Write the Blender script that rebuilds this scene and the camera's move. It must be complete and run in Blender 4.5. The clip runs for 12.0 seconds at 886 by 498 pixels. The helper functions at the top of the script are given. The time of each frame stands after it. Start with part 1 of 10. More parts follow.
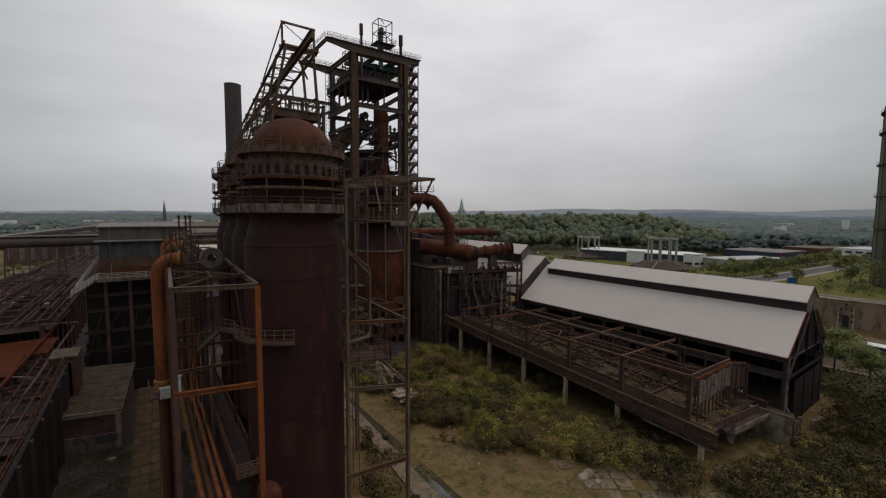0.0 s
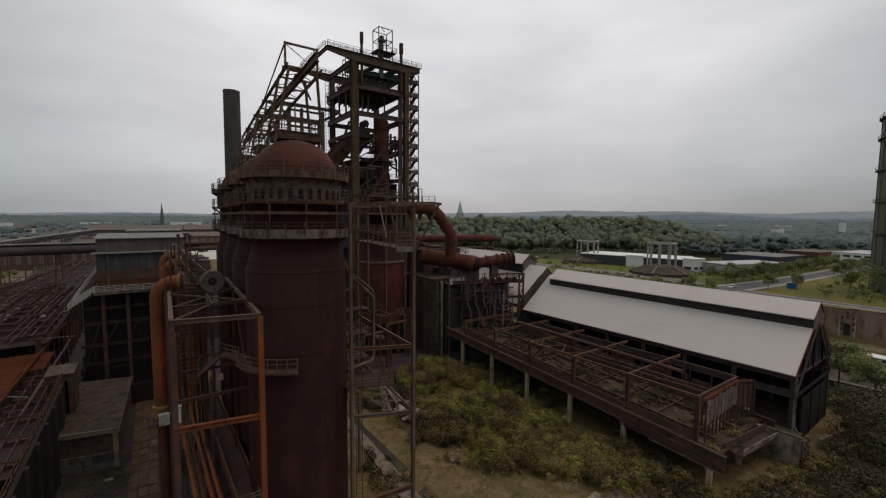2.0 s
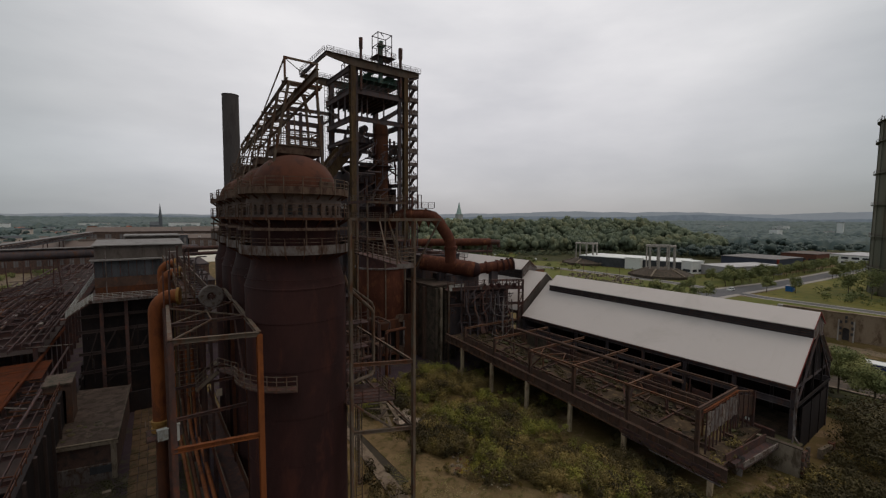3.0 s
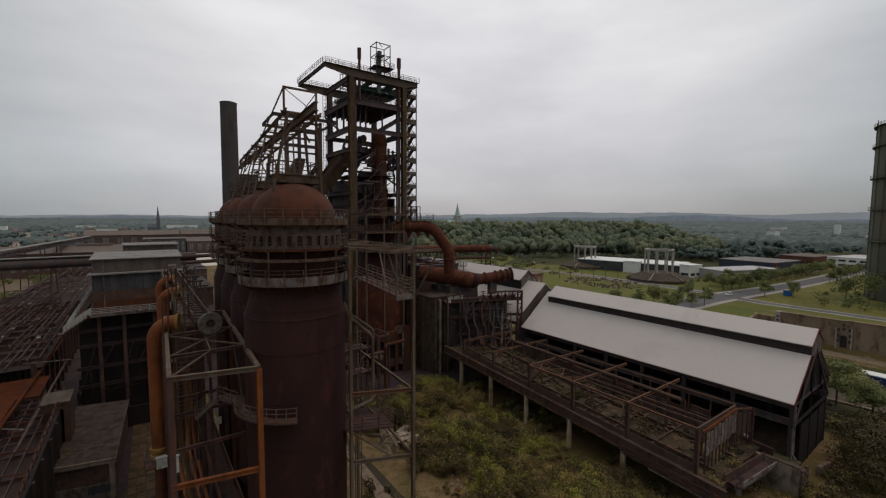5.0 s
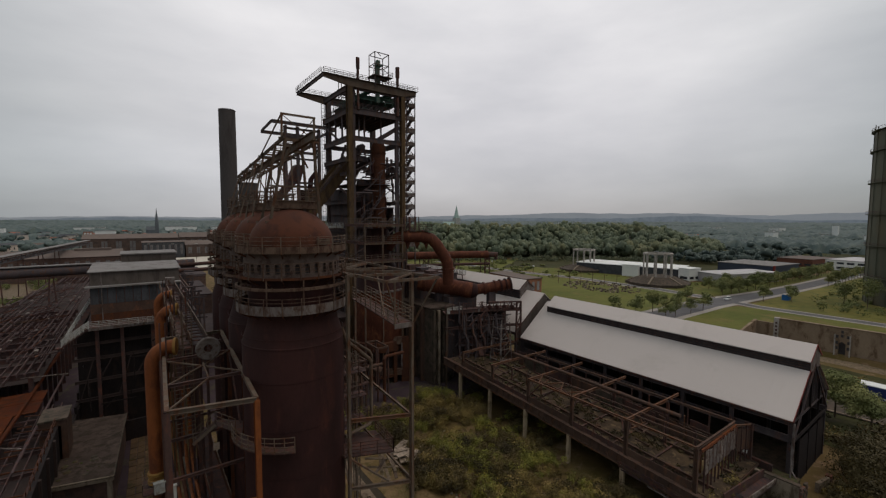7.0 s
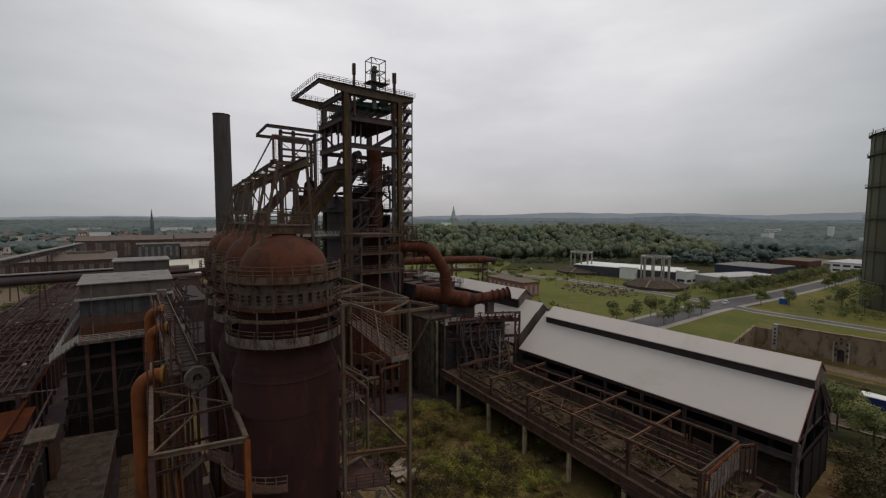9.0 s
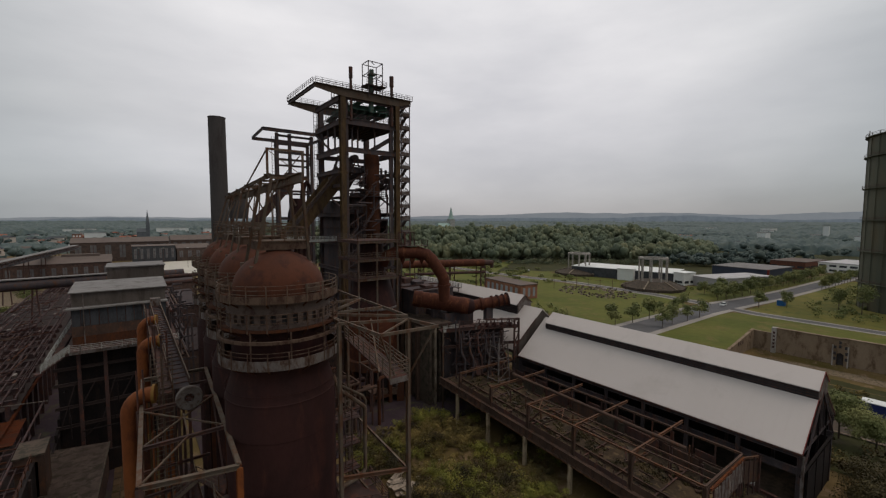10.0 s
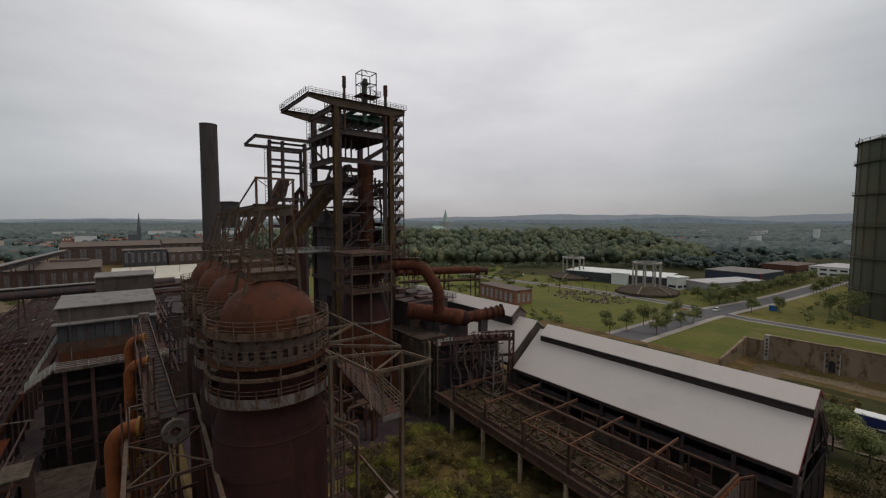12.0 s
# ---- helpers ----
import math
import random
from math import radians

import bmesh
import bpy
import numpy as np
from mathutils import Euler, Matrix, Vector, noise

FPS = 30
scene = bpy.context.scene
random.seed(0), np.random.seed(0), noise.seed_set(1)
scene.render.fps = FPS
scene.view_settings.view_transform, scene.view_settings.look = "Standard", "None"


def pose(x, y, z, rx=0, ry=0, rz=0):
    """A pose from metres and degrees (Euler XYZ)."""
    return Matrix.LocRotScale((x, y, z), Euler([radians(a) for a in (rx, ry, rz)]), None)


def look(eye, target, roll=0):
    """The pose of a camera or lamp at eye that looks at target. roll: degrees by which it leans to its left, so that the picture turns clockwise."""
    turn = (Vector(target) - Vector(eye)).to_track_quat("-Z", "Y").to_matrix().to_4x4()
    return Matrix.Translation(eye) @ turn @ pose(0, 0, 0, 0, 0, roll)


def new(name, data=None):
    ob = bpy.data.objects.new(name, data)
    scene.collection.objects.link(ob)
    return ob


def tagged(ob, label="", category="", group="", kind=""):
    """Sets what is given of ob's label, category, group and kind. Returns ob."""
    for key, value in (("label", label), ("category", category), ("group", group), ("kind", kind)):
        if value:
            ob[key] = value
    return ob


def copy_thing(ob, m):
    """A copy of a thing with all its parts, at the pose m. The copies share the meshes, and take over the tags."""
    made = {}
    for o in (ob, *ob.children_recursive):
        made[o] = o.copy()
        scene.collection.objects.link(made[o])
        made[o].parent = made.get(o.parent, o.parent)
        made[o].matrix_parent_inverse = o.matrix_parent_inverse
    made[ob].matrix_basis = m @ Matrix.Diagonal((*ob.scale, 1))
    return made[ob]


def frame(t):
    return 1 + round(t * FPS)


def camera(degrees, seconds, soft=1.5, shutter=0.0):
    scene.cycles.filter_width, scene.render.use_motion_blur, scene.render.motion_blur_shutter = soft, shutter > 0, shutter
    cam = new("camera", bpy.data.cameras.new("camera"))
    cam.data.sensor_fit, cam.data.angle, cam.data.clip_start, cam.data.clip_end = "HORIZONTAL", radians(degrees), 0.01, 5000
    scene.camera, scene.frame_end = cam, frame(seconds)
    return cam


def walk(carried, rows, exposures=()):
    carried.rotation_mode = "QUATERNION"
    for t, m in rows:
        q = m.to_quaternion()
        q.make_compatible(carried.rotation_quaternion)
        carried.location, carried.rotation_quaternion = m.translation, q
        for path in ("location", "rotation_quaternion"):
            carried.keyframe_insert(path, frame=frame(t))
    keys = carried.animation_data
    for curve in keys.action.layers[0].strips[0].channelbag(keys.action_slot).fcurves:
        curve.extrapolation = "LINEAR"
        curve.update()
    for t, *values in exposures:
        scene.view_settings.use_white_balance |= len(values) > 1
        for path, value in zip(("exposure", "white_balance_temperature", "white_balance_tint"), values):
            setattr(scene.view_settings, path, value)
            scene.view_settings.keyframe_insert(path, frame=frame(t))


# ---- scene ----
cam = camera(93.6, 12.0, 1.25)
PATH = [
    (0, (0.152, 0.188, 25.892), (1.314, 1.808, 25.733), 0.4),
    (0.5, (0.147, 0.467, 26.165), (1.314, 2.084, 26.01), 0.4),
    (1, (0.175, 0.784, 26.562), (1.342, 2.401, 26.409), 0.4),
    (1.5, (0.182, 1.045, 27.094), (1.349, 2.662, 26.941), 0.4),
    (2, (0.1, 1.227, 27.645), (1.27, 2.843, 27.494), 0.4),
    (2.5, (0.141, 1.366, 28.221), (1.312, 2.981, 28.071), 0.4),
    (3, (0.13, 1.491, 28.772), (1.304, 3.103, 28.624), 0.4),
    (5, (0.147, 1.661, 30.955), (1.327, 3.269, 30.81), 0.3),
    (5.5, (0.181, 1.708, 31.432), (1.361, 3.316, 31.288), 0.3),
    (6, (0.21, 1.723, 31.918), (1.393, 3.33, 31.776), 0.2),
    (6.5, (0.223, 1.738, 32.424), (1.407, 3.344, 32.282), 0.2),
    (7, (0.293, 1.776, 32.902), (1.477, 3.382, 32.761), 0.2),
    (9, (0.986, 2.945, 34.864), (2.181, 4.542, 34.721), 0.2),
    (9.5, (1.252, 3.476, 35.409), (2.451, 5.07, 35.266), 0.2),
    (10, (1.455, 3.871, 35.971), (2.66, 5.46, 35.828), 0.1),
    (10.5, (1.644, 4.096, 36.473), (2.857, 5.68, 36.332), 0.1),
    (11, (1.798, 4.21, 37.007), (3.02, 5.787, 36.867), 0.1),
    (11.5, (1.899, 4.355, 37.501), (3.124, 5.93, 37.363), 0.1),
    (12, (1.941, 4.476, 37.987), (3.168, 6.05, 37.851), 0.1),
]
walk(cam, [(t, look(eye, target, roll)) for t, eye, target, roll in PATH])

# ---- world, sun ----
world = bpy.data.worlds.new("overcast_sky")
scene.world = world
world.use_nodes = True
wn, wl = world.node_tree.nodes, world.node_tree.links
wn.clear()
w_out = wn.new("ShaderNodeOutputWorld")
w_bg = wn.new("ShaderNodeBackground")
w_sky = wn.new("ShaderNodeTexSky")
w_sky.sky_type = "NISHITA"
w_sky.sun_disc = False
w_sky.sun_elevation = radians(50)
w_sky.sun_rotation = radians(60)
w_co = wn.new("ShaderNodeTexCoord")
w_sep = wn.new("ShaderNodeSeparateXYZ")
w_map = wn.new("ShaderNodeMapping")
w_map.inputs["Scale"].default_value = (1.0, 1.0, 3.2)
w_noise = wn.new("ShaderNodeTexNoise")
w_noise.inputs["Scale"].default_value = 2.1
w_noise.inputs["Detail"].default_value = 7.0
w_noise.inputs["Roughness"].default_value = 0.52
w_cloud = wn.new("ShaderNodeValToRGB")
w_cloud.color_ramp.elements[0].position, w_cloud.color_ramp.elements[0].color = 0.28, (0.80, 0.81, 0.83, 1)
w_cloud.color_ramp.elements[1].position, w_cloud.color_ramp.elements[1].color = 0.70, (1.08, 1.08, 1.08, 1)
w_grad = wn.new("ShaderNodeValToRGB")
els = w_grad.color_ramp.elements
els[0].position, els[0].color = 0.0, (0.340, 0.338, 0.352, 1)
els[1].position, els[1].color = 1.0, (1.12, 1.08, 1.05, 1)
for at, col in ((0.06, (0.398, 0.394, 0.406, 1)), (0.2, (0.545, 0.538, 0.542, 1)), (0.45, (0.66, 0.655, 0.65, 1)), (0.62, (0.80, 0.79, 0.775, 1))):
    el = els.new(at)
    el.color = col
w_mul = wn.new("ShaderNodeMix")
w_mul.data_type, w_mul.blend_type = "RGBA", "MULTIPLY"
w_mul.inputs["Factor"].default_value = 1.0
w_add = wn.new("ShaderNodeMix")
w_add.data_type = "RGBA"
w_add.inputs["Factor"].default_value = 0.005
wl.new(w_co.outputs["Generated"], w_map.inputs["Vector"])
wl.new(w_map.outputs["Vector"], w_noise.inputs["Vector"])
wl.new(w_noise.outputs["Fac"], w_cloud.inputs["Fac"])
wl.new(w_co.outputs["Generated"], w_sep.inputs["Vector"])
wl.new(w_sep.outputs["Z"], w_grad.inputs["Fac"])
wl.new(w_grad.outputs["Color"], w_mul.inputs["A"])
wl.new(w_cloud.outputs["Color"], w_mul.inputs["B"])
# the cloud is thinner and brighter over the furnace
w_dot = wn.new("ShaderNodeVectorMath")
w_dot.operation = "DOT_PRODUCT"
w_dot.inputs[1].default_value = Vector((0.53, 0.72, 0.44)).normalized()
w_lobe = wn.new("ShaderNodeValToRGB")
w_lobe.color_ramp.interpolation = "EASE"
w_lobe.color_ramp.elements[0].position, w_lobe.color_ramp.elements[0].color = 0.52, (0.56, 0.605, 0.605, 1)
w_lobe.color_ramp.elements[1].position, w_lobe.color_ramp.elements[1].color = 1.0, (1.17, 1.145, 1.15, 1)
w_thin = wn.new("ShaderNodeMix")
w_thin.data_type, w_thin.blend_type = "RGBA", "MULTIPLY"
w_thin.inputs["Factor"].default_value = 1.0
wl.new(w_co.outputs["Generated"], w_dot.inputs[0])
wl.new(w_dot.outputs["Value"], w_lobe.inputs["Fac"])
wl.new(w_mul.outputs["Result"], w_thin.inputs["A"])
wl.new(w_lobe.outputs["Color"], w_thin.inputs["B"])
# and low over the town
w_low = wn.new("ShaderNodeVectorMath")
w_low.operation = "DOT_PRODUCT"
w_low.inputs[1].default_value = Vector((-0.02, 1.0, 0.04)).normalized()
w_flat = wn.new("ShaderNodeVectorMath")
w_flat.operation = "MULTIPLY"
w_flat.inputs[1].default_value = (1.0, 1.0, 2.5)
w_unit = wn.new("ShaderNodeVectorMath")
w_unit.operation = "NORMALIZE"
wl.new(w_co.outputs["Generated"], w_flat.inputs[0])
wl.new(w_flat.outputs["Vector"], w_unit.inputs[0])
w_glow = wn.new("ShaderNodeValToRGB")
w_glow.color_ramp.interpolation = "EASE"
w_glow.color_ramp.elements[0].position, w_glow.color_ramp.elements[0].color = 0.90, (0.74, 0.74, 0.74, 1)
w_glow.color_ramp.elements[1].position, w_glow.color_ramp.elements[1].color = 0.985, (1.0, 1.0, 1.0, 1)
w_town = wn.new("ShaderNodeMix")
w_town.data_type, w_town.blend_type = "RGBA", "MULTIPLY"
w_town.inputs["Factor"].default_value = 1.0
wl.new(w_unit.outputs["Vector"], w_low.inputs[0])
wl.new(w_low.outputs["Value"], w_glow.inputs["Fac"])
wl.new(w_thin.outputs["Result"], w_town.inputs["A"])
wl.new(w_glow.outputs["Color"], w_town.inputs["B"])
wl.new(w_town.outputs["Result"], w_add.inputs["A"])
wl.new(w_sky.outputs["Color"], w_add.inputs["B"])
wl.new(w_add.outputs["Result"], w_bg.inputs["Color"])
w_bg.inputs["Strength"].default_value = 1.473
wl.new(w_bg.outputs["Background"], w_out.inputs["Surface"])

sun = new("sun", bpy.data.lights.new("sun", "SUN"))
sun.data.energy, sun.data.angle, sun.data.color = 0.75, radians(40), (1.0, 0.84, 0.68)
sun.matrix_world = look((60, 10, 120), (10, 60, 0))


# ---- materials ----
def mat(name, c1, c2, scale=1.0, rough=0.8, metal=0.0, bump=0.2, stain=None, amount=0.4, streak=1.0, spec=0.15, fine=14.0, vary=0.0, grain=0.28):
    """Two-scale mottled surface: c1/c2 by broad noise, stain by a second field, stretched along z by streak."""
    m = bpy.data.materials.new(name)
    m.use_nodes = True
    n, l = m.node_tree.nodes, m.node_tree.links
    b = n["Principled BSDF"]
    b.inputs["Metallic"].default_value = metal
    b.inputs["Specular IOR Level"].default_value = spec
    geo = n.new("ShaderNodeNewGeometry")
    mp = n.new("ShaderNodeMapping")
    mp.inputs["Scale"].default_value = (scale, scale, scale / streak)
    l.new(geo.outputs["Position"], mp.inputs["Vector"])
    n1 = n.new("ShaderNodeTexNoise")
    n1.inputs["Scale"].default_value, n1.inputs["Detail"].default_value, n1.inputs["Roughness"].default_value = 1.0, 6.0, 0.62
    l.new(mp.outputs["Vector"], n1.inputs["Vector"])
    r1 = n.new("ShaderNodeValToRGB")
    r1.color_ramp.elements[0].position, r1.color_ramp.elements[0].color = 0.36, (*c1, 1)
    r1.color_ramp.elements[1].position, r1.color_ramp.elements[1].color = 0.64, (*c2, 1)
    l.new(n1.outputs["Fac"], r1.inputs["Fac"])
    n2 = n.new("ShaderNodeTexNoise")
    n2.inputs["Scale"].default_value, n2.inputs["Detail"].default_value, n2.inputs["Roughness"].default_value = fine / max(scale, 0.05) * 0.35, 4.0, 0.7
    l.new(mp.outputs["Vector"], n2.inputs["Vector"])
    col = r1.outputs["Color"]
    if stain:
        n3 = n.new("ShaderNodeTexNoise")
        n3.inputs["Scale"].default_value, n3.inputs["Detail"].default_value, n3.inputs["Roughness"].default_value = 2.3, 8.0, 0.68
        n3.inputs["Distortion"].default_value = 0.4
        l.new(mp.outputs["Vector"], n3.inputs["Vector"])
        r3 = n.new("ShaderNodeValToRGB")
        r3.color_ramp.elements[0].position, r3.color_ramp.elements[0].color = 0.66 - amount * 0.4, (0, 0, 0, 1)
        r3.color_ramp.elements[1].position, r3.color_ramp.elements[1].color = 0.80 - amount * 0.4, (1, 1, 1, 1)
        l.new(n3.outputs["Fac"], r3.inputs["Fac"])
        mx = n.new("ShaderNodeMix")
        mx.data_type = "RGBA"
        l.new(r3.outputs["Color"], mx.inputs["Factor"])
        l.new(col, mx.inputs["A"])
        mx.inputs["B"].default_value = (*stain, 1)
        col = mx.outputs["Result"]
    hs = n.new("ShaderNodeHueSaturation")
    mr = n.new("ShaderNodeMapRange")
    mr.inputs["To Min"].default_value, mr.inputs["To Max"].default_value = 1 - grain, 1 + grain
    l.new(n2.outputs["Fac"], mr.inputs["Value"])
    val = mr.outputs["Result"]
    if vary:
        oi = n.new("ShaderNodeObjectInfo")
        m2 = n.new("ShaderNodeMapRange")
        m2.inputs["To Min"].default_value, m2.inputs["To Max"].default_value = 1 - vary, 1 + vary
        l.new(oi.outputs["Random"], m2.inputs["Value"])
        mm = n.new("ShaderNodeMath")
        mm.operation = "MULTIPLY"
        l.new(val, mm.inputs[0])
        l.new(m2.outputs["Result"], mm.inputs[1])
        val = mm.outputs["Value"]
    l.new(val, hs.inputs["Value"])
    l.new(col, hs.inputs["Color"])
    l.new(hs.outputs["Color"], b.inputs["Base Color"])
    rr = n.new("ShaderNodeMapRange")
    rr.inputs["To Min"].default_value, rr.inputs["To Max"].default_value = max(0.05, rough - 0.15), min(1, rough + 0.15)
    l.new(n1.outputs["Fac"], rr.inputs["Value"])
    l.new(rr.outputs["Result"], b.inputs["Roughness"])
    if bump:
        bp = n.new("ShaderNodeBump")
        bp.inputs["Strength"].default_value, bp.inputs["Distance"].default_value = bump, 0.015
        l.new(n2.outputs["Fac"], bp.inputs["Height"])
        l.new(bp.outputs["Normal"], b.inputs["Normal"])
    return m


# shaft rust set darker than the dome's; its sides' shade is partly in the colour
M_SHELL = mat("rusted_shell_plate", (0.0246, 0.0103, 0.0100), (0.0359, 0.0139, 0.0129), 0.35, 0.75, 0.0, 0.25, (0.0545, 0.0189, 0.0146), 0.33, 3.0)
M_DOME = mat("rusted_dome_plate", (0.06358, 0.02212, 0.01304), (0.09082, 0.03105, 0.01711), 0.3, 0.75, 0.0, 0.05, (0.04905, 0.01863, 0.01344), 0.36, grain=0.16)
M_RUST = mat("brown_rust", (0.0484, 0.02018, 0.01343), (0.07405, 0.0298, 0.01726), 0.6, 0.85, 0.0, 0.3, (0.09113, 0.03125, 0.01343), 0.45, 2.0)
M_ORANGE = mat("orange_rust_pipe", (0.149, 0.046, 0.01594), (0.2037, 0.0644, 0.02029), 0.35, 0.7, 0.0, 0.12, (0.08744, 0.02944, 0.01449), 0.46, 2.5, grain=0.16)
M_DARK = mat("dark_steel", (0.0504, 0.0306, 0.0288), (0.0804, 0.0480, 0.0426), 0.6, 0.75, 0.0, 0.2, (0.1176, 0.0468, 0.0324), 0.4, 2.0)
M_OLIVE = mat("weathered_paint_steel", (0.0920, 0.0713, 0.0563), (0.1357, 0.1035, 0.0805), 0.7, 0.75, 0.0, 0.2, (0.1012, 0.0483, 0.0287), 0.48, 3.0)
M_OCHRE = mat("ochre_rusted_column", (0.0684, 0.0446, 0.0238), (0.1064, 0.0646, 0.0314), 0.4, 0.8, 0.0, 0.2, (0.0418, 0.0256, 0.0190), 0.45, 4.0)
M_TOWER = mat("soot_dark_tower_steel", (0.0542, 0.0466, 0.0531), (0.0867, 0.0678, 0.0716), 0.5, 0.75, 0.0, 0.2, (0.1084, 0.0534, 0.0346), 0.4, 3.0)
M_SOOTSTEEL = mat("soot_black_steel", (0.0476, 0.0401, 0.0453), (0.0814, 0.0650, 0.0676), 0.5, 0.8, 0.0, 0.2, (0.1050, 0.0559, 0.0442), 0.36, 2.5)
M_GIRDER = mat("brown_grey_girder", (0.0741, 0.0568, 0.0463), (0.1125, 0.0820, 0.0635), 0.4, 0.8, 0.0, 0.2, (0.0820, 0.0476, 0.0330), 0.42, 3.0)
M_GREENST = mat("green_painted_deck_steel", (0.0456, 0.0936, 0.0786), (0.0652, 0.1186, 0.0983), 0.6, 0.7, 0.0, 0.2, (0.0782, 0.0624, 0.0524), 0.4)
M_PALE = mat("pale_grey_paint", (0.297, 0.297, 0.288), (0.378, 0.378, 0.36), 0.8, 0.7, 0.0, 0.15, (0.18, 0.135, 0.099), 0.35, 2.0)
M_BAND = mat("dusty_grey_band", (0.1228, 0.1058, 0.1018), (0.1657, 0.1439, 0.1388), 0.8, 0.8, 0.0, 0.15, (0.07368, 0.04406, 0.03393), 0.5, 2.0)
M_DUSTBAND = mat("dusty_brown_band", (0.09558, 0.06199, 0.04649), (0.1234, 0.08266, 0.06199), 0.8, 0.85, 0.0, 0.15, (0.05553, 0.02952, 0.02169), 0.5, 2.0)
M_ROOF = mat("coated_metal_roof", (0.4697, 0.4167, 0.4005), (0.4903, 0.4354, 0.4178), 0.05, 0.55, 0.0, 0.02, (0.4326, 0.3822, 0.3628), 0.30, 1.0, 0.3, 0.6, grain=0.03)
M_ROOFGREY = mat("grey_felt_roof", (0.1620, 0.1520, 0.1502), (0.2056, 0.1907, 0.1878), 0.25, 0.85, 0.0, 0.1, (0.1183, 0.1073, 0.1002), 0.4)
M_RED = mat("red_verge_trim", (0.1505, 0.0240, 0.0202), (0.1806, 0.0336, 0.0252), 1.0, 0.6, 0.0, 0.05)
M_BLACK = mat("black_louvre", (0.0361, 0.0328, 0.0363), (0.0578, 0.0518, 0.0544), 1.0, 0.6, 0.0, 0.05)
M_CONC = mat("weathered_concrete", (0.1806, 0.144, 0.1089), (0.2558, 0.2064, 0.1613), 0.5, 0.9, 0.0, 0.3, (0.0953, 0.07104, 0.0504), 0.45, 2.5)
M_CHIM = mat("chimney_grey", (0.06293, 0.05679, 0.05788), (0.0854, 0.07517, 0.07454), 0.12, 0.85, 0.0, 0.1, (0.04945, 0.04176, 0.04209), 0.4, 5.0)
M_GROUND = mat("yard_grass_and_gravel", (0.08454, 0.06332, 0.02124), (0.1351, 0.08784, 0.04054), 0.12, 0.95, 0.0, 0.5, (0.2139, 0.1398, 0.09729), 0.30, 1.0, 0.1, 6.0)


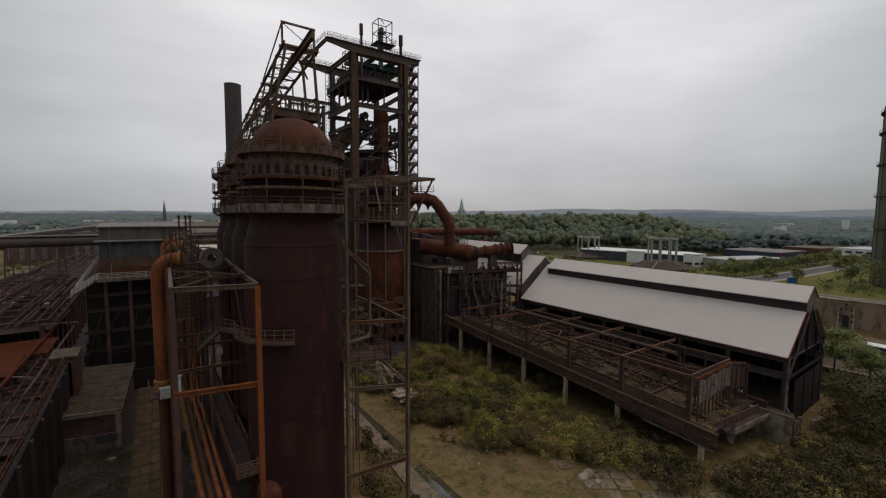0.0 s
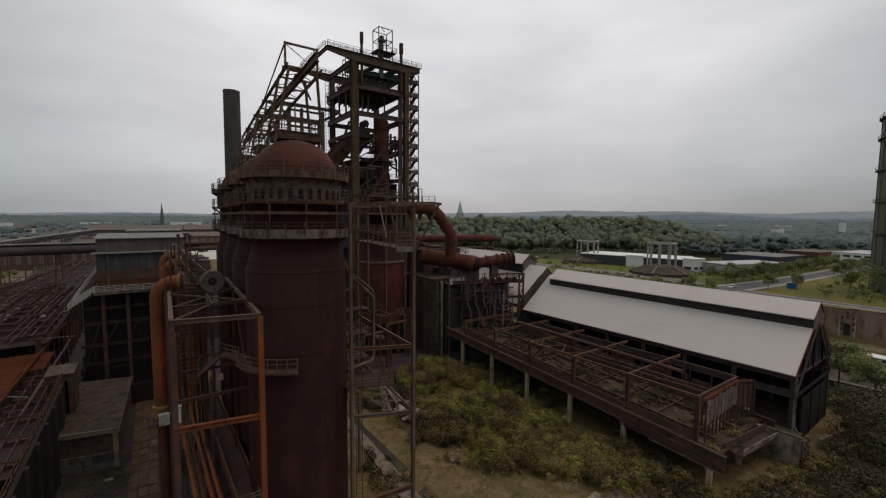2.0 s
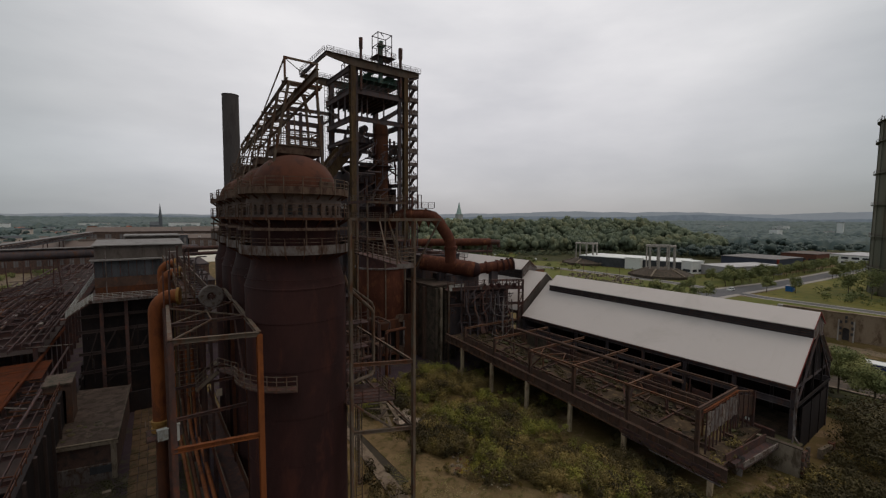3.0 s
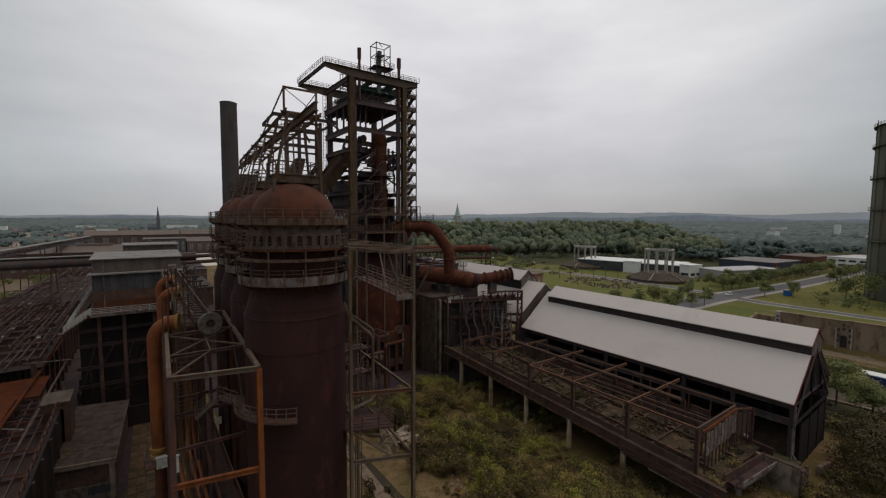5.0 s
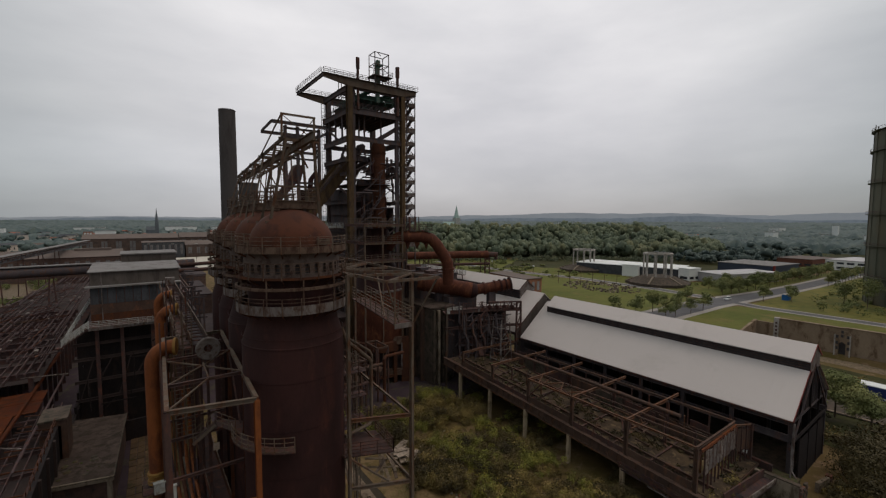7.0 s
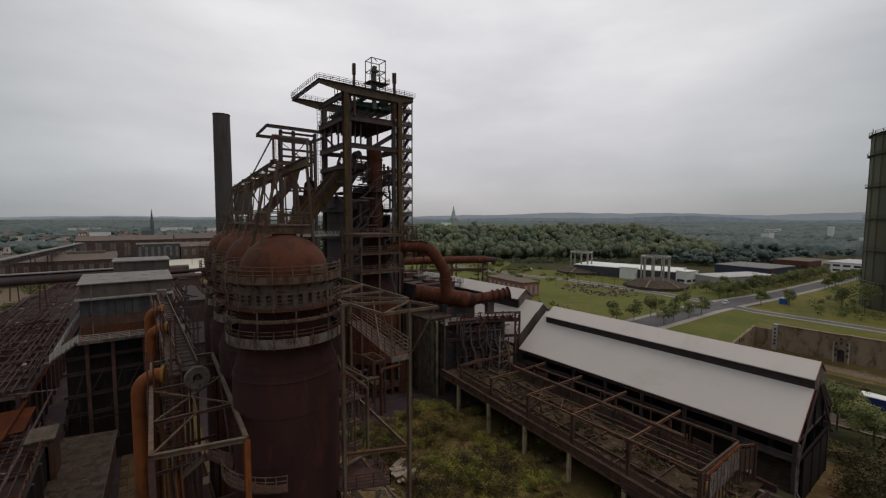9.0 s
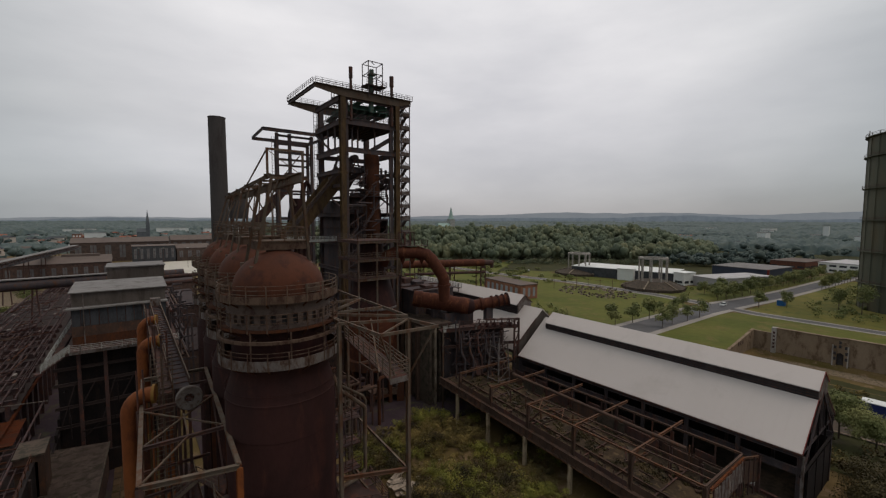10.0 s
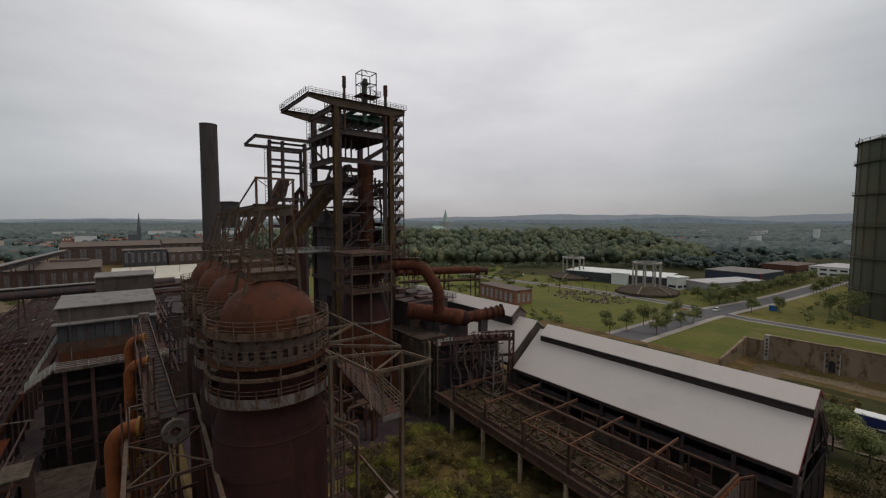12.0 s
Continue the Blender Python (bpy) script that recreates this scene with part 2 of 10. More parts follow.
# ---- building helpers ----
class Shape:
    """Gathers faces of one mesh, in world metres."""

    def __init__(self):
        self.v, self.f = [], []

    def add(self, vs, fs):
        k = len(self.v)
        self.v += [tuple(p) for p in vs]
        self.f += [tuple(i + k for i in q) for q in fs]
        return self

    def box(self, x0, y0, z0, x1, y1, z1):
        return self.add([(x0, y0, z0), (x1, y0, z0), (x1, y1, z0), (x0, y1, z0), (x0, y0, z1), (x1, y0, z1), (x1, y1, z1), (x0, y1, z1)],
                        [(3, 2, 1, 0), (4, 5, 6, 7), (0, 1, 5, 4), (1, 2, 6, 5), (2, 3, 7, 6), (3, 0, 4, 7)])

    def frame_of(self, p, q):
        p, q = Vector(p), Vector(q)
        d = (q - p).normalized()
        up = Vector((0, 0, 1)) if abs(d.z) < 0.95 else Vector((0, 1, 0))
        s = d.cross(up).normalized()
        return p, q, s, s.cross(d).normalized()

    def beam(self, p, q, w, h):
        p, q, s, u = self.frame_of(p, q)
        c = [a * s * w / 2 + b * u * h / 2 for a, b in ((-1, -1), (1, -1), (1, 1), (-1, 1))]
        return self.add([p + k for k in c] + [q + k for k in c], [(3, 2, 1, 0), (4, 5, 6, 7), (0, 1, 5, 4), (1, 2, 6, 5), (2, 3, 7, 6), (3, 0, 4, 7)])

    def isec(self, p, q, w, h, t=0.0):
        """An I section: two flanges and a web."""
        p, q, s, u = self.frame_of(p, q)
        t = t or h * 0.09
        a, b, c, d = w / 2, t / 2, h / 2, h / 2 - t
        ring = [(a, -c), (a, -d), (b, -d), (b, d), (a, d), (a, c), (-a, c), (-a, d), (-b, d), (-b, -d), (-a, -d), (-a, -c)]
        vs = [p + s * x + u * y for x, y in ring] + [q + s * x + u * y for x, y in ring]
        fs = [(i, (i + 1) % 12, 12 + (i + 1) % 12, 12 + i) for i in range(12)]
        for o, rev in ((0, True), (12, False)):
            caps = [(o + 11, o, o + 1, o + 10), (o + 9, o + 2, o + 3, o + 8), (o + 7, o + 4, o + 5, o + 6), (o + 10, o + 1, o + 2, o + 9), (o + 8, o + 3, o + 4, o + 7)]
            fs += [f[::-1] if rev else f for f in caps]
        return self.add(vs, fs)

    def cyl(self, p, q, r, n=12, r2=None, caps=True):
        p, q, s, u = self.frame_of(p, q)
        r2 = r if r2 is None else r2
        ring = [(math.cos(2 * math.pi * i / n), math.sin(2 * math.pi * i / n)) for i in range(n)]
        vs = [p + (s * a + u * b) * r for a, b in ring] + [q + (s * a + u * b) * r2 for a, b in ring]
        fs = [(i, (i + 1) % n, n + (i + 1) % n, n + i) for i in range(n)]
        if caps:
            fs += [tuple(range(n - 1, -1, -1)), tuple(range(n, 2 * n))]
        return self.add(vs, fs)

    def tube(self, pts, r, n=10, caps=True):
        """A pipe swept along points."""
        pts = [Vector(p) for p in pts]
        vs, fs = [], []
        s = None
        for i, p in enumerate(pts):
            a = (p - pts[i - 1]).normalized() if i else (pts[1] - p).normalized()
            b = (pts[i + 1] - p).normalized() if i < len(pts) - 1 else a
            d = (a + b).normalized()
            if s is None:
                up = Vector((0, 0, 1)) if abs(d.z) < 0.9 else Vector((0, 1, 0))
                s = d.cross(up).normalized()
            s = (s - d * s.dot(d)).normalized()
            u = s.cross(d)
            for k in range(n):
                an = 2 * math.pi * k / n
                vs.append(p + (s * math.cos(an) + u * math.sin(an)) * r)
        for i in range(len(pts) - 1):
            for k in range(n):
                fs.append((i * n + k, i * n + (k + 1) % n, (i + 1) * n + (k + 1) % n, (i + 1) * n + k))
        if caps:
            fs += [tuple(range(n - 1, -1, -1)), tuple(range((len(pts) - 1) * n, len(pts) * n))]
        return self.add(vs, fs)

    def lathe(self, cx, cy, prof, n=48, a0=0.0, a1=2 * math.pi):
        full = abs(a1 - a0 - 2 * math.pi) < 1e-6
        m = n if full else n + 1
        vs, fs = [], []
        for r, z in prof:
            for k in range(m):
                an = a0 + (a1 - a0) * k / n
                vs.append((cx + r * math.cos(an), cy + r * math.sin(an), z))
        for i in range(len(prof) - 1):
            for k in range(n):
                k2 = (k + 1) % m if full else k + 1
                fs.append((i * m + k, i * m + k2, (i + 1) * m + k2, (i + 1) * m + k))
        return self.add(vs, fs)

    def hoop(self, cx, cy, r, z, tr, n=48, a0=0.0, a1=2 * math.pi):
        """A round bar bent to a ring."""
        return self.lathe(cx, cy, [(r - tr, z - tr), (r + tr, z - tr), (r + tr, z + tr), (r - tr, z + tr), (r - tr, z - tr)], n, a0, a1)

    def slab(self, poly, z0, z1):
        n = len(poly)
        return self.add([(x, y, z0) for x, y in poly] + [(x, y, z1) for x, y in poly],
                        [tuple(range(n - 1, -1, -1)), tuple(range(n, 2 * n))] + [(i, (i + 1) % n, n + (i + 1) % n, n + i) for i in range(n)])

    def rails(self, pts, h=1.1, r=0.03, step=1.6, bars=3):
        """Handrails on posts along a line of floor points."""
        for a, b in zip(pts, pts[1:]):
            a, b = Vector(a), Vector(b)
            k = max(1, round((b - a).length / step))
            for i in range(k + 1):
                p = a.lerp(b, i / k)
                self.beam(p, p + Vector((0, 0, h)), 2 * r, 2 * r)
            for j in range(bars):
                z = Vector((0, 0, h * (j + 1) / bars))
                self.beam(a + z, b + z, 1.6 * r, 1.6 * r)
        return self

    def ladder(self, p, q, w=0.5, step=0.45, r=0.03):
        p, q, s, u = self.frame_of(p, q)
        self.beam(p + s * w / 2, q + s * w / 2, 2 * r, 2 * r)
        self.beam(p - s * w / 2, q - s * w / 2, 2 * r, 2 * r)
        n = int((q - p).length / step)
        for i in range(1, n):
            c = p.lerp(q, i / n)
            self.beam(c - s * w / 2, c + s * w / 2, 1.4 * r, 1.4 * r)
        return self


def mesh_of(name, sh, material, base=(0, 0, 0), sharp=35):
    me = bpy.data.meshes.new(name)
    bx, by, bz = base
    me.from_pydata([(x - bx, y - by, z - bz) for x, y, z in sh.v], [], sh.f)
    me.materials.append(material)
    me.polygons.foreach_set("use_smooth", [True] * len(me.polygons))
    me.update()
    me.set_sharp_from_angle(angle=radians(sharp))
    return me


def thing(name, base, label, category, group="", kind=""):
    """An Empty at the base of a thing; its parts are given in world metres."""
    ob = new(name)
    ob.empty_display_size = 0.5
    ob.location = base
    return tagged(ob, label, category, group, kind)


def base_of(ob):
    p = Vector((0, 0, 0))
    while ob:
        p = p + ob.location
        ob = ob.parent
    return p


def part(name, sh, material, parent, label="", sharp=35):
    ob = new(name, mesh_of(name, sh, material, base_of(parent), sharp))
    ob.parent = parent
    return tagged(ob, label)


def single(name, sh, material, label, category, group="", kind="", sharp=35, base=None):
    """A thing of one mesh, its origin at the given base or at the middle of its foot."""
    if base is None:
        a = np.array(sh.v)
        base = ((a[:, 0].min() + a[:, 0].max()) / 2, (a[:, 1].min() + a[:, 1].max()) / 2, a[:, 2].min())
    ob = new(name, mesh_of(name, sh, material, base, sharp))
    ob.location = base
    return tagged(ob, label, category, group, kind)


def smooth(a, b, x):
    t = min(1.0, max(0.0, (x - a) / (b - a)))
    return t * t * (3 - 2 * t)


LOW = -4.0


def ground_z(x, y):
    """The works yard lies on a shelf; the land round it is lower."""
    k = smooth(4.0, 8.0, x) * (1 - smooth(90, 150, x)) * (1 - smooth(100, 130, y)) * smooth(-60, -40, y)
    dip = smooth(118, 138, x) * (1 - smooth(155.2, 156.8, x)) * smooth(-110, -80, y) * (1 - smooth(44.0, 46.8, y))
    return LOW * (1 - k) - 1.2 * dip


M_CONCD = mat("dark_stained_concrete", (0.0638, 0.04704, 0.0373), (0.09571, 0.07008, 0.05544), 0.4, 0.9, 0.0, 0.3, (0.04153, 0.0369, 0.02671), 0.5)
M_BRICKD = mat("sooty_brick", (0.0859, 0.0533, 0.0457), (0.1213, 0.0726, 0.0589), 0.6, 0.9, 0.0, 0.3, (0.0556, 0.0436, 0.0407), 0.45)
M_BRICKR = mat("red_brick", (0.1204, 0.04896, 0.03326), (0.1565, 0.06336, 0.04234), 0.5, 0.9, 0.0, 0.3, (0.07825, 0.04032, 0.03024), 0.4)
M_CLAD = mat("brown_grey_cladding", (0.0822, 0.0683, 0.0621), (0.1087, 0.0900, 0.0807), 0.3, 0.7, 0.0, 0.08, (0.0652, 0.0512, 0.0450), 0.45, 4.0)
M_CLADB = mat("blue_grey_panels", (0.0454, 0.0469, 0.0539), (0.0641, 0.0649, 0.0726), 0.6, 0.6, 0.0, 0.05, (0.0390, 0.0367, 0.0382), 0.4, 3.0, vary=0.15)
M_REDDECK = mat("red_brown_deck", (0.0560, 0.0150, 0.0068), (0.0830, 0.0235, 0.0090), 0.4, 0.95, 0.0, 0.2, (0.0400, 0.0170, 0.0105), 0.42, spec=0.05)
M_WINPALE = mat("milky_window_glass", (0.2207, 0.2304, 0.252), (0.301, 0.3072, 0.3326), 0.3, 0.35, 0.0, 0.0)
M_TILEROOF = mat("brown_tile_roof", (0.1135, 0.0871, 0.0793), (0.1431, 0.1101, 0.0969), 0.15, 0.9, 0.0, 0.1, (0.1183, 0.0944, 0.0826), 0.4)
M_PALEYARD = mat("pale_concrete_yard", (0.4213, 0.3936, 0.3427), (0.5016, 0.4608, 0.4032), 0.05, 0.9, 0.0, 0.05)
M_WHEEL = mat("dull_grey_wheel", (0.1011, 0.0847, 0.0794), (0.1327, 0.1119, 0.1048), 1.2, 0.7, 0.0, 0.15, (0.0695, 0.0454, 0.0349), 0.4)
M_VESSEL = mat("red_brown_vessel", (0.06405, 0.02064, 0.01293), (0.09836, 0.03264, 0.01963), 0.45, 0.8, 0.0, 0.2, (0.1487, 0.05376, 0.0249), 0.36, 2.0)
M_SOIL = mat("soil_and_rubble", (0.04815, 0.03456, 0.02016), (0.08527, 0.06144, 0.0383), 0.6, 0.95, 0.0, 0.5, (0.04213, 0.04896, 0.01814), 0.5)
M_GRAVEL = mat("pale_gravel", (0.1293, 0.0863, 0.0434), (0.1778, 0.1215, 0.0640), 0.35, 0.95, 0.0, 0.5, (0.0687, 0.0543, 0.0183), 0.42, 1.0, 0.1, 10.0)
M_CONCK = mat("gritty_worn_concrete", (0.150, 0.112, 0.082), (0.205, 0.156, 0.116), 0.6, 0.9, 0.0, 0.3, (0.090, 0.062, 0.044), 0.42)
M_WATER = mat("still_water", (0.020, 0.021, 0.022), (0.028, 0.028, 0.029), 0.6, 0.12, 0.0, 0.0, spec=0.6)
M_DITCH = mat("wet_dark_ditch", (0.02769, 0.0215, 0.01419), (0.04615, 0.03533, 0.02322), 0.6, 0.55, 0.0, 0.05)
M_SLAB = mat("mossy_slab", (0.1302, 0.09526, 0.0643), (0.1759, 0.1307, 0.09258), 0.8, 0.9, 0.0, 0.3, (0.06512, 0.05172, 0.02572), 0.45, vary=0.2)
M_PLANK = mat("weathered_board", (0.2809, 0.2208, 0.1714), (0.3612, 0.288, 0.2318), 1.5, 0.85, 0.0, 0.2, (0.1806, 0.1344, 0.1008), 0.4, vary=0.25)
M_MEADOW = mat("mown_meadow", (0.0793, 0.0902, 0.0195), (0.1127, 0.1119, 0.0292), 0.05, 0.95, 0.0, 0.3, (0.1337, 0.1083, 0.0390), 0.35, 1.0, 0.1, 1.2)
M_MEADOWY = mat("dry_yellow_meadow", (0.112, 0.104, 0.026), (0.160, 0.136, 0.038), 0.05, 0.95, 0.0, 0.3, (0.082, 0.092, 0.026), 0.42, 1.0, 0.1, 1.2)
M_PATH = mat("pale_paving", (0.2558, 0.2285, 0.2142), (0.307, 0.2774, 0.257), 0.1, 0.9, 0.0, 0.1)
M_ASPHALT = mat("grey_asphalt", (0.08527, 0.0816, 0.08568), (0.1154, 0.1104, 0.1159), 0.1, 0.9, 0.0, 0.1, (0.1404, 0.1296, 0.131), 0.25)
M_DIRT = mat("bare_dirt", (0.1011, 0.07127, 0.04812), (0.133, 0.09673, 0.06948), 0.15, 0.95, 0.0, 0.3, (0.05853, 0.05601, 0.02673), 0.45, 1.0, 0.1, 4.0)
M_RENDER = mat("stained_render", (0.1833, 0.1306, 0.0899), (0.2430, 0.1795, 0.1285), 0.2, 0.9, 0.0, 0.2, (0.1108, 0.0718, 0.0446), 0.4, 2.0)
M_BLUE = mat("navy_trailer_paint", (0.018, 0.024, 0.095), (0.022, 0.03, 0.11), 0.5, 0.4, 0.0, 0.0)
M_BLUECAB = mat("blue_cabin_paint", (0.02, 0.10, 0.30), (0.03, 0.12, 0.34), 0.3, 0.5, 0.0, 0.0)
M_WHITE = mat("white_coated_panel", (0.6072, 0.6072, 0.598), (0.6624, 0.6624, 0.6532), 0.15, 0.6, 0.0, 0.02)
M_CONCP = mat("pale_concrete", (0.301, 0.2736, 0.252), (0.3712, 0.336, 0.3125), 0.3, 0.9, 0.0, 0.1, (0.2006, 0.1776, 0.1562), 0.4, 2.0)
M_DARKCLAD = mat("dark_glazed_front", (0.04013, 0.0432, 0.0504), (0.07022, 0.072, 0.08064), 0.3, 0.4, 0.0, 0.0)
M_NAVY = mat("navy_cladding", (0.035, 0.042, 0.065), (0.05, 0.058, 0.085), 0.15, 0.5, 0.0, 0.02)
M_GREYCLAD = mat("light_grey_cladding", (0.301, 0.288, 0.2923), (0.3612, 0.3456, 0.3528), 0.15, 0.6, 0.0, 0.02)
M_PALEROOF = mat("pale_roof_membrane", (0.3812, 0.3648, 0.373), (0.4414, 0.4224, 0.4334), 0.1, 0.8, 0.0, 0.02, (0.301, 0.288, 0.2923), 0.4)
M_GLASSD = mat("dark_window_glass", (0.0301, 0.0336, 0.04032), (0.05016, 0.0528, 0.06048), 0.3, 0.15, 0.0, 0.0)
M_BRICKO = mat("orange_brick", (0.2508, 0.1104, 0.07056), (0.311, 0.1392, 0.09072), 0.2, 0.9, 0.0, 0.1, (0.1806, 0.0864, 0.06048), 0.4)
M_GASGREEN = mat("dark_green_holder_plate", (0.0662, 0.0711, 0.05332), (0.0938, 0.09347, 0.06825), 0.06, 0.7, 0.0, 0.05, (0.09239, 0.08091, 0.05291), 0.45, 6.0)
M_SLATE = mat("dark_slate", (0.05016, 0.0528, 0.06048), (0.07022, 0.072, 0.08064), 0.2, 0.8, 0.0, 0.05)
# copper green, paled for the haze at its distance
M_COPPER = mat("green_copper", (0.250, 0.330, 0.310), (0.300, 0.380, 0.350), 0.2, 0.8, 0.0, 0.05)
M_WOODFLOOR = mat("wood_floor", (0.0301, 0.03456, 0.01814), (0.04514, 0.048, 0.0252), 0.1, 0.95, 0.0, 0.1)
M_HOUSE = mat("cream_house_render", (0.4213, 0.3648, 0.3226), (0.4815, 0.4224, 0.373), 0.2, 0.9, 0.0, 0.05)
M_TILERED = mat("red_roof_tiles", (0.2207, 0.0816, 0.05544), (0.2809, 0.1056, 0.07056), 0.3, 0.9, 0.0, 0.05)
# hills carry distance haze in their base colour and a faint emission
M_HILLS = mat("haze_painted_hills", (0.0862, 0.1127, 0.1400), (0.1437, 0.1702, 0.1975), 0.02, 1.0, 0.0, 0.0)
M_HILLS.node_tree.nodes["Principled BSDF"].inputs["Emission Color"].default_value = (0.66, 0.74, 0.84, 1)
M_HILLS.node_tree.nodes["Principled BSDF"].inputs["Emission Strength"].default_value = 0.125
M_HILLSFAR = mat("haze_painted_far_hills", (0.150, 0.170, 0.188), (0.190, 0.208, 0.226), 0.004, 1.0, 0.0, 0.0)
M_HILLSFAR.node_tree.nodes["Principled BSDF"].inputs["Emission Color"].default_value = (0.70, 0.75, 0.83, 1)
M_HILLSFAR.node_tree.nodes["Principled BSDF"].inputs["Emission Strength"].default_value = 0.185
M_ARC = mat("grey_brown_ring", (0.0911, 0.0674, 0.0587), (0.1274, 0.0930, 0.0805), 0.6, 0.8, 0.0, 0.15, (0.0607, 0.0373, 0.0318), 0.4)
# blue raised to imitate the hazy veil over dark areas
M_SOOT = mat("sooty_pit_floor", (0.0365, 0.0242, 0.0302), (0.0586, 0.0399, 0.0481), 0.15, 0.95, 0.0, 0.3, (0.0651, 0.0577, 0.0331), 0.35)
M_MURK = mat("murky_rust_steel", (0.0552, 0.0348, 0.0282), (0.0888, 0.0540, 0.0414), 0.5, 0.85, 0.0, 0.2, (0.1176, 0.0540, 0.0324), 0.35, 2.0)
M_BEAMRUST = mat("rain_washed_rust_beam", (0.08828, 0.048, 0.03226), (0.1254, 0.07104, 0.04838), 0.7, 0.8, 0.0, 0.2, (0.1104, 0.0432, 0.02016), 0.5, 2.0)
M_DECKSOIL = mat("dark_weedy_deck_soil", (0.02327, 0.0167, 0.01315), (0.07565, 0.05011, 0.02923), 0.45, 0.95, 0.0, 0.6, (0.1236, 0.08352, 0.04678), 0.32)
# near-black in place of the shade in bunker pits and undercroft
M_PIT = mat("pit_shade_black", (0.0332, 0.0239, 0.0231), (0.0532, 0.0370, 0.0332), 0.3, 0.95, 0.0, 0.3)
M_NEARBLACK = mat("near_black_wall", (0.0331, 0.0243, 0.0253), (0.0553, 0.0388, 0.0381), 0.3, 0.95, 0.0, 0.3)
M_WINDIM = mat("dim_dusty_window", (0.1023, 0.0979, 0.1028), (0.1565, 0.1475, 0.1512), 0.3, 0.5, 0.0, 0.0)
# near-black stands in for shade in hall, undercroft and bunker side
M_HALLSKIN = mat("shade_black_sheeting", (0.0150, 0.0115, 0.0120), (0.0240, 0.0180, 0.0180), 0.4, 0.9, 0.0, 0.2, (0.0300, 0.0200, 0.0170), 0.35, 3.0)
M_LANE = mat("trodden_brown_lane", (0.070, 0.044, 0.026), (0.112, 0.070, 0.040), 0.5, 0.95, 0.0, 0.4, (0.048, 0.040, 0.016), 0.36, vary=0.15)
M_LANEPALE = mat("rust_tinted_lane_slab", (0.105, 0.064, 0.036), (0.140, 0.086, 0.050), 0.5, 0.95, 0.0, 0.4, (0.060, 0.046, 0.022), 0.34, vary=0.15)
M_SCRUB = mat("scrubby_grass", (0.02855, 0.02938, 0.01028), (0.04833, 0.047, 0.01748), 0.12, 0.95, 0.0, 0.5, (0.05755, 0.04652, 0.02981), 0.32, 1.0, 0.1, 5.0)
# green land paled and blued to imitate haze
M_FARLAND = mat("hazed_far_land", (0.0625, 0.0825, 0.0868), (0.0975, 0.1175, 0.1176), 0.01, 1.0, 0.0, 0.0)
M_POST = mat("tan_concrete_post", (0.3010, 0.2246, 0.1512), (0.3973, 0.3053, 0.2177), 0.6, 0.9, 0.0, 0.3, (0.1806, 0.1267, 0.0786), 0.4, 2.5)
M_BRICKDUST = mat("dusty_brown_brick", (0.0772, 0.05472, 0.04788), (0.1029, 0.07114, 0.06128), 0.25, 0.9, 0.0, 0.1, (0.06004, 0.0456, 0.04022), 0.4)
M_LIMEDUST = mat("lime_dusted_steel", (0.1605, 0.1344, 0.121), (0.2207, 0.1872, 0.1714), 0.8, 0.9, 0.0, 0.1, (0.07022, 0.0432, 0.03226), 0.5)
M_STAINROOF = mat("mossy_brown_roof", (0.0469, 0.0322, 0.0258), (0.0795, 0.0565, 0.0473), 0.35, 0.9, 0.0, 0.3, (0.0303, 0.0223, 0.0158), 0.5)
# blue raised and red cut for the haze over the bunkers
M_TRACK = mat("sooty_track_steel", (0.0447, 0.0301, 0.0319), (0.0706, 0.0446, 0.0444), 0.6, 0.8, 0.0, 0.2, (0.0942, 0.0437, 0.0352), 0.40, 2.0)
M_CHURCH = mat("grey_church_stone", (0.10, 0.108, 0.122), (0.13, 0.138, 0.15), 0.2, 0.9, 0.0, 0.05)


# ---- ground ----
def grid_axis(fine0, fine1, step, far):
    a = list(np.arange(fine0, fine1 + 0.01, step))
    k, s = fine1, step
    while k < far:
        s *= 1.35
        k += s
        a.append(k)
    k, s = fine0, step
    while k > -far:
        s *= 1.35
        k -= s
        a.insert(0, k)
    return a


gx, gy = grid_axis(-40, 165, 1.5, 4600), grid_axis(-20, 120, 1.5, 4600)
sh = Shape()
rg = random.Random(3)
sh.v = [(x, y, ground_z(x, y) + (0.12 * noise.noise((x * 0.25, y * 0.25, 0)) if 6 < x < 70 else 0)) for y in gy for x in gx]
nx = len(gx)
sh.f = [(j * nx + i, j * nx + i + 1, (j + 1) * nx + i + 1, (j + 1) * nx + i) for j in range(len(gy) - 1) for i in range(nx - 1)]
single("ground", sh, M_GROUND, "overgrown works yard of rough grass and pale gravel", "ground", kind="structure", base=(0, 0, 0))


# ---- hot blast stoves ----
SX, SY, STEP, LEANX = 10.23, 35.42, 8.2, 0.4
STOVE_R = 3.84


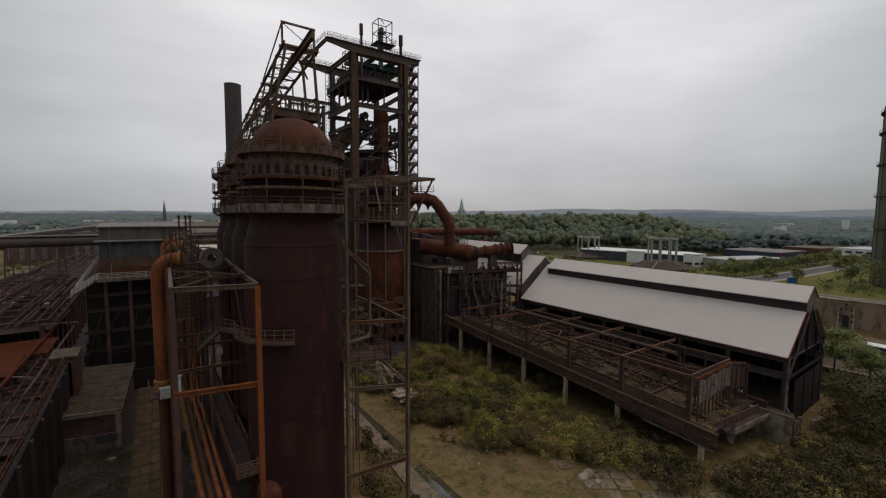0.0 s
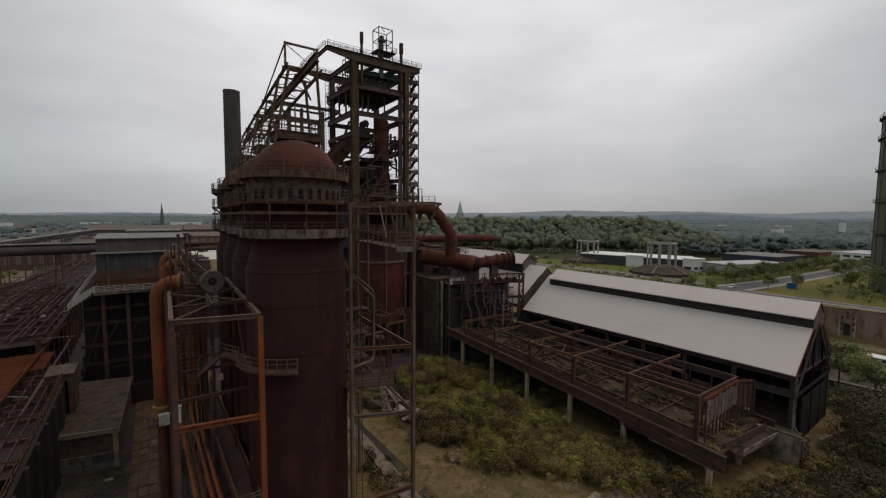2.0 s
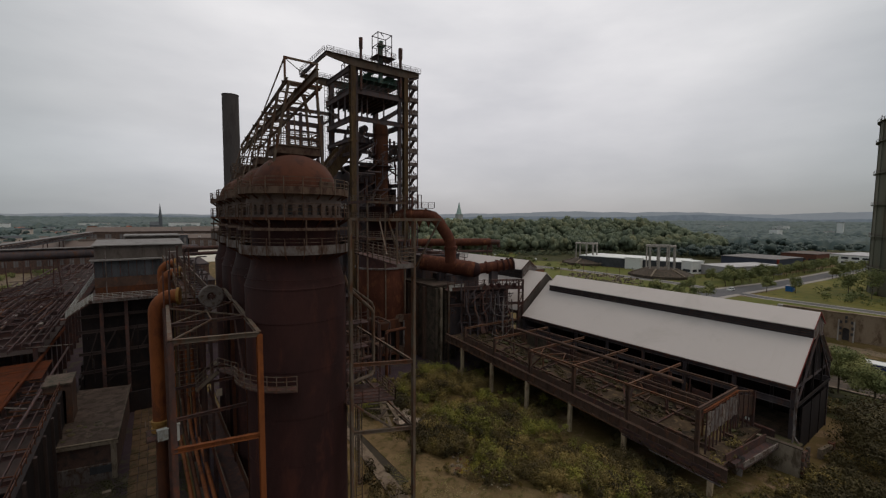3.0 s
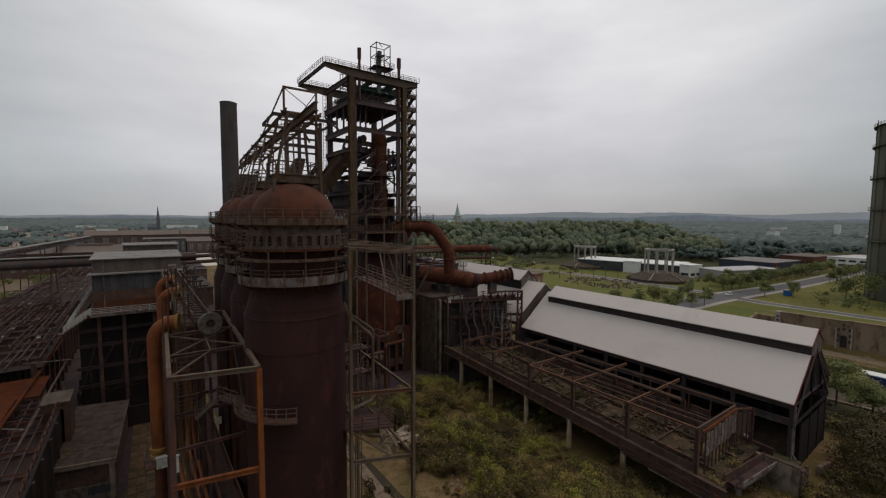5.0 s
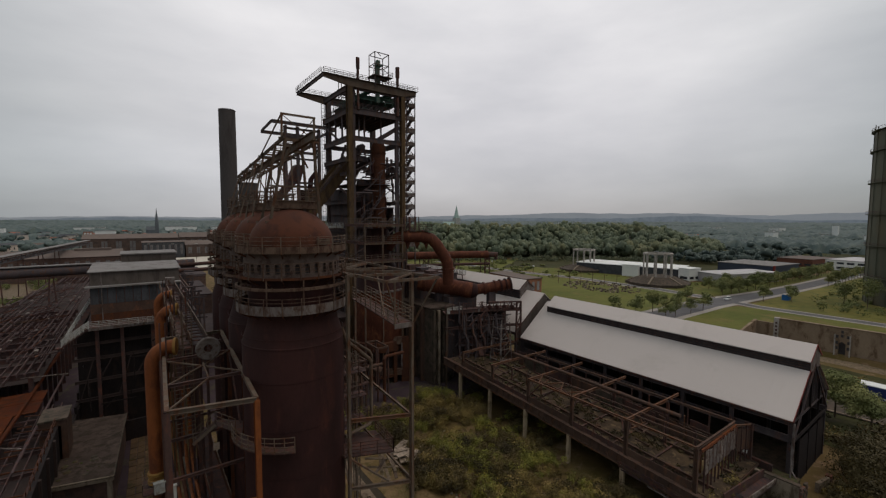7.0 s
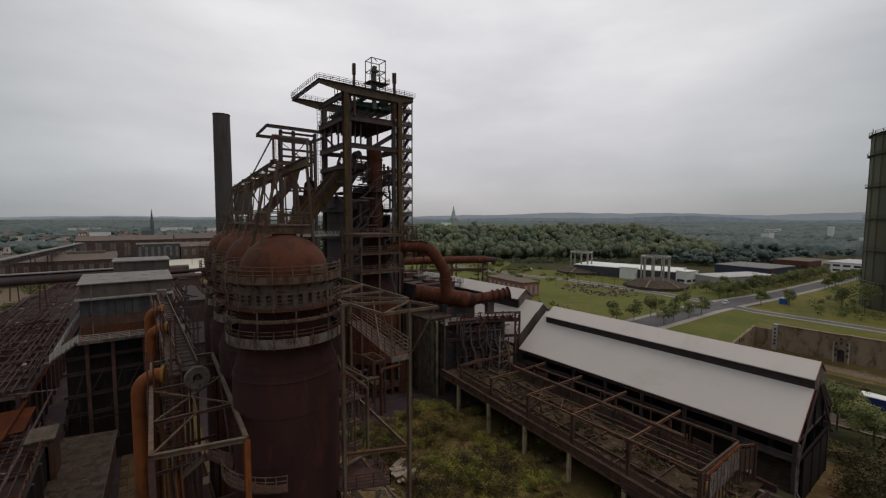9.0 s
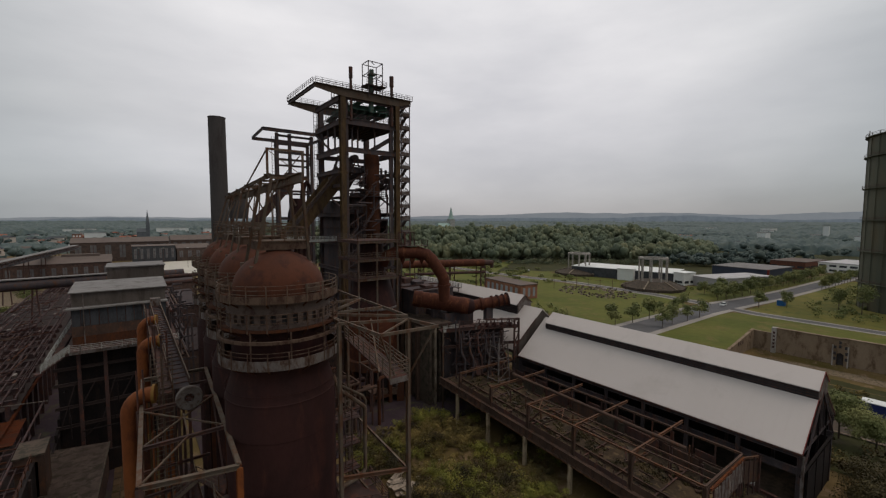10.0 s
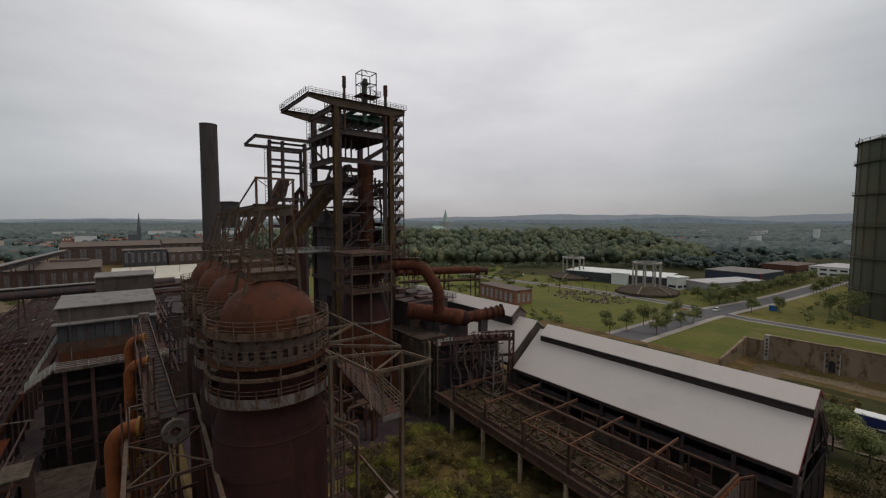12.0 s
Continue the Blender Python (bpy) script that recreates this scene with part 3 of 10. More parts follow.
def stove():
    """One hot blast stove: shaft, neck, ring walkways, arcade, dome."""
    cx, cy = SX, SY
    g = thing("blast_stove", (cx, cy, ground_z(cx, cy)), "tall rust-brown cylindrical hot blast stove with domed top and ring walkways", "stove", "row of stoves")
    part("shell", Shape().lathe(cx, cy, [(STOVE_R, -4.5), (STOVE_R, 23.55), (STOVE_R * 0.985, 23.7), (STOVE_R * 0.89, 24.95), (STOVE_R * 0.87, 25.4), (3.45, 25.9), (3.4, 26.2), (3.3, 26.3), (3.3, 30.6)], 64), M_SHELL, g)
    part("shoulder_seam", Shape().lathe(cx, cy, [(STOVE_R, 23.46), (STOVE_R + 0.025, 23.47), (STOVE_R + 0.02, 23.56), (STOVE_R * 0.99, 23.62)], 64), M_SHELL, g)
    seams = Shape()
    for z in (3.0, 6.6, 10.2, 13.8, 17.4, 21.0, 24.2):
        seams.hoop(cx, cy, STOVE_R + 0.005, z, 0.02, 64)
    part("plate_seam", seams, M_SHELL, g)
    d = [(3.14 * math.cos(a), 31.0 + 2.66 * math.sin(a)) for a in [i * math.pi / 2 / 14 for i in range(15)]]
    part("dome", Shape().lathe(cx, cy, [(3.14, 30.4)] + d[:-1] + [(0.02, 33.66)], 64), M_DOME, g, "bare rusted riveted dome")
    box = Shape().box(cx + 0.9, cy - 3.1, 31.0, cx + 1.9, cy - 2.6, 31.45).cyl((cx + 0.4, cy - 2.9, 31.2), (cx + 0.4, cy - 2.9, 31.75), 0.12, 8)
    part("valve_box", box, M_DUSTBAND, g)
    # drum wall under the dome, pierced by small arched openings
    part("drum_wall", Shape().lathe(cx, cy, [(3.3, 29.78), (3.56, 29.78), (3.56, 30.5), (3.3, 30.55)], 64), M_ARC, g)
    part("drum_foot", Shape().lathe(cx, cy, [(3.3, 28.62), (3.6, 28.65), (3.6, 28.92), (3.3, 28.95)], 64), M_ARC, g)
    # black band behind the arches stands in for shade in the openings
    part("drum_recess", Shape().lathe(cx, cy, [(3.31, 28.9), (3.31, 29.8)], 64), M_BLACK, g)
    count = 32
    pitch = 2 * math.pi / count
    for i in range(count):
        a = pitch * i
        sh = Shape()
        half, rise = pitch * 0.24, pitch * 0.24 * 3.5
        edge = [(-half, 28.92), (-half, 29.5)] + [(-half * math.cos(k * math.pi / 6), 29.5 + rise * 0.9 * math.sin(k * math.pi / 6)) for k in range(1, 6)] + [(half, 29.5), (half, 28.92)]
        outer = [(-pitch / 2, 28.92), (-pitch / 2, 29.5), (-pitch / 2, 29.8), (-pitch / 4, 29.8), (0, 29.8), (pitch / 4, 29.8), (pitch / 2, 29.8), (pitch / 2, 29.5), (pitch / 2, 28.92)]
        vs = [((cx + r * math.cos(a + b)), (cy + r * math.sin(a + b)), z) for r in (3.56, 3.33) for ring in (edge, outer) for b, z in ring]
        fs = [(k, k + 1, 9 + k + 1, 9 + k) for k in range(8)] + [(k + 1, k, 18 + k, 18 + k + 1) for k in range(8)]
        part("arch_bay", sh.add(vs, fs), M_ARC, g)
    # walkways
    for z, r, m, toe, nm in ((26.10, 4.10, M_BAND, 0.62, "lower_walkway"), (28.62, 4.05, M_RUST, 0.12, "middle_walkway"), (30.5, 4.06, M_DUSTBAND, 0.44, "dome_walkway")):
        deck = part(nm, Shape().lathe(cx, cy, [(3.2, z - 0.05), (r, z - 0.05), (r, z + 0.03), (3.2, z + 0.03), (3.2, z - 0.05)], 56), M_RUST, g)
        part("toe_band", Shape().lathe(cx, cy, [(r + 0.01, z - 0.06), (r + 0.05, z - 0.06), (r + 0.05, z + toe), (r + 0.01, z + toe), (r + 0.01, z - 0.06)], 56), m, deck, "sheet metal edge band, pale with dust")
        rl = Shape()
        for h in (0.56, 0.85, 1.12):
            rl.hoop(cx, cy, r, z + h, 0.022, 56)
        for i in range(20):
            a = 2 * math.pi * (i + 0.5) / 20
            x, y = cx + (r + 0.06) * math.cos(a), cy + (r + 0.06) * math.sin(a)
            rl.beam((x, y, z - 0.08), (x, y, z + 1.14), 0.07, 0.07)
        part("railing", rl, M_OLIVE if z > 30 else M_DUSTBAND, deck)
        for i in range(20):
            a = 2 * math.pi * (i + 0.5) / 20
            c, s = math.cos(a), math.sin(a)
            part("bracket", Shape().beam((cx + 3.3 * c, cy + 3.3 * s, z - 0.55), (cx + r * c, cy + r * s, z - 0.08), 0.06, 0.1), M_RUST, deck)
    ring = Shape().hoop(cx, cy, 4.08, 27.9, 0.10, 56)
    for i in range(10):
        a = 2 * math.pi * i / 10 + 0.2
        c, s = math.cos(a), math.sin(a)
        ring.beam((cx + 3.3 * c, cy + 3.3 * s, 27.9), (cx + 4.08 * c, cy + 4.08 * s, 27.9), 0.1, 0.1)
        ring.beam((cx + 4.05 * c, cy + 4.05 * s, 26.1), (cx + 4.05 * c, cy + 4.05 * s, 28.6), 0.09, 0.09)
    part("cooling_ring_pipe", ring, M_DUSTBAND, g)
    # crown platform on the dome's top
    pl = Shape().box(cx - 1.35, cy - 0.2, 33.72, cx + 2.15, cy + 2.4, 34.3)
    crown = part("crown_platform", pl, M_DUSTBAND, g)
    part("crown_neck", Shape().cyl((cx + 0.3, cy + 1.0, 33.0), (cx + 0.3, cy + 1.0, 33.74), 0.9, 24), M_DARK, crown)
    part("crown_kerb", Shape().box(cx - 1.45, cy - 0.3, 34.3, cx + 2.25, cy + 2.5, 34.38), M_OLIVE, crown)
    part("crown_railing", Shape().rails([(cx - 1.4, cy - 0.25, 34.38), (cx + 2.2, cy - 0.25, 34.38), (cx + 2.2, cy + 2.45, 34.38), (cx - 1.4, cy + 2.45, 34.38), (cx - 1.4, cy - 0.25, 34.38)], 1.0, 0.03, 0.9), M_OLIVE, crown)
    return g


first_stove = stove()
for k in (1, 2, 3):
    copy_thing(first_stove, Matrix.Translation((SX + k * LEANX, SY + k * STEP, ground_z(SX, SY))))

# small round balcony on the first stove
g = thing("stove_balcony", (SX - 2.5, SY - 3.2, 16.3), "small curved steel balcony with railings on the stove shaft", "balcony")
a0, a1 = radians(176), radians(252)
part("deck", Shape().lathe(SX, SY, [(3.85, 16.3), (4.75, 16.3), (4.75, 16.38), (3.85, 16.38)], 20, a0, a1), M_DARK, g)
rl = Shape()
for h in (0.1, 0.4, 0.75, 1.1):
    rl.hoop(SX, SY, 4.72, 16.35 + h, 0.025, 20, a0, a1)
for i in range(10):
    a = a0 + (a1 - a0) * i / 9
    rl.beam((SX + 4.72 * math.cos(a), SY + 4.72 * math.sin(a), 16.3), (SX + 4.72 * math.cos(a), SY + 4.72 * math.sin(a), 17.5), 0.06, 0.06)
part("railing", rl, M_OLIVE, g)

# ---- crane trestle over the stoves ----
g = thing("stove_crane_trestle", (SX, 48.0, 33.0), "long weathered steel crane trestle standing over the stove domes", "trestle")
GZ = 38.95


def chord(y, side):
    """Foot of the two upper chords, which lean away slightly."""
    return (9.45 if side < 0 else 12.05) + 0.088 * (y - 35.0)


for side in (-1, 1):
    part("chord", Shape().isec((chord(33.8, side), 33.8, GZ), (chord(68.0, side), 68.0, GZ), 0.16, 0.24), M_OLIVE, g)
part("monorail_girder", Shape().isec((10.3, 30.2, GZ - 0.36), (13.1, 71.5, GZ - 0.36), 0.3, 0.6), M_OLIVE, g, "deep weathered monorail girder")
BAYS = (35.0, 45.8, 52.7, 61.0)
for i in range(13):
    y = 33.8 + i * 34.2 / 12
    part("cross_beam", Shape().beam((chord(y, -1), y, GZ - 0.16), (chord(y, 1), y, GZ - 0.16), 0.1, 0.14), M_OLIVE, g)
    if i < 12:
        y2 = y + 34.2 / 12
        for a, b in ((-1, 1), (1, -1)):
            part("lattice_bar", Shape().beam((chord(y, a), y, GZ - 0.08 + 0.04 * a), (chord(y2, b), y2, GZ - 0.08 + 0.04 * a), 0.05, 0.05), M_OLIVE, g)
for k, y in enumerate(BAYS):
    cx_k, cy_k = SX + k * LEANX, SY + k * STEP
    part("frame_beam", Shape().isec((chord(y, -1) - 0.2, y, GZ + 0.05), (chord(y, 1) + 0.2, y, GZ + 0.05), 0.18, 0.26), M_OLIVE, g)
    w = 0.17 if k == 0 else 0.11
    for side in (-1, 1):
        x = chord(y, side) - (0.55 if k == 0 and side > 0 else 0.0)
        fx = cx_k + side * 1.95
        for dy, fy in ((-1.2, cy_k - 1.0), (1.6, cy_k + 1.7)):
            part("leg", Shape().isec((fx, fy, 32.35), (x, y + dy, GZ - 0.1), w, w * 1.2), M_OLIVE, g)
            part("leg_foot", Shape().box(fx - 0.28, fy - 0.28, 32.2, fx + 0.28, fy + 0.28, 32.75), M_DUSTBAND, g)
        part("knee_brace", Shape().beam((x, y + 0.2, GZ - 2.0), (x - side * 0.9, y + 0.2, GZ - 0.2), 0.1, 0.12), M_OLIVE, g)
        part("leg_tie", Shape().beam((fx + (x - fx) * 0.45, cy_k - 1.05, 35.3), (fx + (x - fx) * 0.45, cy_k + 1.7, 35.3), 0.08, 0.1), M_OLIVE, g)
    part("leg_tie", Shape().beam((cx_k - 1.4, cy_k + 1.7, 35.6), (cx_k + 1.5, cy_k + 1.7, 35.6), 0.08, 0.1), M_OLIVE, g)
py = 35.0
for x in (9.5, 12.0):
    part("portal_post", Shape().beam((x, py, GZ), (x, py, 40.85), 0.14, 0.14), M_OLIVE, g)
part("portal_beam", Shape().beam((9.42, py, 40.9), (12.1, py, 40.9), 0.13, 0.15), M_OLIVE, g)
part("portal_stay", Shape().beam((9.5, py, 40.9), (10.15, 44.6, GZ), 0.09, 0.09), M_OLIVE, g)
part("portal_stay", Shape().beam((9.5, py, 40.85), (11.95, py - 0.6, GZ), 0.05, 0.05), M_OLIVE, g)
part("portal_stay", Shape().beam((12.0, py, 40.85), (11.2, py + 3.2, GZ), 0.05, 0.05), M_OLIVE, g)
g = thing("water_tank", (26.2, 130.0, LOW), "tall olive cylindrical water tank on a dark steel frame", "tank")
part("tank", Shape().lathe(26.2, 130.0, [(0.0, 36.0), (2.3, 36.0), (2.4, 36.4), (2.4, 42.6), (2.6, 42.7), (2.6, 43.0), (0.0, 43.2)], 28), M_CHIM, g)
for dx in (-1.7, 1.7):
    for dy in (-1.7, 1.7):
        part("leg", Shape().beam((26.2 + dx, 130.0 + dy, LOW), (26.2 + dx, 130.0 + dy, 36.1), 0.4, 0.4), M_DARK, g)
for z in (10.0, 22.0, 33.0):
    for dy in (-1.7, 1.7):
        part("tie", Shape().beam((24.5, 130.0 + dy, z), (27.9, 130.0 + dy, z), 0.25, 0.25), M_DARK, g)

# ---- chimney ----
prof = [(2.65, LOW), (2.55, 30), (2.42, 67.0), (2.5, 67.05), (2.5, 67.3), (2.1, 67.3), (2.1, 60)]
single("chimney", Shape().lathe(24.9, 151.0, prof, 40), M_CHIM, "tall plain dark grey round works chimney", "chimney")


# ---- furnace towers ----
TX0, TX1, TY0, TY1 = 40.3, 54.2, 92.0, 108.0


def furnace_tower():
    """Steel tower round the furnace throat, with a hammerhead crane frame on top and a stair tower at its side."""
    z0 = LOW
    g = thing("furnace_tower", ((TX0 + TX1) / 2, (TY0 + TY1) / 2, z0), "tall rusted blast furnace tower of steel columns and platforms", "tower", "furnace towers")
    for x in (TX0, TX1):
        for y in (TY0, TY1):
            x += 1.2 if (x, y) == (TX0, TY1) else 0.0
            c = Shape().slab([(x + a, y + b) for a, b in ((-0.58, -0.6), (0.58, -0.6), (0.58, -0.5), (0.3, -0.5), (0.3, 0.5), (0.58, 0.5), (0.58, 0.6), (-0.58, 0.6), (-0.58, 0.5), (-0.3, 0.5), (-0.3, -0.5), (-0.58, -0.5))], z0, 63.2)
            col = part("column", c, M_OCHRE if y == TY0 else M_TOWER, g)
            for z in (30, 46):
                part("splice_plate", Shape().box(x - 0.8, y - 0.66, z, x + 0.8, y + 0.66, z + 0.5), M_OCHRE if y == TY0 else M_TOWER, col)
    for z, h in ((62.9, 1.2), (51.5, 1.3), (46.9, 0.9), (43.6, 0.7), (37.0, 1.0), (30.3, 0.8), (24.2, 0.8)):
        for y in (TY0, TY1):
            if y == TY1 or z > 50 or z < 26:
                part("beam", Shape().isec((TX0, y, z), (TX1, y, z), 0.4, h * 0.85), M_TOWER, g)
        for x in (TX0, TX1):
            part("beam", Shape().isec((x, TY0, z), (x, TY1, z), 0.5, h), M_TOWER, g)
    part("raking_beam", Shape().isec((TX1 - 0.6, TY0 + 0.4, 55.6), (TX0 + 8.0, TY0 + 2.4, 52.0), 0.5, 1.0), M_TOWER, g)
    # left: dark strip for the column's shaded flange; right: for the bleeder pipe
    for x in (41.35, 52.75):
        part("inner_column", Shape().box(x - 0.4, TY0 + 0.1, z0, x + 0.4, TY0 + 0.7, 63.0), M_SOOTSTEEL, g)
    for a, b in (((TX0, TY0, 38), (TX0, TY1, 44.5)), ((TX1, TY0, 38), (TX1, TY1, 44.5)), ((TX0, TY1, 44.0), (TX1, TY1, 50.6)), ((TX0, TY0 + 6, 51.6), (TX0, TY1, 56.8))):
        part("brace", Shape().beam(a, b, 0.3, 0.4), M_TOWER, g)
    # hammerhead frame
    hx0, hx1, hy0, hy1, hz = 34.0, 57.8, 91.6, 109.2, 64.0
    for y in (hy0, hy1):
        n = Shape()
        for x0, h0, x1, h1 in ((hx0, 0.7, TX0, 1.7), (TX0, 1.7, TX1, 1.7), (TX1, 1.7, hx1, 0.7)):
            n.add([(x0, y - 0.25, hz + 0.5 - h0), (x1, y - 0.25, hz + 0.5 - h1), (x1, y + 0.25, hz + 0.5 - h1), (x0, y + 0.25, hz + 0.5 - h0),
                   (x0, y - 0.25, hz + 0.5), (x1, y - 0.25, hz + 0.5), (x1, y + 0.25, hz + 0.5), (x0, y + 0.25, hz + 0.5)],
                  [(3, 2, 1, 0), (4, 5, 6, 7), (0, 1, 5, 4), (1, 2, 6, 5), (2, 3, 7, 6), (3, 0, 4, 7)])
        part("crane_girder", n, M_GIRDER, g)
        part("girder_walkway", Shape().box(hx0 - 0.1, y - 0.7, hz + 0.5, hx1 + 0.3, y + 0.7, hz + 0.58), M_TOWER, g)
        for dy in (-0.65, 0.65):
            part("railing", Shape().rails([(hx0, y + dy, hz + 0.58), (hx1 + 0.3, y + dy, hz + 0.58)], 1.1, 0.035, 1.5), M_TOWER, g)
    part("end_girder", Shape().isec((hx0, hy0, hz + 0.1), (hx0, hy1, hz + 0.1), 0.4, 0.8), M_TOWER, g)
    part("railing", Shape().rails([(hx0 - 0.3, hy0, hz + 0.58), (hx0 - 0.3, hy1, hz + 0.58)], 1.1, 0.035, 1.3), M_TOWER, g)
    part("end_girder", Shape().isec((hx1, hy0, hz + 0.1), (hx1, hy1, hz + 0.1), 0.4, 0.8), M_TOWER, g)
    for y in (hy0, hy1):
        part("gusset", Shape().beam((TX1, y, 62.0), (hx1, y, 63.5), 0.3, 0.3), M_TOWER, g)
    # top platform and decks
    part("top_deck", Shape().box(TX0 + 1.5, TY0 + 0.8, 60.9, TX1 - 0.5, TY0 + 7.0, 61.1), M_GREENST, g)
    for x in np.arange(TX0 + 2, TX1 - 1, 1.9):
        part("deck_beam", Shape().isec((x, TY0 + 0.6, 60.5), (x, TY0 + 7.2, 60.5), 0.3, 0.7), M_GREENST, g)
    part("stiff_beam", Shape().isec((TX0 + 1, TY0 + 3, 61.6), (TX1 - 1, TY0 + 3, 62.6), 0.6, 0.9), M_GREENST, g)
    part("hoist_ramp", Shape().beam((TX0 + 2.2, TY1 - 2.0, 60.2), (TX0 + 7.4, TY0 + 2.0, 64.4), 1.6, 0.3), M_GREENST, g)
    part("hoist_ramp_railing", Shape().rails([(TX0 + 1.6, TY1 - 2.4, 60.3), (TX0 + 6.8, TY0 + 1.6, 64.5)], 1.1, 0.04, 1.0, 3), M_GREENST, g)
    part("hoist_girder", Shape().isec((TX0 + 5.0, TY1 - 1.0, 59.6), (TX1 - 2.2, TY0 + 0.6, 63.4), 0.6, 1.1), M_GREENST, g)
    part("deck_two", Shape().box(TX0 - 0.2, TY0 + 0.3, 57.3, TX1 - 0.3, TY1 - 0.3, 57.6), M_TOWER, g)
    part("deck_edge_beam", Shape().isec((TX0 - 0.2, TY0 + 0.2, 57.8), (TX1, TY0 + 0.2, 57.8), 0.5, 1.4), M_TOWER, g)
    for x in np.arange(TX0 + 1.4, TX1 - 0.5, 1.35):
        part("deck_joist", Shape().isec((x, TY0 + 0.5, 56.9), (x, TY1 - 0.5, 56.9), 0.25, 0.7), M_TOWER, g)
    part("deck_edge_beam", Shape().isec((TX0 - 0.2, TY0, 57.6), (TX0 - 0.2, TY1, 57.6), 0.5, 1.3), M_TOWER, g)
    for y in (96.0, 100.0, 104.0):
        part("deck_stud", Shape().beam((TX0 - 0.1, y, 51.6), (TX0 - 0.1, y, 57.0), 0.35, 0.35), M_TOWER, g)
    part("railing", Shape().rails([(TX1, TY0, 58.5), (TX0 - 0.3, TY0, 58.5), (TX0 - 0.3, TY1, 58.2)], 1.1, 0.04, 1.2, 4), M_TOWER, g)
    part("top_railing", Shape().rails([(TX0 + 1.5, TY0 + 0.8, 61.1), (TX1 - 0.5, TY0 + 0.8, 61.1), (TX1 - 0.5, TY0 + 7.0, 61.1)], 1.1, 0.035, 1.4), M_GREENST, g)
    for z in (30.7, 24.5, 34.0, 37.3, 41.2):
        part("deck", Shape().box(TX0 + 0.5, TY0 + 3.4, z - 0.12, TX1 - 0.5, TY1 - 0.5, z), M_DARK, g)
    for x in (TX0 + 3.2, TX0 + 4.6, TX0 + 9.0):
        part("hanger", Shape().beam((x, TY0 + 2, 51.6), (x, TY0 + 2, 57.2), 0.3, 0.3), M_TOWER, g)
    # furnace throat and uptakes between the columns
    fx, fy = 47.6, 100.0
    part("furnace_body", Shape().lathe(fx, fy, [(5.4, z0), (5.4, 16), (4.8, 22), (3.9, 34), (3.3, 38.5), (2.2, 41), (1.8, 42.5)], 40), M_SOOTSTEEL, g)
    tx_, ty_ = 49.2, 95.2
    part("throat_pipe", Shape().lathe(tx_, ty_, [(1.75, 20.0), (1.75, 50.2), (1.6, 51.1), (1.2, 51.8), (0.6, 52.2), (0.05, 52.3)], 24), M_RUST, g, "dark rust-brown gas downcomer pipe")
    for z in (26.0, 33.2, 38.0, 41.0, 45.5, 49.0):
        part("pipe_band", Shape().lathe(tx_, ty_, [(1.76, z), (1.9, z), (1.9, z + 0.3), (1.76, z + 0.3)], 24), M_RUST, g)
    part("pipe_platform", Shape().lathe(tx_, ty_, [(1.8, 41.3), (3.0, 41.3), (3.0, 41.42), (1.8, 41.42)], 20), M_TOWER, g)
    part("platform_railing", Shape().hoop(tx_, ty_, 2.95, 42.5, 0.05, 20).hoop(tx_, ty_, 2.95, 41.95, 0.04, 20), M_TOWER, g)
    part("uptake", Shape().tube([(fx - 2.6, fy + 2, 34), (fx - 2.6, fy + 2, 43), (fx - 1.2, fy + 1, 46), (fx + 1.0, fy - 2, 48)], 0.9, 16), M_SOOTSTEEL, g)
    part("uptake", Shape().tube([(fx + 4.2, fy + 2, 34), (fx + 4.2, fy + 2, 42), (fx + 3.4, fy, 45), (fx + 2.0, fy - 3, 47)], 0.9, 16), M_SOOTSTEEL, g)
    # skip hoist head: rope sheaves in a bearing frame, and a swan-neck hose
    for y in (96.4, 98.0):
        hd = part("rope_sheave", Shape().cyl((45.4, y - 0.15, 50.4), (45.4, y + 0.15, 50.4), 0.85, 28), M_SOOTSTEEL, g)
        part("sheave_hub", Shape().cyl((45.4, y - 0.3, 50.4), (45.4, y + 0.3, 50.4), 0.3, 14), M_TOWER, hd)
    for p, q in (((44.2, 96.0, 47.0), (45.4, 96.0, 50.4)), ((46.6, 96.0, 47.0), (45.4, 96.0, 50.4)), ((43.6, 96.0, 48.6), (47.4, 96.0, 48.6)), ((44.0, 98.4, 47.0), (45.4, 98.4, 50.4))):
        part("bearing_strut", Shape().beam(p, q, 0.2, 0.28), M_TOWER, g)
    part("hoist_drive", Shape().box(43.4, 96.4, 47.0, 46.4, 99.0, 48.4).box(43.8, 96.8, 48.4, 45.0, 98.4, 49.6), M_SOOTSTEEL, g)
    part("swan_neck_hose", Shape().tube([(42.3, 99, 51.0), (41.97, 99, 49.8), (41.4, 99, 48.6), (41.2, 99, 47.6), (41.0, 99, 46.6), (40.5, 99, 45.7), (39.7, 99, 45.4)], 0.3, 10), M_SOOTSTEEL, g)
    part("casing_wall", Shape().box(TX0 + 1.2, TY0 + 9.5, z0, TX1 - 1.2, TY1 - 1.4, 40.4), M_SOOTSTEEL, g)
    part("casing_wall", Shape().box(TX0 + 0.9, TY0 + 4.0, 20.0, TX0 + 1.1, TY1 - 1.5, 39.6), M_SOOTSTEEL, g)
    part("casing_wall", Shape().box(TX1 - 1.1, TY0 + 3.0, 20.0, TX1 - 0.9, TY1 - 1.5, 36.0), M_SOOTSTEEL, g)
    # cabins, ducts, stairs and small steel on every floor of the tower
    rt_ = random.Random(14)
    levels = (24.6, 27.4, 30.8, 34.1, 37.4, 41.3, 44.0)
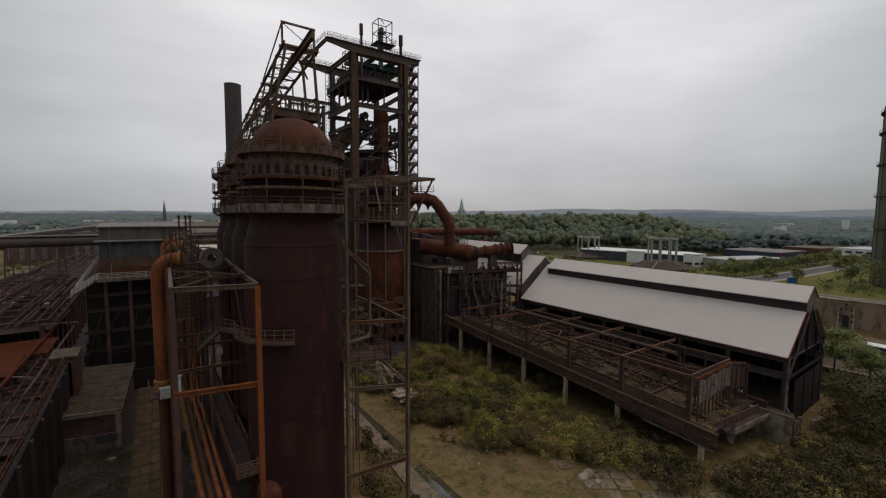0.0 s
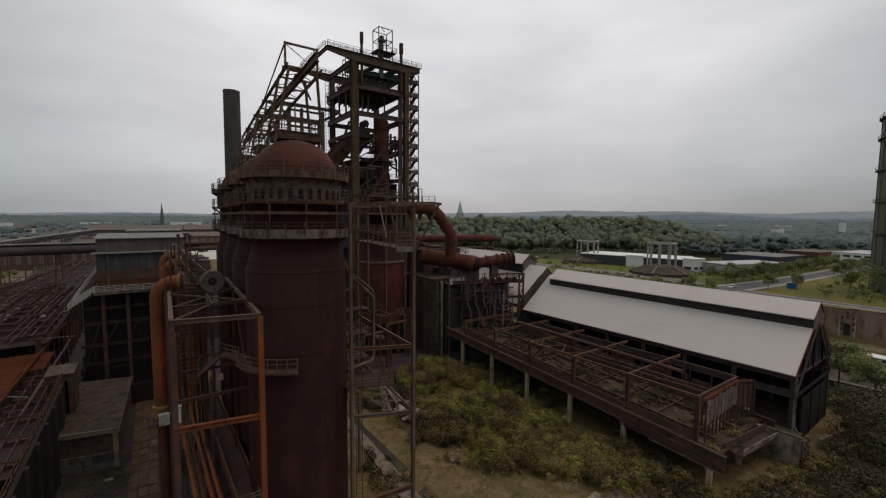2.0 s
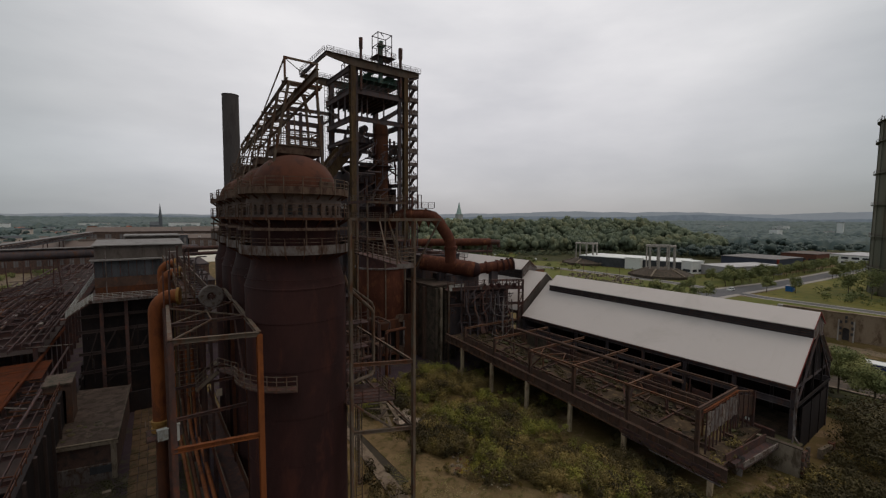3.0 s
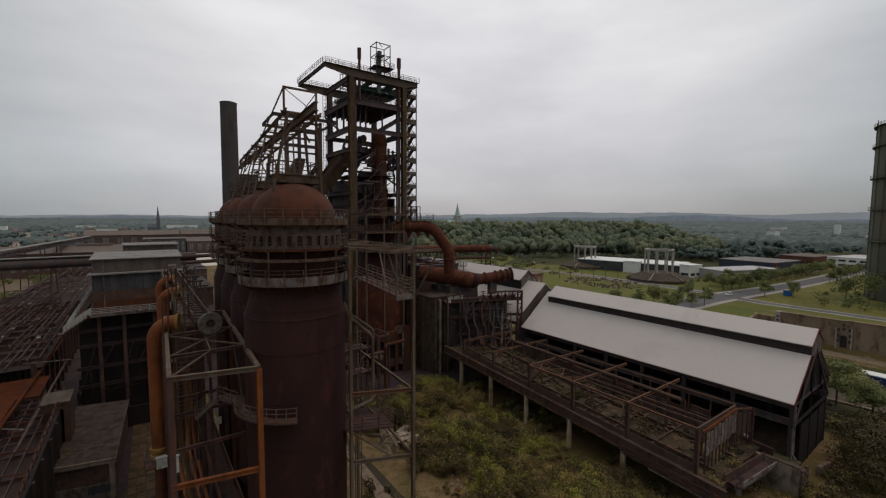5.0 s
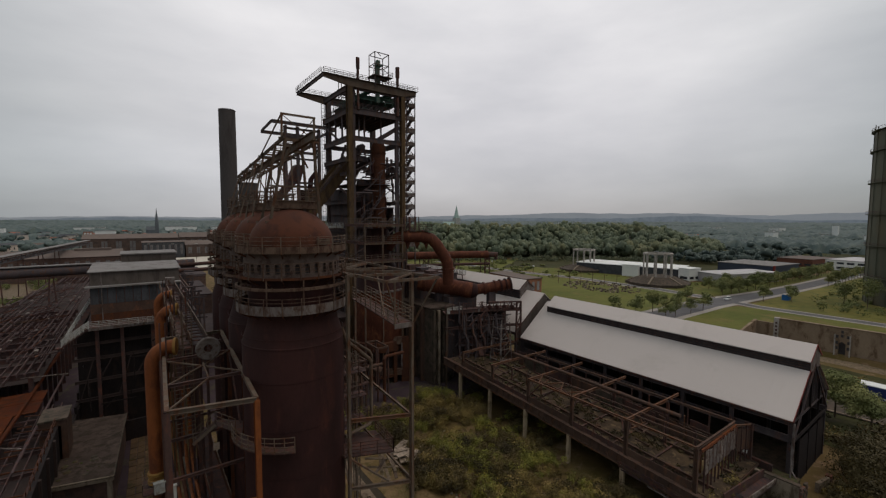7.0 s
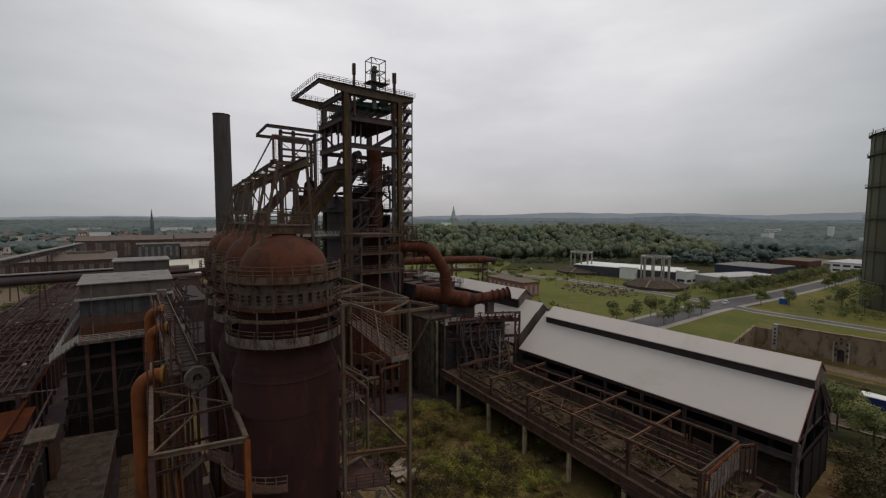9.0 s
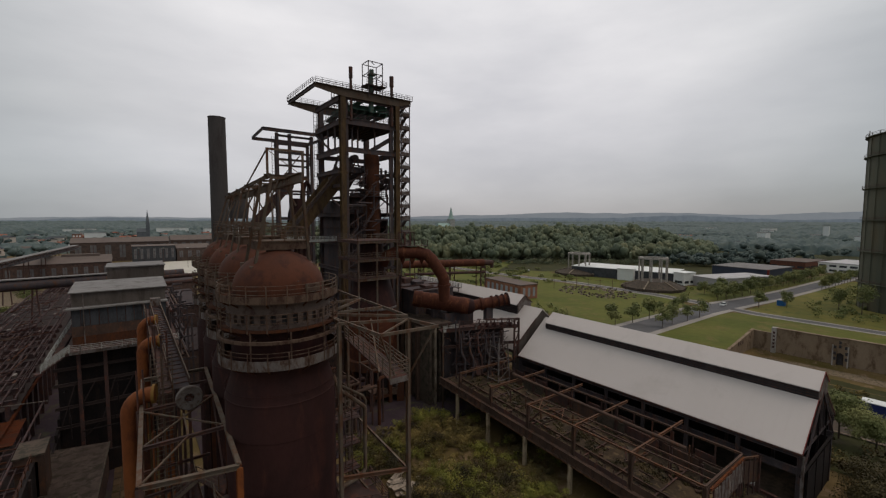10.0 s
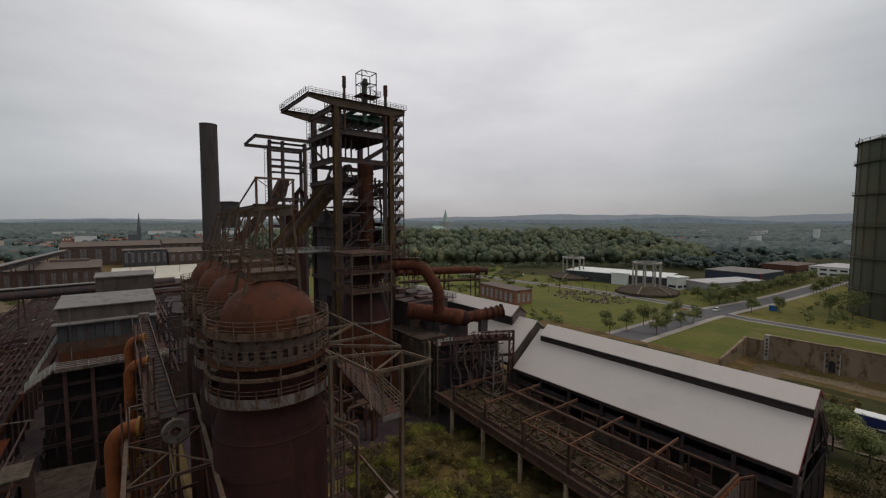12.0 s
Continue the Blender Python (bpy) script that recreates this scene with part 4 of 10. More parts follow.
    for li, z in enumerate(levels):
        top = levels[li + 1] if li < 6 else 46.6
        for k in range(4 if li < 5 else 2):
            x, y = rt_.uniform(TX0 + 1, TX1 - 3), rt_.uniform(TY0 + 3, TY1 - 4)
            part("cabin", Shape().box(x, y, z, x + rt_.uniform(1.0, 2.6), y + rt_.uniform(1.0, 2.5), z + rt_.uniform(1.0, 2.4)), (M_SOOTSTEEL, M_TOWER)[k % 2], g)
        for k in range(5 if li < 5 else 3):
            x, y = rt_.uniform(TX0 + 0.8, TX1 - 0.8), TY0 + rt_.uniform(0.6, 4.0)
            part("riser", Shape().cyl((x, y, z), (x, y, min(top + rt_.uniform(0, 3), 46.8)), rt_.uniform(0.08, 0.26), 8), (M_SOOTSTEEL, M_SHELL, M_TOWER)[k % 3], g)
        for k in range(4):
            x, w = rt_.uniform(TX0 + 0.8, TX1 - 5), rt_.uniform(2, 5)
            y, zz = TY0 + rt_.uniform(0.2, 3.0), z + rt_.uniform(0.6, 2.6)
            part("duct", Shape().cyl((x, y, zz), (x + w, y + rt_.uniform(-0.4, 0.4), zz), rt_.uniform(0.07, 0.22), 8), (M_SOOTSTEEL, M_TOWER)[k % 2], g)
        for k in range(2):
            xa, xb = TX0 + 1 + 6.5 * k, TX0 + 6 + 6.5 * k
            part("stay", Shape().beam((xa, TY0 + 0.8, z), (xb, TY0 + 0.8, top), 0.14, 0.18), M_TOWER, g)
        xa = TX0 + rt_.uniform(1.5, 8.0)
        part("stair_flight", Shape().beam((xa, TY0 + 1.6, z), (xa + 2.6, TY0 + 1.6, top), 0.8, 0.18), M_TOWER, g)
        part("stair_railing", Shape().rails([(xa, TY0 + 1.2, z), (xa + 2.6, TY0 + 1.2, top)], 1.0, 0.035, 0.9, 2), M_TOWER, g)
        part("front_railing", Shape().rails([(TX0 + 1.0, TY0 + 3.4, z), (TX1 - 1.0, TY0 + 3.4, z)], 1.1, 0.035, 1.3, 3), M_TOWER, g)
    part("side_gallery", Shape().box(TX1 - 1.0, TY0 + 2.0, 44.2, TX1 + 1.4, TY1 - 2.0, 44.4), M_TOWER, g)
    part("side_gallery_sheet", Shape().box(TX1 - 3.4, TY0 + 2.2, 44.4, TX1 - 0.6, TY0 + 2.3, 46.0), M_SOOTSTEEL, g)
    part("valve_bank", Shape().cyl((51.0, 94.0, 46.2), (51.0, 94.0, 48.2), 0.3, 10).cyl((52.2, 94.0, 46.2), (52.2, 94.0, 47.8), 0.3, 10).beam((50.4, 94.0, 47.4), (53.0, 94.0, 47.4), 0.2, 0.2), M_SOOTSTEEL, g)
    part("vent_post", Shape().cyl((51.2, 90.2, 33.0), (51.2, 90.2, 37.2), 0.14, 8).box(50.4, 90.1, 37.2, 52.0, 90.3, 37.5), M_BAND, g, "pale grey T-shaped vent post")
    # winch cage on the far crane girder
    wc = Shape()
    for x in (45.3, 47.2):
        for y in (108.2, 110.0):
            wc.beam((x, y, 63.6), (x, y, 69.4), 0.16, 0.16)
    for z in (65.6, 67.4, 69.3):
        wc.beam((45.3, 108.2, z), (47.2, 108.2, z), 0.12, 0.12).beam((45.3, 110.0, z), (47.2, 110.0, z), 0.12, 0.12).beam((45.3, 108.2, z), (45.3, 110.0, z), 0.12, 0.12)
    wc.beam((45.3, 108.2, 65.6), (47.2, 108.2, 67.4), 0.08, 0.08)
    cage = part("winch_cage", wc, M_TOWER, g)
    part("winch_drum", Shape().cyl((45.5, 109.0, 66.4), (47.6, 109.0, 66.4), 0.55, 14).box(46.4, 108.6, 67.0, 48.2, 109.6, 68.0), M_SOOTSTEEL, cage)
    # bleeder pipes and head lattice
    for x, w in ((42.4, 0.42), (52.8, 0.5)):
        part("bleeder_pipe", Shape().cyl((x, 91.9, 58), (x, 91.9, 67.3), w * 0.7, 14).cyl((x, 91.9, 67.2), (x, 91.9, 69.6), w, 14), M_DARK, g)
    lx0, lx1, ly0, ly1 = 46.3, 49.9, 91.0, 94.0
    head_lat = Shape()
    for x in (lx0, lx1):
        for y in (ly0, ly1):
            head_lat.beam((x, y, 63.6), (x, y, 71.7), 0.16, 0.16)
    for z in (66.4, 69.0, 71.6):
        head_lat.beam((lx0, ly0, z), (lx1, ly0, z), 0.14, 0.14).beam((lx0, ly1, z), (lx1, ly1, z), 0.14, 0.14).beam((lx0, ly0, z), (lx0, ly1, z), 0.14, 0.14).beam((lx1, ly0, z), (lx1, ly1, z), 0.14, 0.14)
    for z in (64.9, 67.2):
        head_lat.beam((lx0, ly0, z), (lx1, ly0, z + 2), 0.09, 0.09).beam((lx1, ly0, z), (lx0, ly0, z + 2), 0.09, 0.09)
    head_lat.beam((lx0 + 0.6, ly0, 71.6), (lx1 - 0.5, ly1, 72.2), 0.12, 0.12)
    lat = part("sheave_frame", head_lat, M_TOWER, g)
    part("sheave_column", Shape().box(47.2, 91.9, 60.5, 48.0, 92.7, 69.0).box(46.9, 91.6, 68.9, 48.5, 93.0, 69.2).box(47.3, 91.8, 69.2, 48.1, 92.6, 70.2), M_GREENST, lat)
    part("platform", Shape().box(45.7, 90.6, 66.3, 50.8, 94.2, 66.4).rails([(45.7, 90.6, 66.4), (50.8, 90.6, 66.4), (50.8, 94.2, 66.4)], 1.1, 0.035, 1.2), M_TOWER, lat)
    # stair tower
    sx0, sx1, sy0, sy1 = 56.0, 58.5, 93.0, 97.0
    st = Shape()
    for x in (sx0, sx1):
        for y in (sy0, sy1):
            st.beam((x, y, z0), (x, y, 63.6), 0.2, 0.2)
    frame_part = part("stair_tower", st, M_TOWER, g)
    z, k = 26.0, 0
    while z < 63:
        part("landing", Shape().box(sx0, sy0, z, sx1, sy0 + 1.0, z + 0.07), M_TOWER, frame_part)
        part("landing", Shape().box(sx0, sy1 - 1.0, z + 1.6, sx1, sy1, z + 1.67), M_TOWER, frame_part)
        part("landing_parapet", Shape().box(sx0 + 0.2, sy0 - 0.06, z + 0.1, sx1 - 0.1, sy0 - 0.02, z + (0.9 if k % 3 else 1.15)), M_BAND, frame_part, "dusty pale sheet parapet")
        part("landing_railing", Shape().rails([(sx0, sy0, z + 0.07), (sx1, sy0, z + 0.07), (sx1, sy1, z + 1.67)], 1.0, 0.03, 1.2, 3), M_TOWER, frame_part)
        part("flight", Shape().beam((sx0 + 0.6, sy0 + 1, z), (sx0 + 0.6, sy1 - 1, z + 1.6), 0.9, 0.16), M_TOWER, frame_part)
        part("flight", Shape().beam((sx1 - 0.6, sy1 - 1, z + 1.6), (sx1 - 0.6, sy0 + 1, z + 3.2), 0.9, 0.16), M_TOWER, frame_part)
        for p, q, w in (((sx0, sy0, z), (sx1, sy0, z), 0.18), ((sx1, sy0, z), (sx1, sy1, z), 0.18), ((sx0, sy0, z + 3.2), (sx1, sy0, z + 0.2), 0.1)):
            part("tie", Shape().beam(p, q, w, w), M_TOWER, frame_part)
        z += 3.2
        k += 1
    # ladder cage tower beside the far column
    lad = Shape()
    lad.ladder((TX0 - 0.2, TY1, 24), (TX0 - 0.2, TY1, 64), 0.8, 0.9, 0.05)
    part("ladder", lad, M_TOWER, g)
    # skip bridge towards the bunkers
    a, b = Vector((44.0, 100.0, 48.0)), Vector((22.0, 100.0, 21.9))
    sk = Shape()
    for dy in (-1.9, 1.9):
        o = Vector((0, dy, 0))
        sk.beam(a + o, b + o, 0.25, 3.2)
    sk.beam(a + Vector((0, 0, -1)), b + Vector((0, 0, -1)), 3.8, 0.2)
    br = part("skip_bridge", sk, M_OCHRE, g, "sloping rust-brown skip hoist bridge")
    rl = Shape()
    for dy in (-2.3, 2.3):
        o = Vector((0, dy, 0.9))
        p, q = a + o, b + o
        for i in range(21):
            c = p.lerp(q, i / 20)
            rl.beam(c, c + Vector((0, 0, 1.2)), 0.06, 0.06)
        rl.beam(p + Vector((0, 0, 1.2)), q + Vector((0, 0, 1.2)), 0.06, 0.06).beam(p + Vector((0, 0, 0.6)), q + Vector((0, 0, 0.6)), 0.06, 0.06)
    part("railing", rl, M_TOWER, br)
    for i in range(22):
        c = a.lerp(b, (i + 0.5) / 22)
        part("rib", Shape().beam(c + Vector((0.95, -2.05, -1.2)), c + Vector((-0.95, -2.05, 1.2)), 0.12, 0.16), M_OCHRE, br)
    for i in range(3):
        o = Vector((0, -2.6, 1.4 + 0.5 * i))
        part("haul_rope", Shape().cyl(a + o, b + o, 0.05, 5), M_TOWER, br)
    for x in (34.0, 24.0):
        t = (44.0 - x) / 32.0
        z = 48 - 38 * t
        for y in (98.2, 101.8):
            part("trestle_leg", Shape().beam((x, y, z0), (x, y, z - 1), 0.5, 0.5), M_DARK, br)
        part("trestle_tie", Shape().beam((x, 98.2, z * 0.5), (x, 101.8, z * 0.5), 0.3, 0.3), M_DARK, br)
    return g


tower = furnace_tower()


def second_tower():
    """The other furnace's tower, further off and stripped to its bare frame."""
    z0 = LOW
    g = thing("furnace_tower", (49.4, 150.5, z0), "second furnace tower stripped to a bare dark steel frame", "tower", "furnace towers")
    xs_, ys_ = (40.6, 51.8), (143.4, 159.0)
    skew = 4.1
    for x, y in [(x + (skew if y > 150 else 0.0), y) for x in xs_ for y in ys_] + [(44.6, ys_[0])]:
        part("column", Shape().isec((x, y, z0), (x, y, 63.4), 0.9, 1.0), M_TOWER, g)
    for z in (62.6, 57.3, 55.1, 45.0, 36.0):
        for y in ys_:
            k = skew if y > 150 else 0.0
            part("beam", Shape().isec((xs_[0] + k, y, z), (xs_[1] + k, y, z), 0.3, 0.7), M_TOWER, g)
        for x in xs_:
            part("beam", Shape().isec((x, ys_[0], z), (x + skew, ys_[1], z), 0.3, 0.7), M_TOWER, g)
    for y in (142.4, 161.6):
        part("crane_girder", Shape().isec((36.2 if y < 150 else 37.4, y, 64.0), (57.6, y, 64.0), 0.5, 1.1), M_TOWER, g)
    for xa, xb in ((36.2, 37.4), (57.6, 57.6)):
        part("end_girder", Shape().isec((xa, 142.4, 64.0), (xb, 161.6, 64.0), 0.4, 0.9), M_TOWER, g)
    part("ladder", Shape().ladder((39.4, 143.4, 20.0), (39.4, 143.4, 62.0), 0.8, 0.9, 0.06), M_TOWER, g)
    a, b = Vector((46.5, 150.5, 48.0)), Vector((26.0, 150.5, 24.0))
    br = part("skip_bridge", Shape().beam(a + Vector((0, -1.8, 0)), b + Vector((0, -1.8, 0)), 0.25, 2.2).beam(a + Vector((0, 1.8, 0)), b + Vector((0, 1.8, 0)), 0.25, 2.2).beam(a + Vector((0, 0, -1)), b + Vector((0, 0, -1)), 3.6, 0.2), M_DARK, g)
    part("skip_head", Shape().add([(42.6, 148.4, 46.0), (47.0, 148.4, 46.0), (47.0, 152.6, 46.0), (42.6, 152.6, 46.0), (45.4, 148.6, 51.6), (48.4, 148.6, 51.6), (48.4, 152.4, 51.6), (45.4, 152.4, 51.6)],
                                  [(3, 2, 1, 0), (4, 5, 6, 7), (0, 1, 5, 4), (1, 2, 6, 5), (2, 3, 7, 6), (3, 0, 4, 7)]), M_DARK, br)
    part("furnace_body", Shape().lathe(49.4, 151.0, [(5.4, z0), (5.4, 16), (4.6, 26), (3.4, 38), (2.0, 43)], 32), M_SHELL, g)
    part("uptake", Shape().tube([(50.8, 151, 42), (51.4, 151, 47), (52.6, 151, 49), (54.6, 151, 46), (55.4, 151, 40)], 0.9, 14), M_SHELL, g)
    for z in (28.0, 36.4):
        part("deck", Shape().box(43.0, 143.8, z, 52.6, 158.6, z + 0.15), M_DARK, g)
    return g


second_tower()
# gangway with pale railing between the stoves and the tower
g = thing("tower_gangway", (36.0, 97.0, 31.0), "pale railed gangway leading to the furnace tower", "gangway")
part("deck", Shape().box(28.5, 96.2, 30.6, 40.2, 97.8, 30.8), M_DARK, g)
part("railing", Shape().rails([(28.5, 96.2, 30.8), (40.2, 96.2, 30.8)], 1.2, 0.06, 1.0, 4), M_PALE, g)
part("kick_plate", Shape().box(28.5, 96.14, 30.8, 40.2, 96.2, 31.3), M_PALE, g)


# ---- casting hall with the pale roof ----
def hall(x0, xr, x1, y0, y1, ze, zr, lant0, lant1, label, rise=1.1, trim=None):
    """Long shed: eaves x0 and x1, ridge xr, with a raised ridge lantern."""
    zg = ground_z(xr, (y0 + y1) / 2)
    g = thing("casting_hall", (xr, (y0 + y1) / 2, zg), label, "hall", "casting halls")
    lw, th = 2.5, 0.16
    zt = ze + (zr - rise - ze) * (xr - lw + 0.5 - x0) / (xr - x0)
    for xa, xb in ((x0, xr - lw + 0.5), (x1, xr + lw - 0.5)):
        s = Shape().add([(xa, y0, ze), (xb, y0, zt), (xb, y1, zt), (xa, y1, ze), (xa, y0, ze - th), (xb, y0, zt - th), (xb, y1, zt - th), (xa, y1, ze - th)],
                        [(0, 1, 2, 3), (7, 6, 5, 4), (0, 4, 5, 1), (1, 5, 6, 2), (2, 6, 7, 3), (3, 7, 4, 0)])
        rf = part("roof", s, M_ROOF, g, "pale coated metal roof sheet")
        rid = Shape()
        for k in range(1, int((y1 - y0) / 1.05)):
            y = y0 + k * 1.05
            rid.beam((xa, y, ze + 0.012), (xb, y, zt + 0.012), 0.03, 0.012)
        part("standing_seam", rid, M_ROOF, rf)
        part("verge_trim", Shape().beam((xa, y0 - 0.03, ze - 0.06), (xb, y0 - 0.03, zt - 0.06), 0.05, 0.24), (trim or M_RED) if xa < xr else M_DARK, rf)
        part("gutter", Shape().beam((xa, y0, ze - 0.14), (xa, y1, ze - 0.14), 0.18, 0.16), M_DARK, rf)
    zm = ze + (zt - ze) * (xr - x0) / (xr - lw + 0.5 - x0)
    for sgn in (-1, 1):
        xb = xr + sgn * (lw - 0.5)
        for ya, yb in ((y0, y0 + lant0), (y1 - lant1, y1)):
            if yb - ya > 0.2:
                part("ridge_roof", Shape().add([(xb, ya, zt), (xr, ya, zm), (xr, yb, zm), (xb, yb, zt), (xb, ya, zt - th), (xr, ya, zm - th), (xr, yb, zm - th), (xb, yb, zt - th)],
                                               [(0, 1, 2, 3), (7, 6, 5, 4), (0, 4, 5, 1), (1, 5, 6, 2), (2, 6, 7, 3), (3, 7, 4, 0)]), M_ROOF, g, "pale coated metal roof sheet")
    ya, yb = y0 - 0.1 + lant0, y1 - lant1
    zle = zt + 0.95 * rise / 1.1
    for sgn in (-1, 1):
        xe = xr + sgn * lw
        s = Shape().add([(xe, ya, zle), (xr, ya, zr), (xr, yb, zr), (xe, yb, zle), (xe, ya, zle - 0.12), (xr, ya, zr - 0.12), (xr, yb, zr - 0.12), (xe, yb, zle - 0.12)],
                        [(0, 1, 2, 3), (7, 6, 5, 4), (0, 4, 5, 1), (1, 5, 6, 2), (2, 6, 7, 3), (3, 7, 4, 0)])
        lr = part("lantern_roof", s, M_ROOF, g, "pale coated metal ridge lantern roof")
        part("verge_trim", Shape().beam((xe, ya - 0.03, zle - 0.06), (xr, ya - 0.03, zr - 0.06), 0.05, 0.2), trim or M_RED, lr)
        xw = xr + sgn * (lw - 0.45)
        part("louvre_wall", Shape().box(min(xw, xw + sgn * 0.1), ya + 0.1, zt - 0.3, max(xw, xw + sgn * 0.1), yb, zle - 0.02), M_BLACK, g)
        for j in range(3):
            part("louvre", Shape().beam((xw + sgn * 0.12, ya + 0.1, zt + (0.12 + 0.27 * j) * rise / 1.1), (xw + sgn * 0.12, yb, zt + (0.12 + 0.27 * j) * rise / 1.1), 0.12, 0.06), M_DARK, g)
    for y in (ya + 0.12, yb - 0.12):
        xa, xb = xr - lw + 0.45, xr + lw - 0.45
        part("lantern_end", Shape().add([(xa, y - 0.05, zt - 0.3), (xb, y - 0.05, zt - 0.3), (xb, y - 0.05, zle), (xr, y - 0.05, zr - 0.15), (xa, y - 0.05, zle), (xa, y + 0.05, zt - 0.3), (xb, y + 0.05, zt - 0.3), (xb, y + 0.05, zle), (xr, y + 0.05, zr - 0.15), (xa, y + 0.05, zle)],
                                        [(0, 1, 2, 3, 4), (9, 8, 7, 6, 5), (0, 5, 6, 1), (1, 6, 7, 2), (2, 7, 8, 3), (3, 8, 9, 4), (4, 9, 5, 0)]), M_BAND, g, "dusty grey lantern end sheet")
    # gable frames and columns
    n = max(2, round((y1 - y0) / 6.2))
    for i in range(n + 1):
        y = y0 + 0.3 + (y1 - y0 - 0.6) * i / n
        for x in (x0 + 0.5, x1 - 0.5):
            part("column", Shape().isec((x, y, ground_z(x, y)), (x, y, ze - 0.1), 0.35, 0.45), M_SOOTSTEEL, g)
        for x in (x0 + 0.2, x1 - 0.2):
            part("rafter", Shape().beam((x, y, ze - 0.35), (xr, y, zr - rise - 0.4), 0.2, 0.35), M_SOOTSTEEL, g)
        part("tie_beam", Shape().beam((x0 + 0.4, y, ze - 0.6), (x1 - 0.4, y, ze - 0.6), 0.16, 0.25), M_SOOTSTEEL, g)
        for k in range(4):
            xa = x0 + (xr - x0) * (k + 1) / 5
            xb = x1 + (xr - x1) * (k + 1) / 5
            zz = ze + (zr - rise - 0.5 - ze) * (k + 1) / 5
            for x in (xa, xb):
                part("truss_post", Shape().beam((x, y, ze - 0.6), (x, y, zz), 0.1, 0.1), M_SOOTSTEEL, g)
    for x in (x0 + 0.5, x1 - 0.5):
        part("eaves_beam", Shape().isec((x, y0, ze - 0.5), (x, y1, ze - 0.5), 0.3, 0.6), M_SOOTSTEEL, g)
        part("crane_beam", Shape().isec((x + (0.4 if x < xr else -0.4), y0, ze - 2.6), (x + (0.4 if x < xr else -0.4), y1, ze - 2.6), 0.4, 0.8), M_SOOTSTEEL, g)
    return g


hall(61.5, 69.6, 77.7, 15.4, 58.6, 9.4, 17.2, 0.0, 1.8, "long dark steel hall with pale grey sheet roof and ridge lantern", 1.35)
hall(60.9, 69.6, 78.3, 59.4, 103.0, 10.4, 19.6, 5.0, 0.0, "higher steel hall with pale grey sheet roof and ridge lantern", 2.2, M_DARK)
# gable wall of the higher hall above the lower roof
g = thing("gable_wall", (69.6, 59.5, 0), "dark sheet gable wall between the two halls", "cladding")
part("sheeting", Shape().add([(61.2, 59.55, 0.0), (78.0, 59.55, 0.0), (78.0, 59.55, 10.2), (69.6, 59.55, 17.0), (61.2, 59.55, 10.2), (61.2, 59.65, 0.0), (78.0, 59.65, 0.0), (78.0, 59.65, 10.2), (69.6, 59.65, 17.0), (61.2, 59.65, 10.2)], [(0, 1, 2, 3, 4), (9, 8, 7, 6, 5), (0, 5, 6, 1), (1, 6, 7, 2), (2, 7, 8, 3), (3, 8, 9, 4), (4, 9, 5, 0)]), M_CLAD, g)


# ---- pipe frame in front of the stoves ----
g = thing("pipe_gantry", (3.8, 40.0, LOW), "open rusty steel portal frame carrying pipes beside the stove", "steel frame")
FZ = 21.05
fp = [(1.35, 31.6), (6.25, 30.5), (7.1, 50.5), (2.0, 50.5)]
for i, (x, y) in enumerate(fp):
    part("post", Shape().isec((x, y, LOW), (x, y, FZ), 0.34, 0.4), (M_DARK, M_ORANGE, M_DARK, M_RUST)[i], g)
for i in range(4):
    (xa, ya), (xb, yb) = fp[i], fp[(i + 1) % 4]
    part("top_beam", Shape().isec((xa, ya, FZ), (xb, yb, FZ), 0.26, 0.3), M_OLIVE, g)
part("cross_beam", Shape().isec((1.3, 31.5, 14.15), (6.2, 30.5, 14.15), 0.26, 0.32), M_ORANGE, g)
part("cross_beam", Shape().isec((1.3, 31.5, 5.0), (6.2, 30.5, 5.0), 0.26, 0.32), M_RUST, g)
for y in (36.5, 43.0, 47.0):
    part("cross_beam", Shape().isec((1.55, y, FZ - 0.05), (6.75, y, FZ - 0.05), 0.2, 0.24), M_DARK, g)
    part("cross_beam", Shape().isec((1.55, y, 14.0), (6.75, y, 14.0), 0.2, 0.24), M_DARK, g)
for a, b in (((1.5, 32, FZ), (4.2, 36.5, FZ)), ((4.2, 36.5, FZ), (6.5, 36.6, FZ)), ((1.6, 43, FZ), (6.7, 36.5, FZ)), ((1.6, 36.5, FZ), (6.6, 43, FZ)), ((4.2, 36.5, FZ), (4.3, 40.5, FZ))):
    part("brace", Shape().beam(a, b, 0.1, 0.1), M_OLIVE, g)
for y in (36.5, 43.0):
    part("inner_post", Shape().isec((1.5, y, LOW), (1.5, y, FZ), 0.26, 0.3), M_DARK, g)
    part("inner_post", Shape().isec((6.6, y, LOW), (6.6, y, FZ), 0.26, 0.3), M_RUST, g)
for x in (1.5, 6.6):
    part("brace", Shape().beam((x, 36.5, 14), (x, 43, 21), 0.12, 0.12), M_DARK, g)
g2 = thing("control_box", (1.04, 42.9, 9.85), "white metal control box on a bracket platform", "control box")
part("box", Shape().box(0.66, 42.7, 9.85, 1.42, 43.1, 10.75), M_PALE, g2)
part("box_lid", Shape().box(0.6, 42.66, 10.75, 1.48, 43.14, 10.8), M_PALE, g2)
single("control_box", Shape().box(1.5, 36.1, 12.6, 1.9, 36.3, 13.8).box(1.45, 36.05, 13.8, 1.95, 36.35, 13.85), M_PALE, "narrow white metal control box fixed to a post", "control box")
single("warning_sign", Shape().box(4.65, 39.0, 14.1, 5.1, 39.04, 14.7), M_PLANK, "small square yellowish white sign plate on a pipe", "sign")

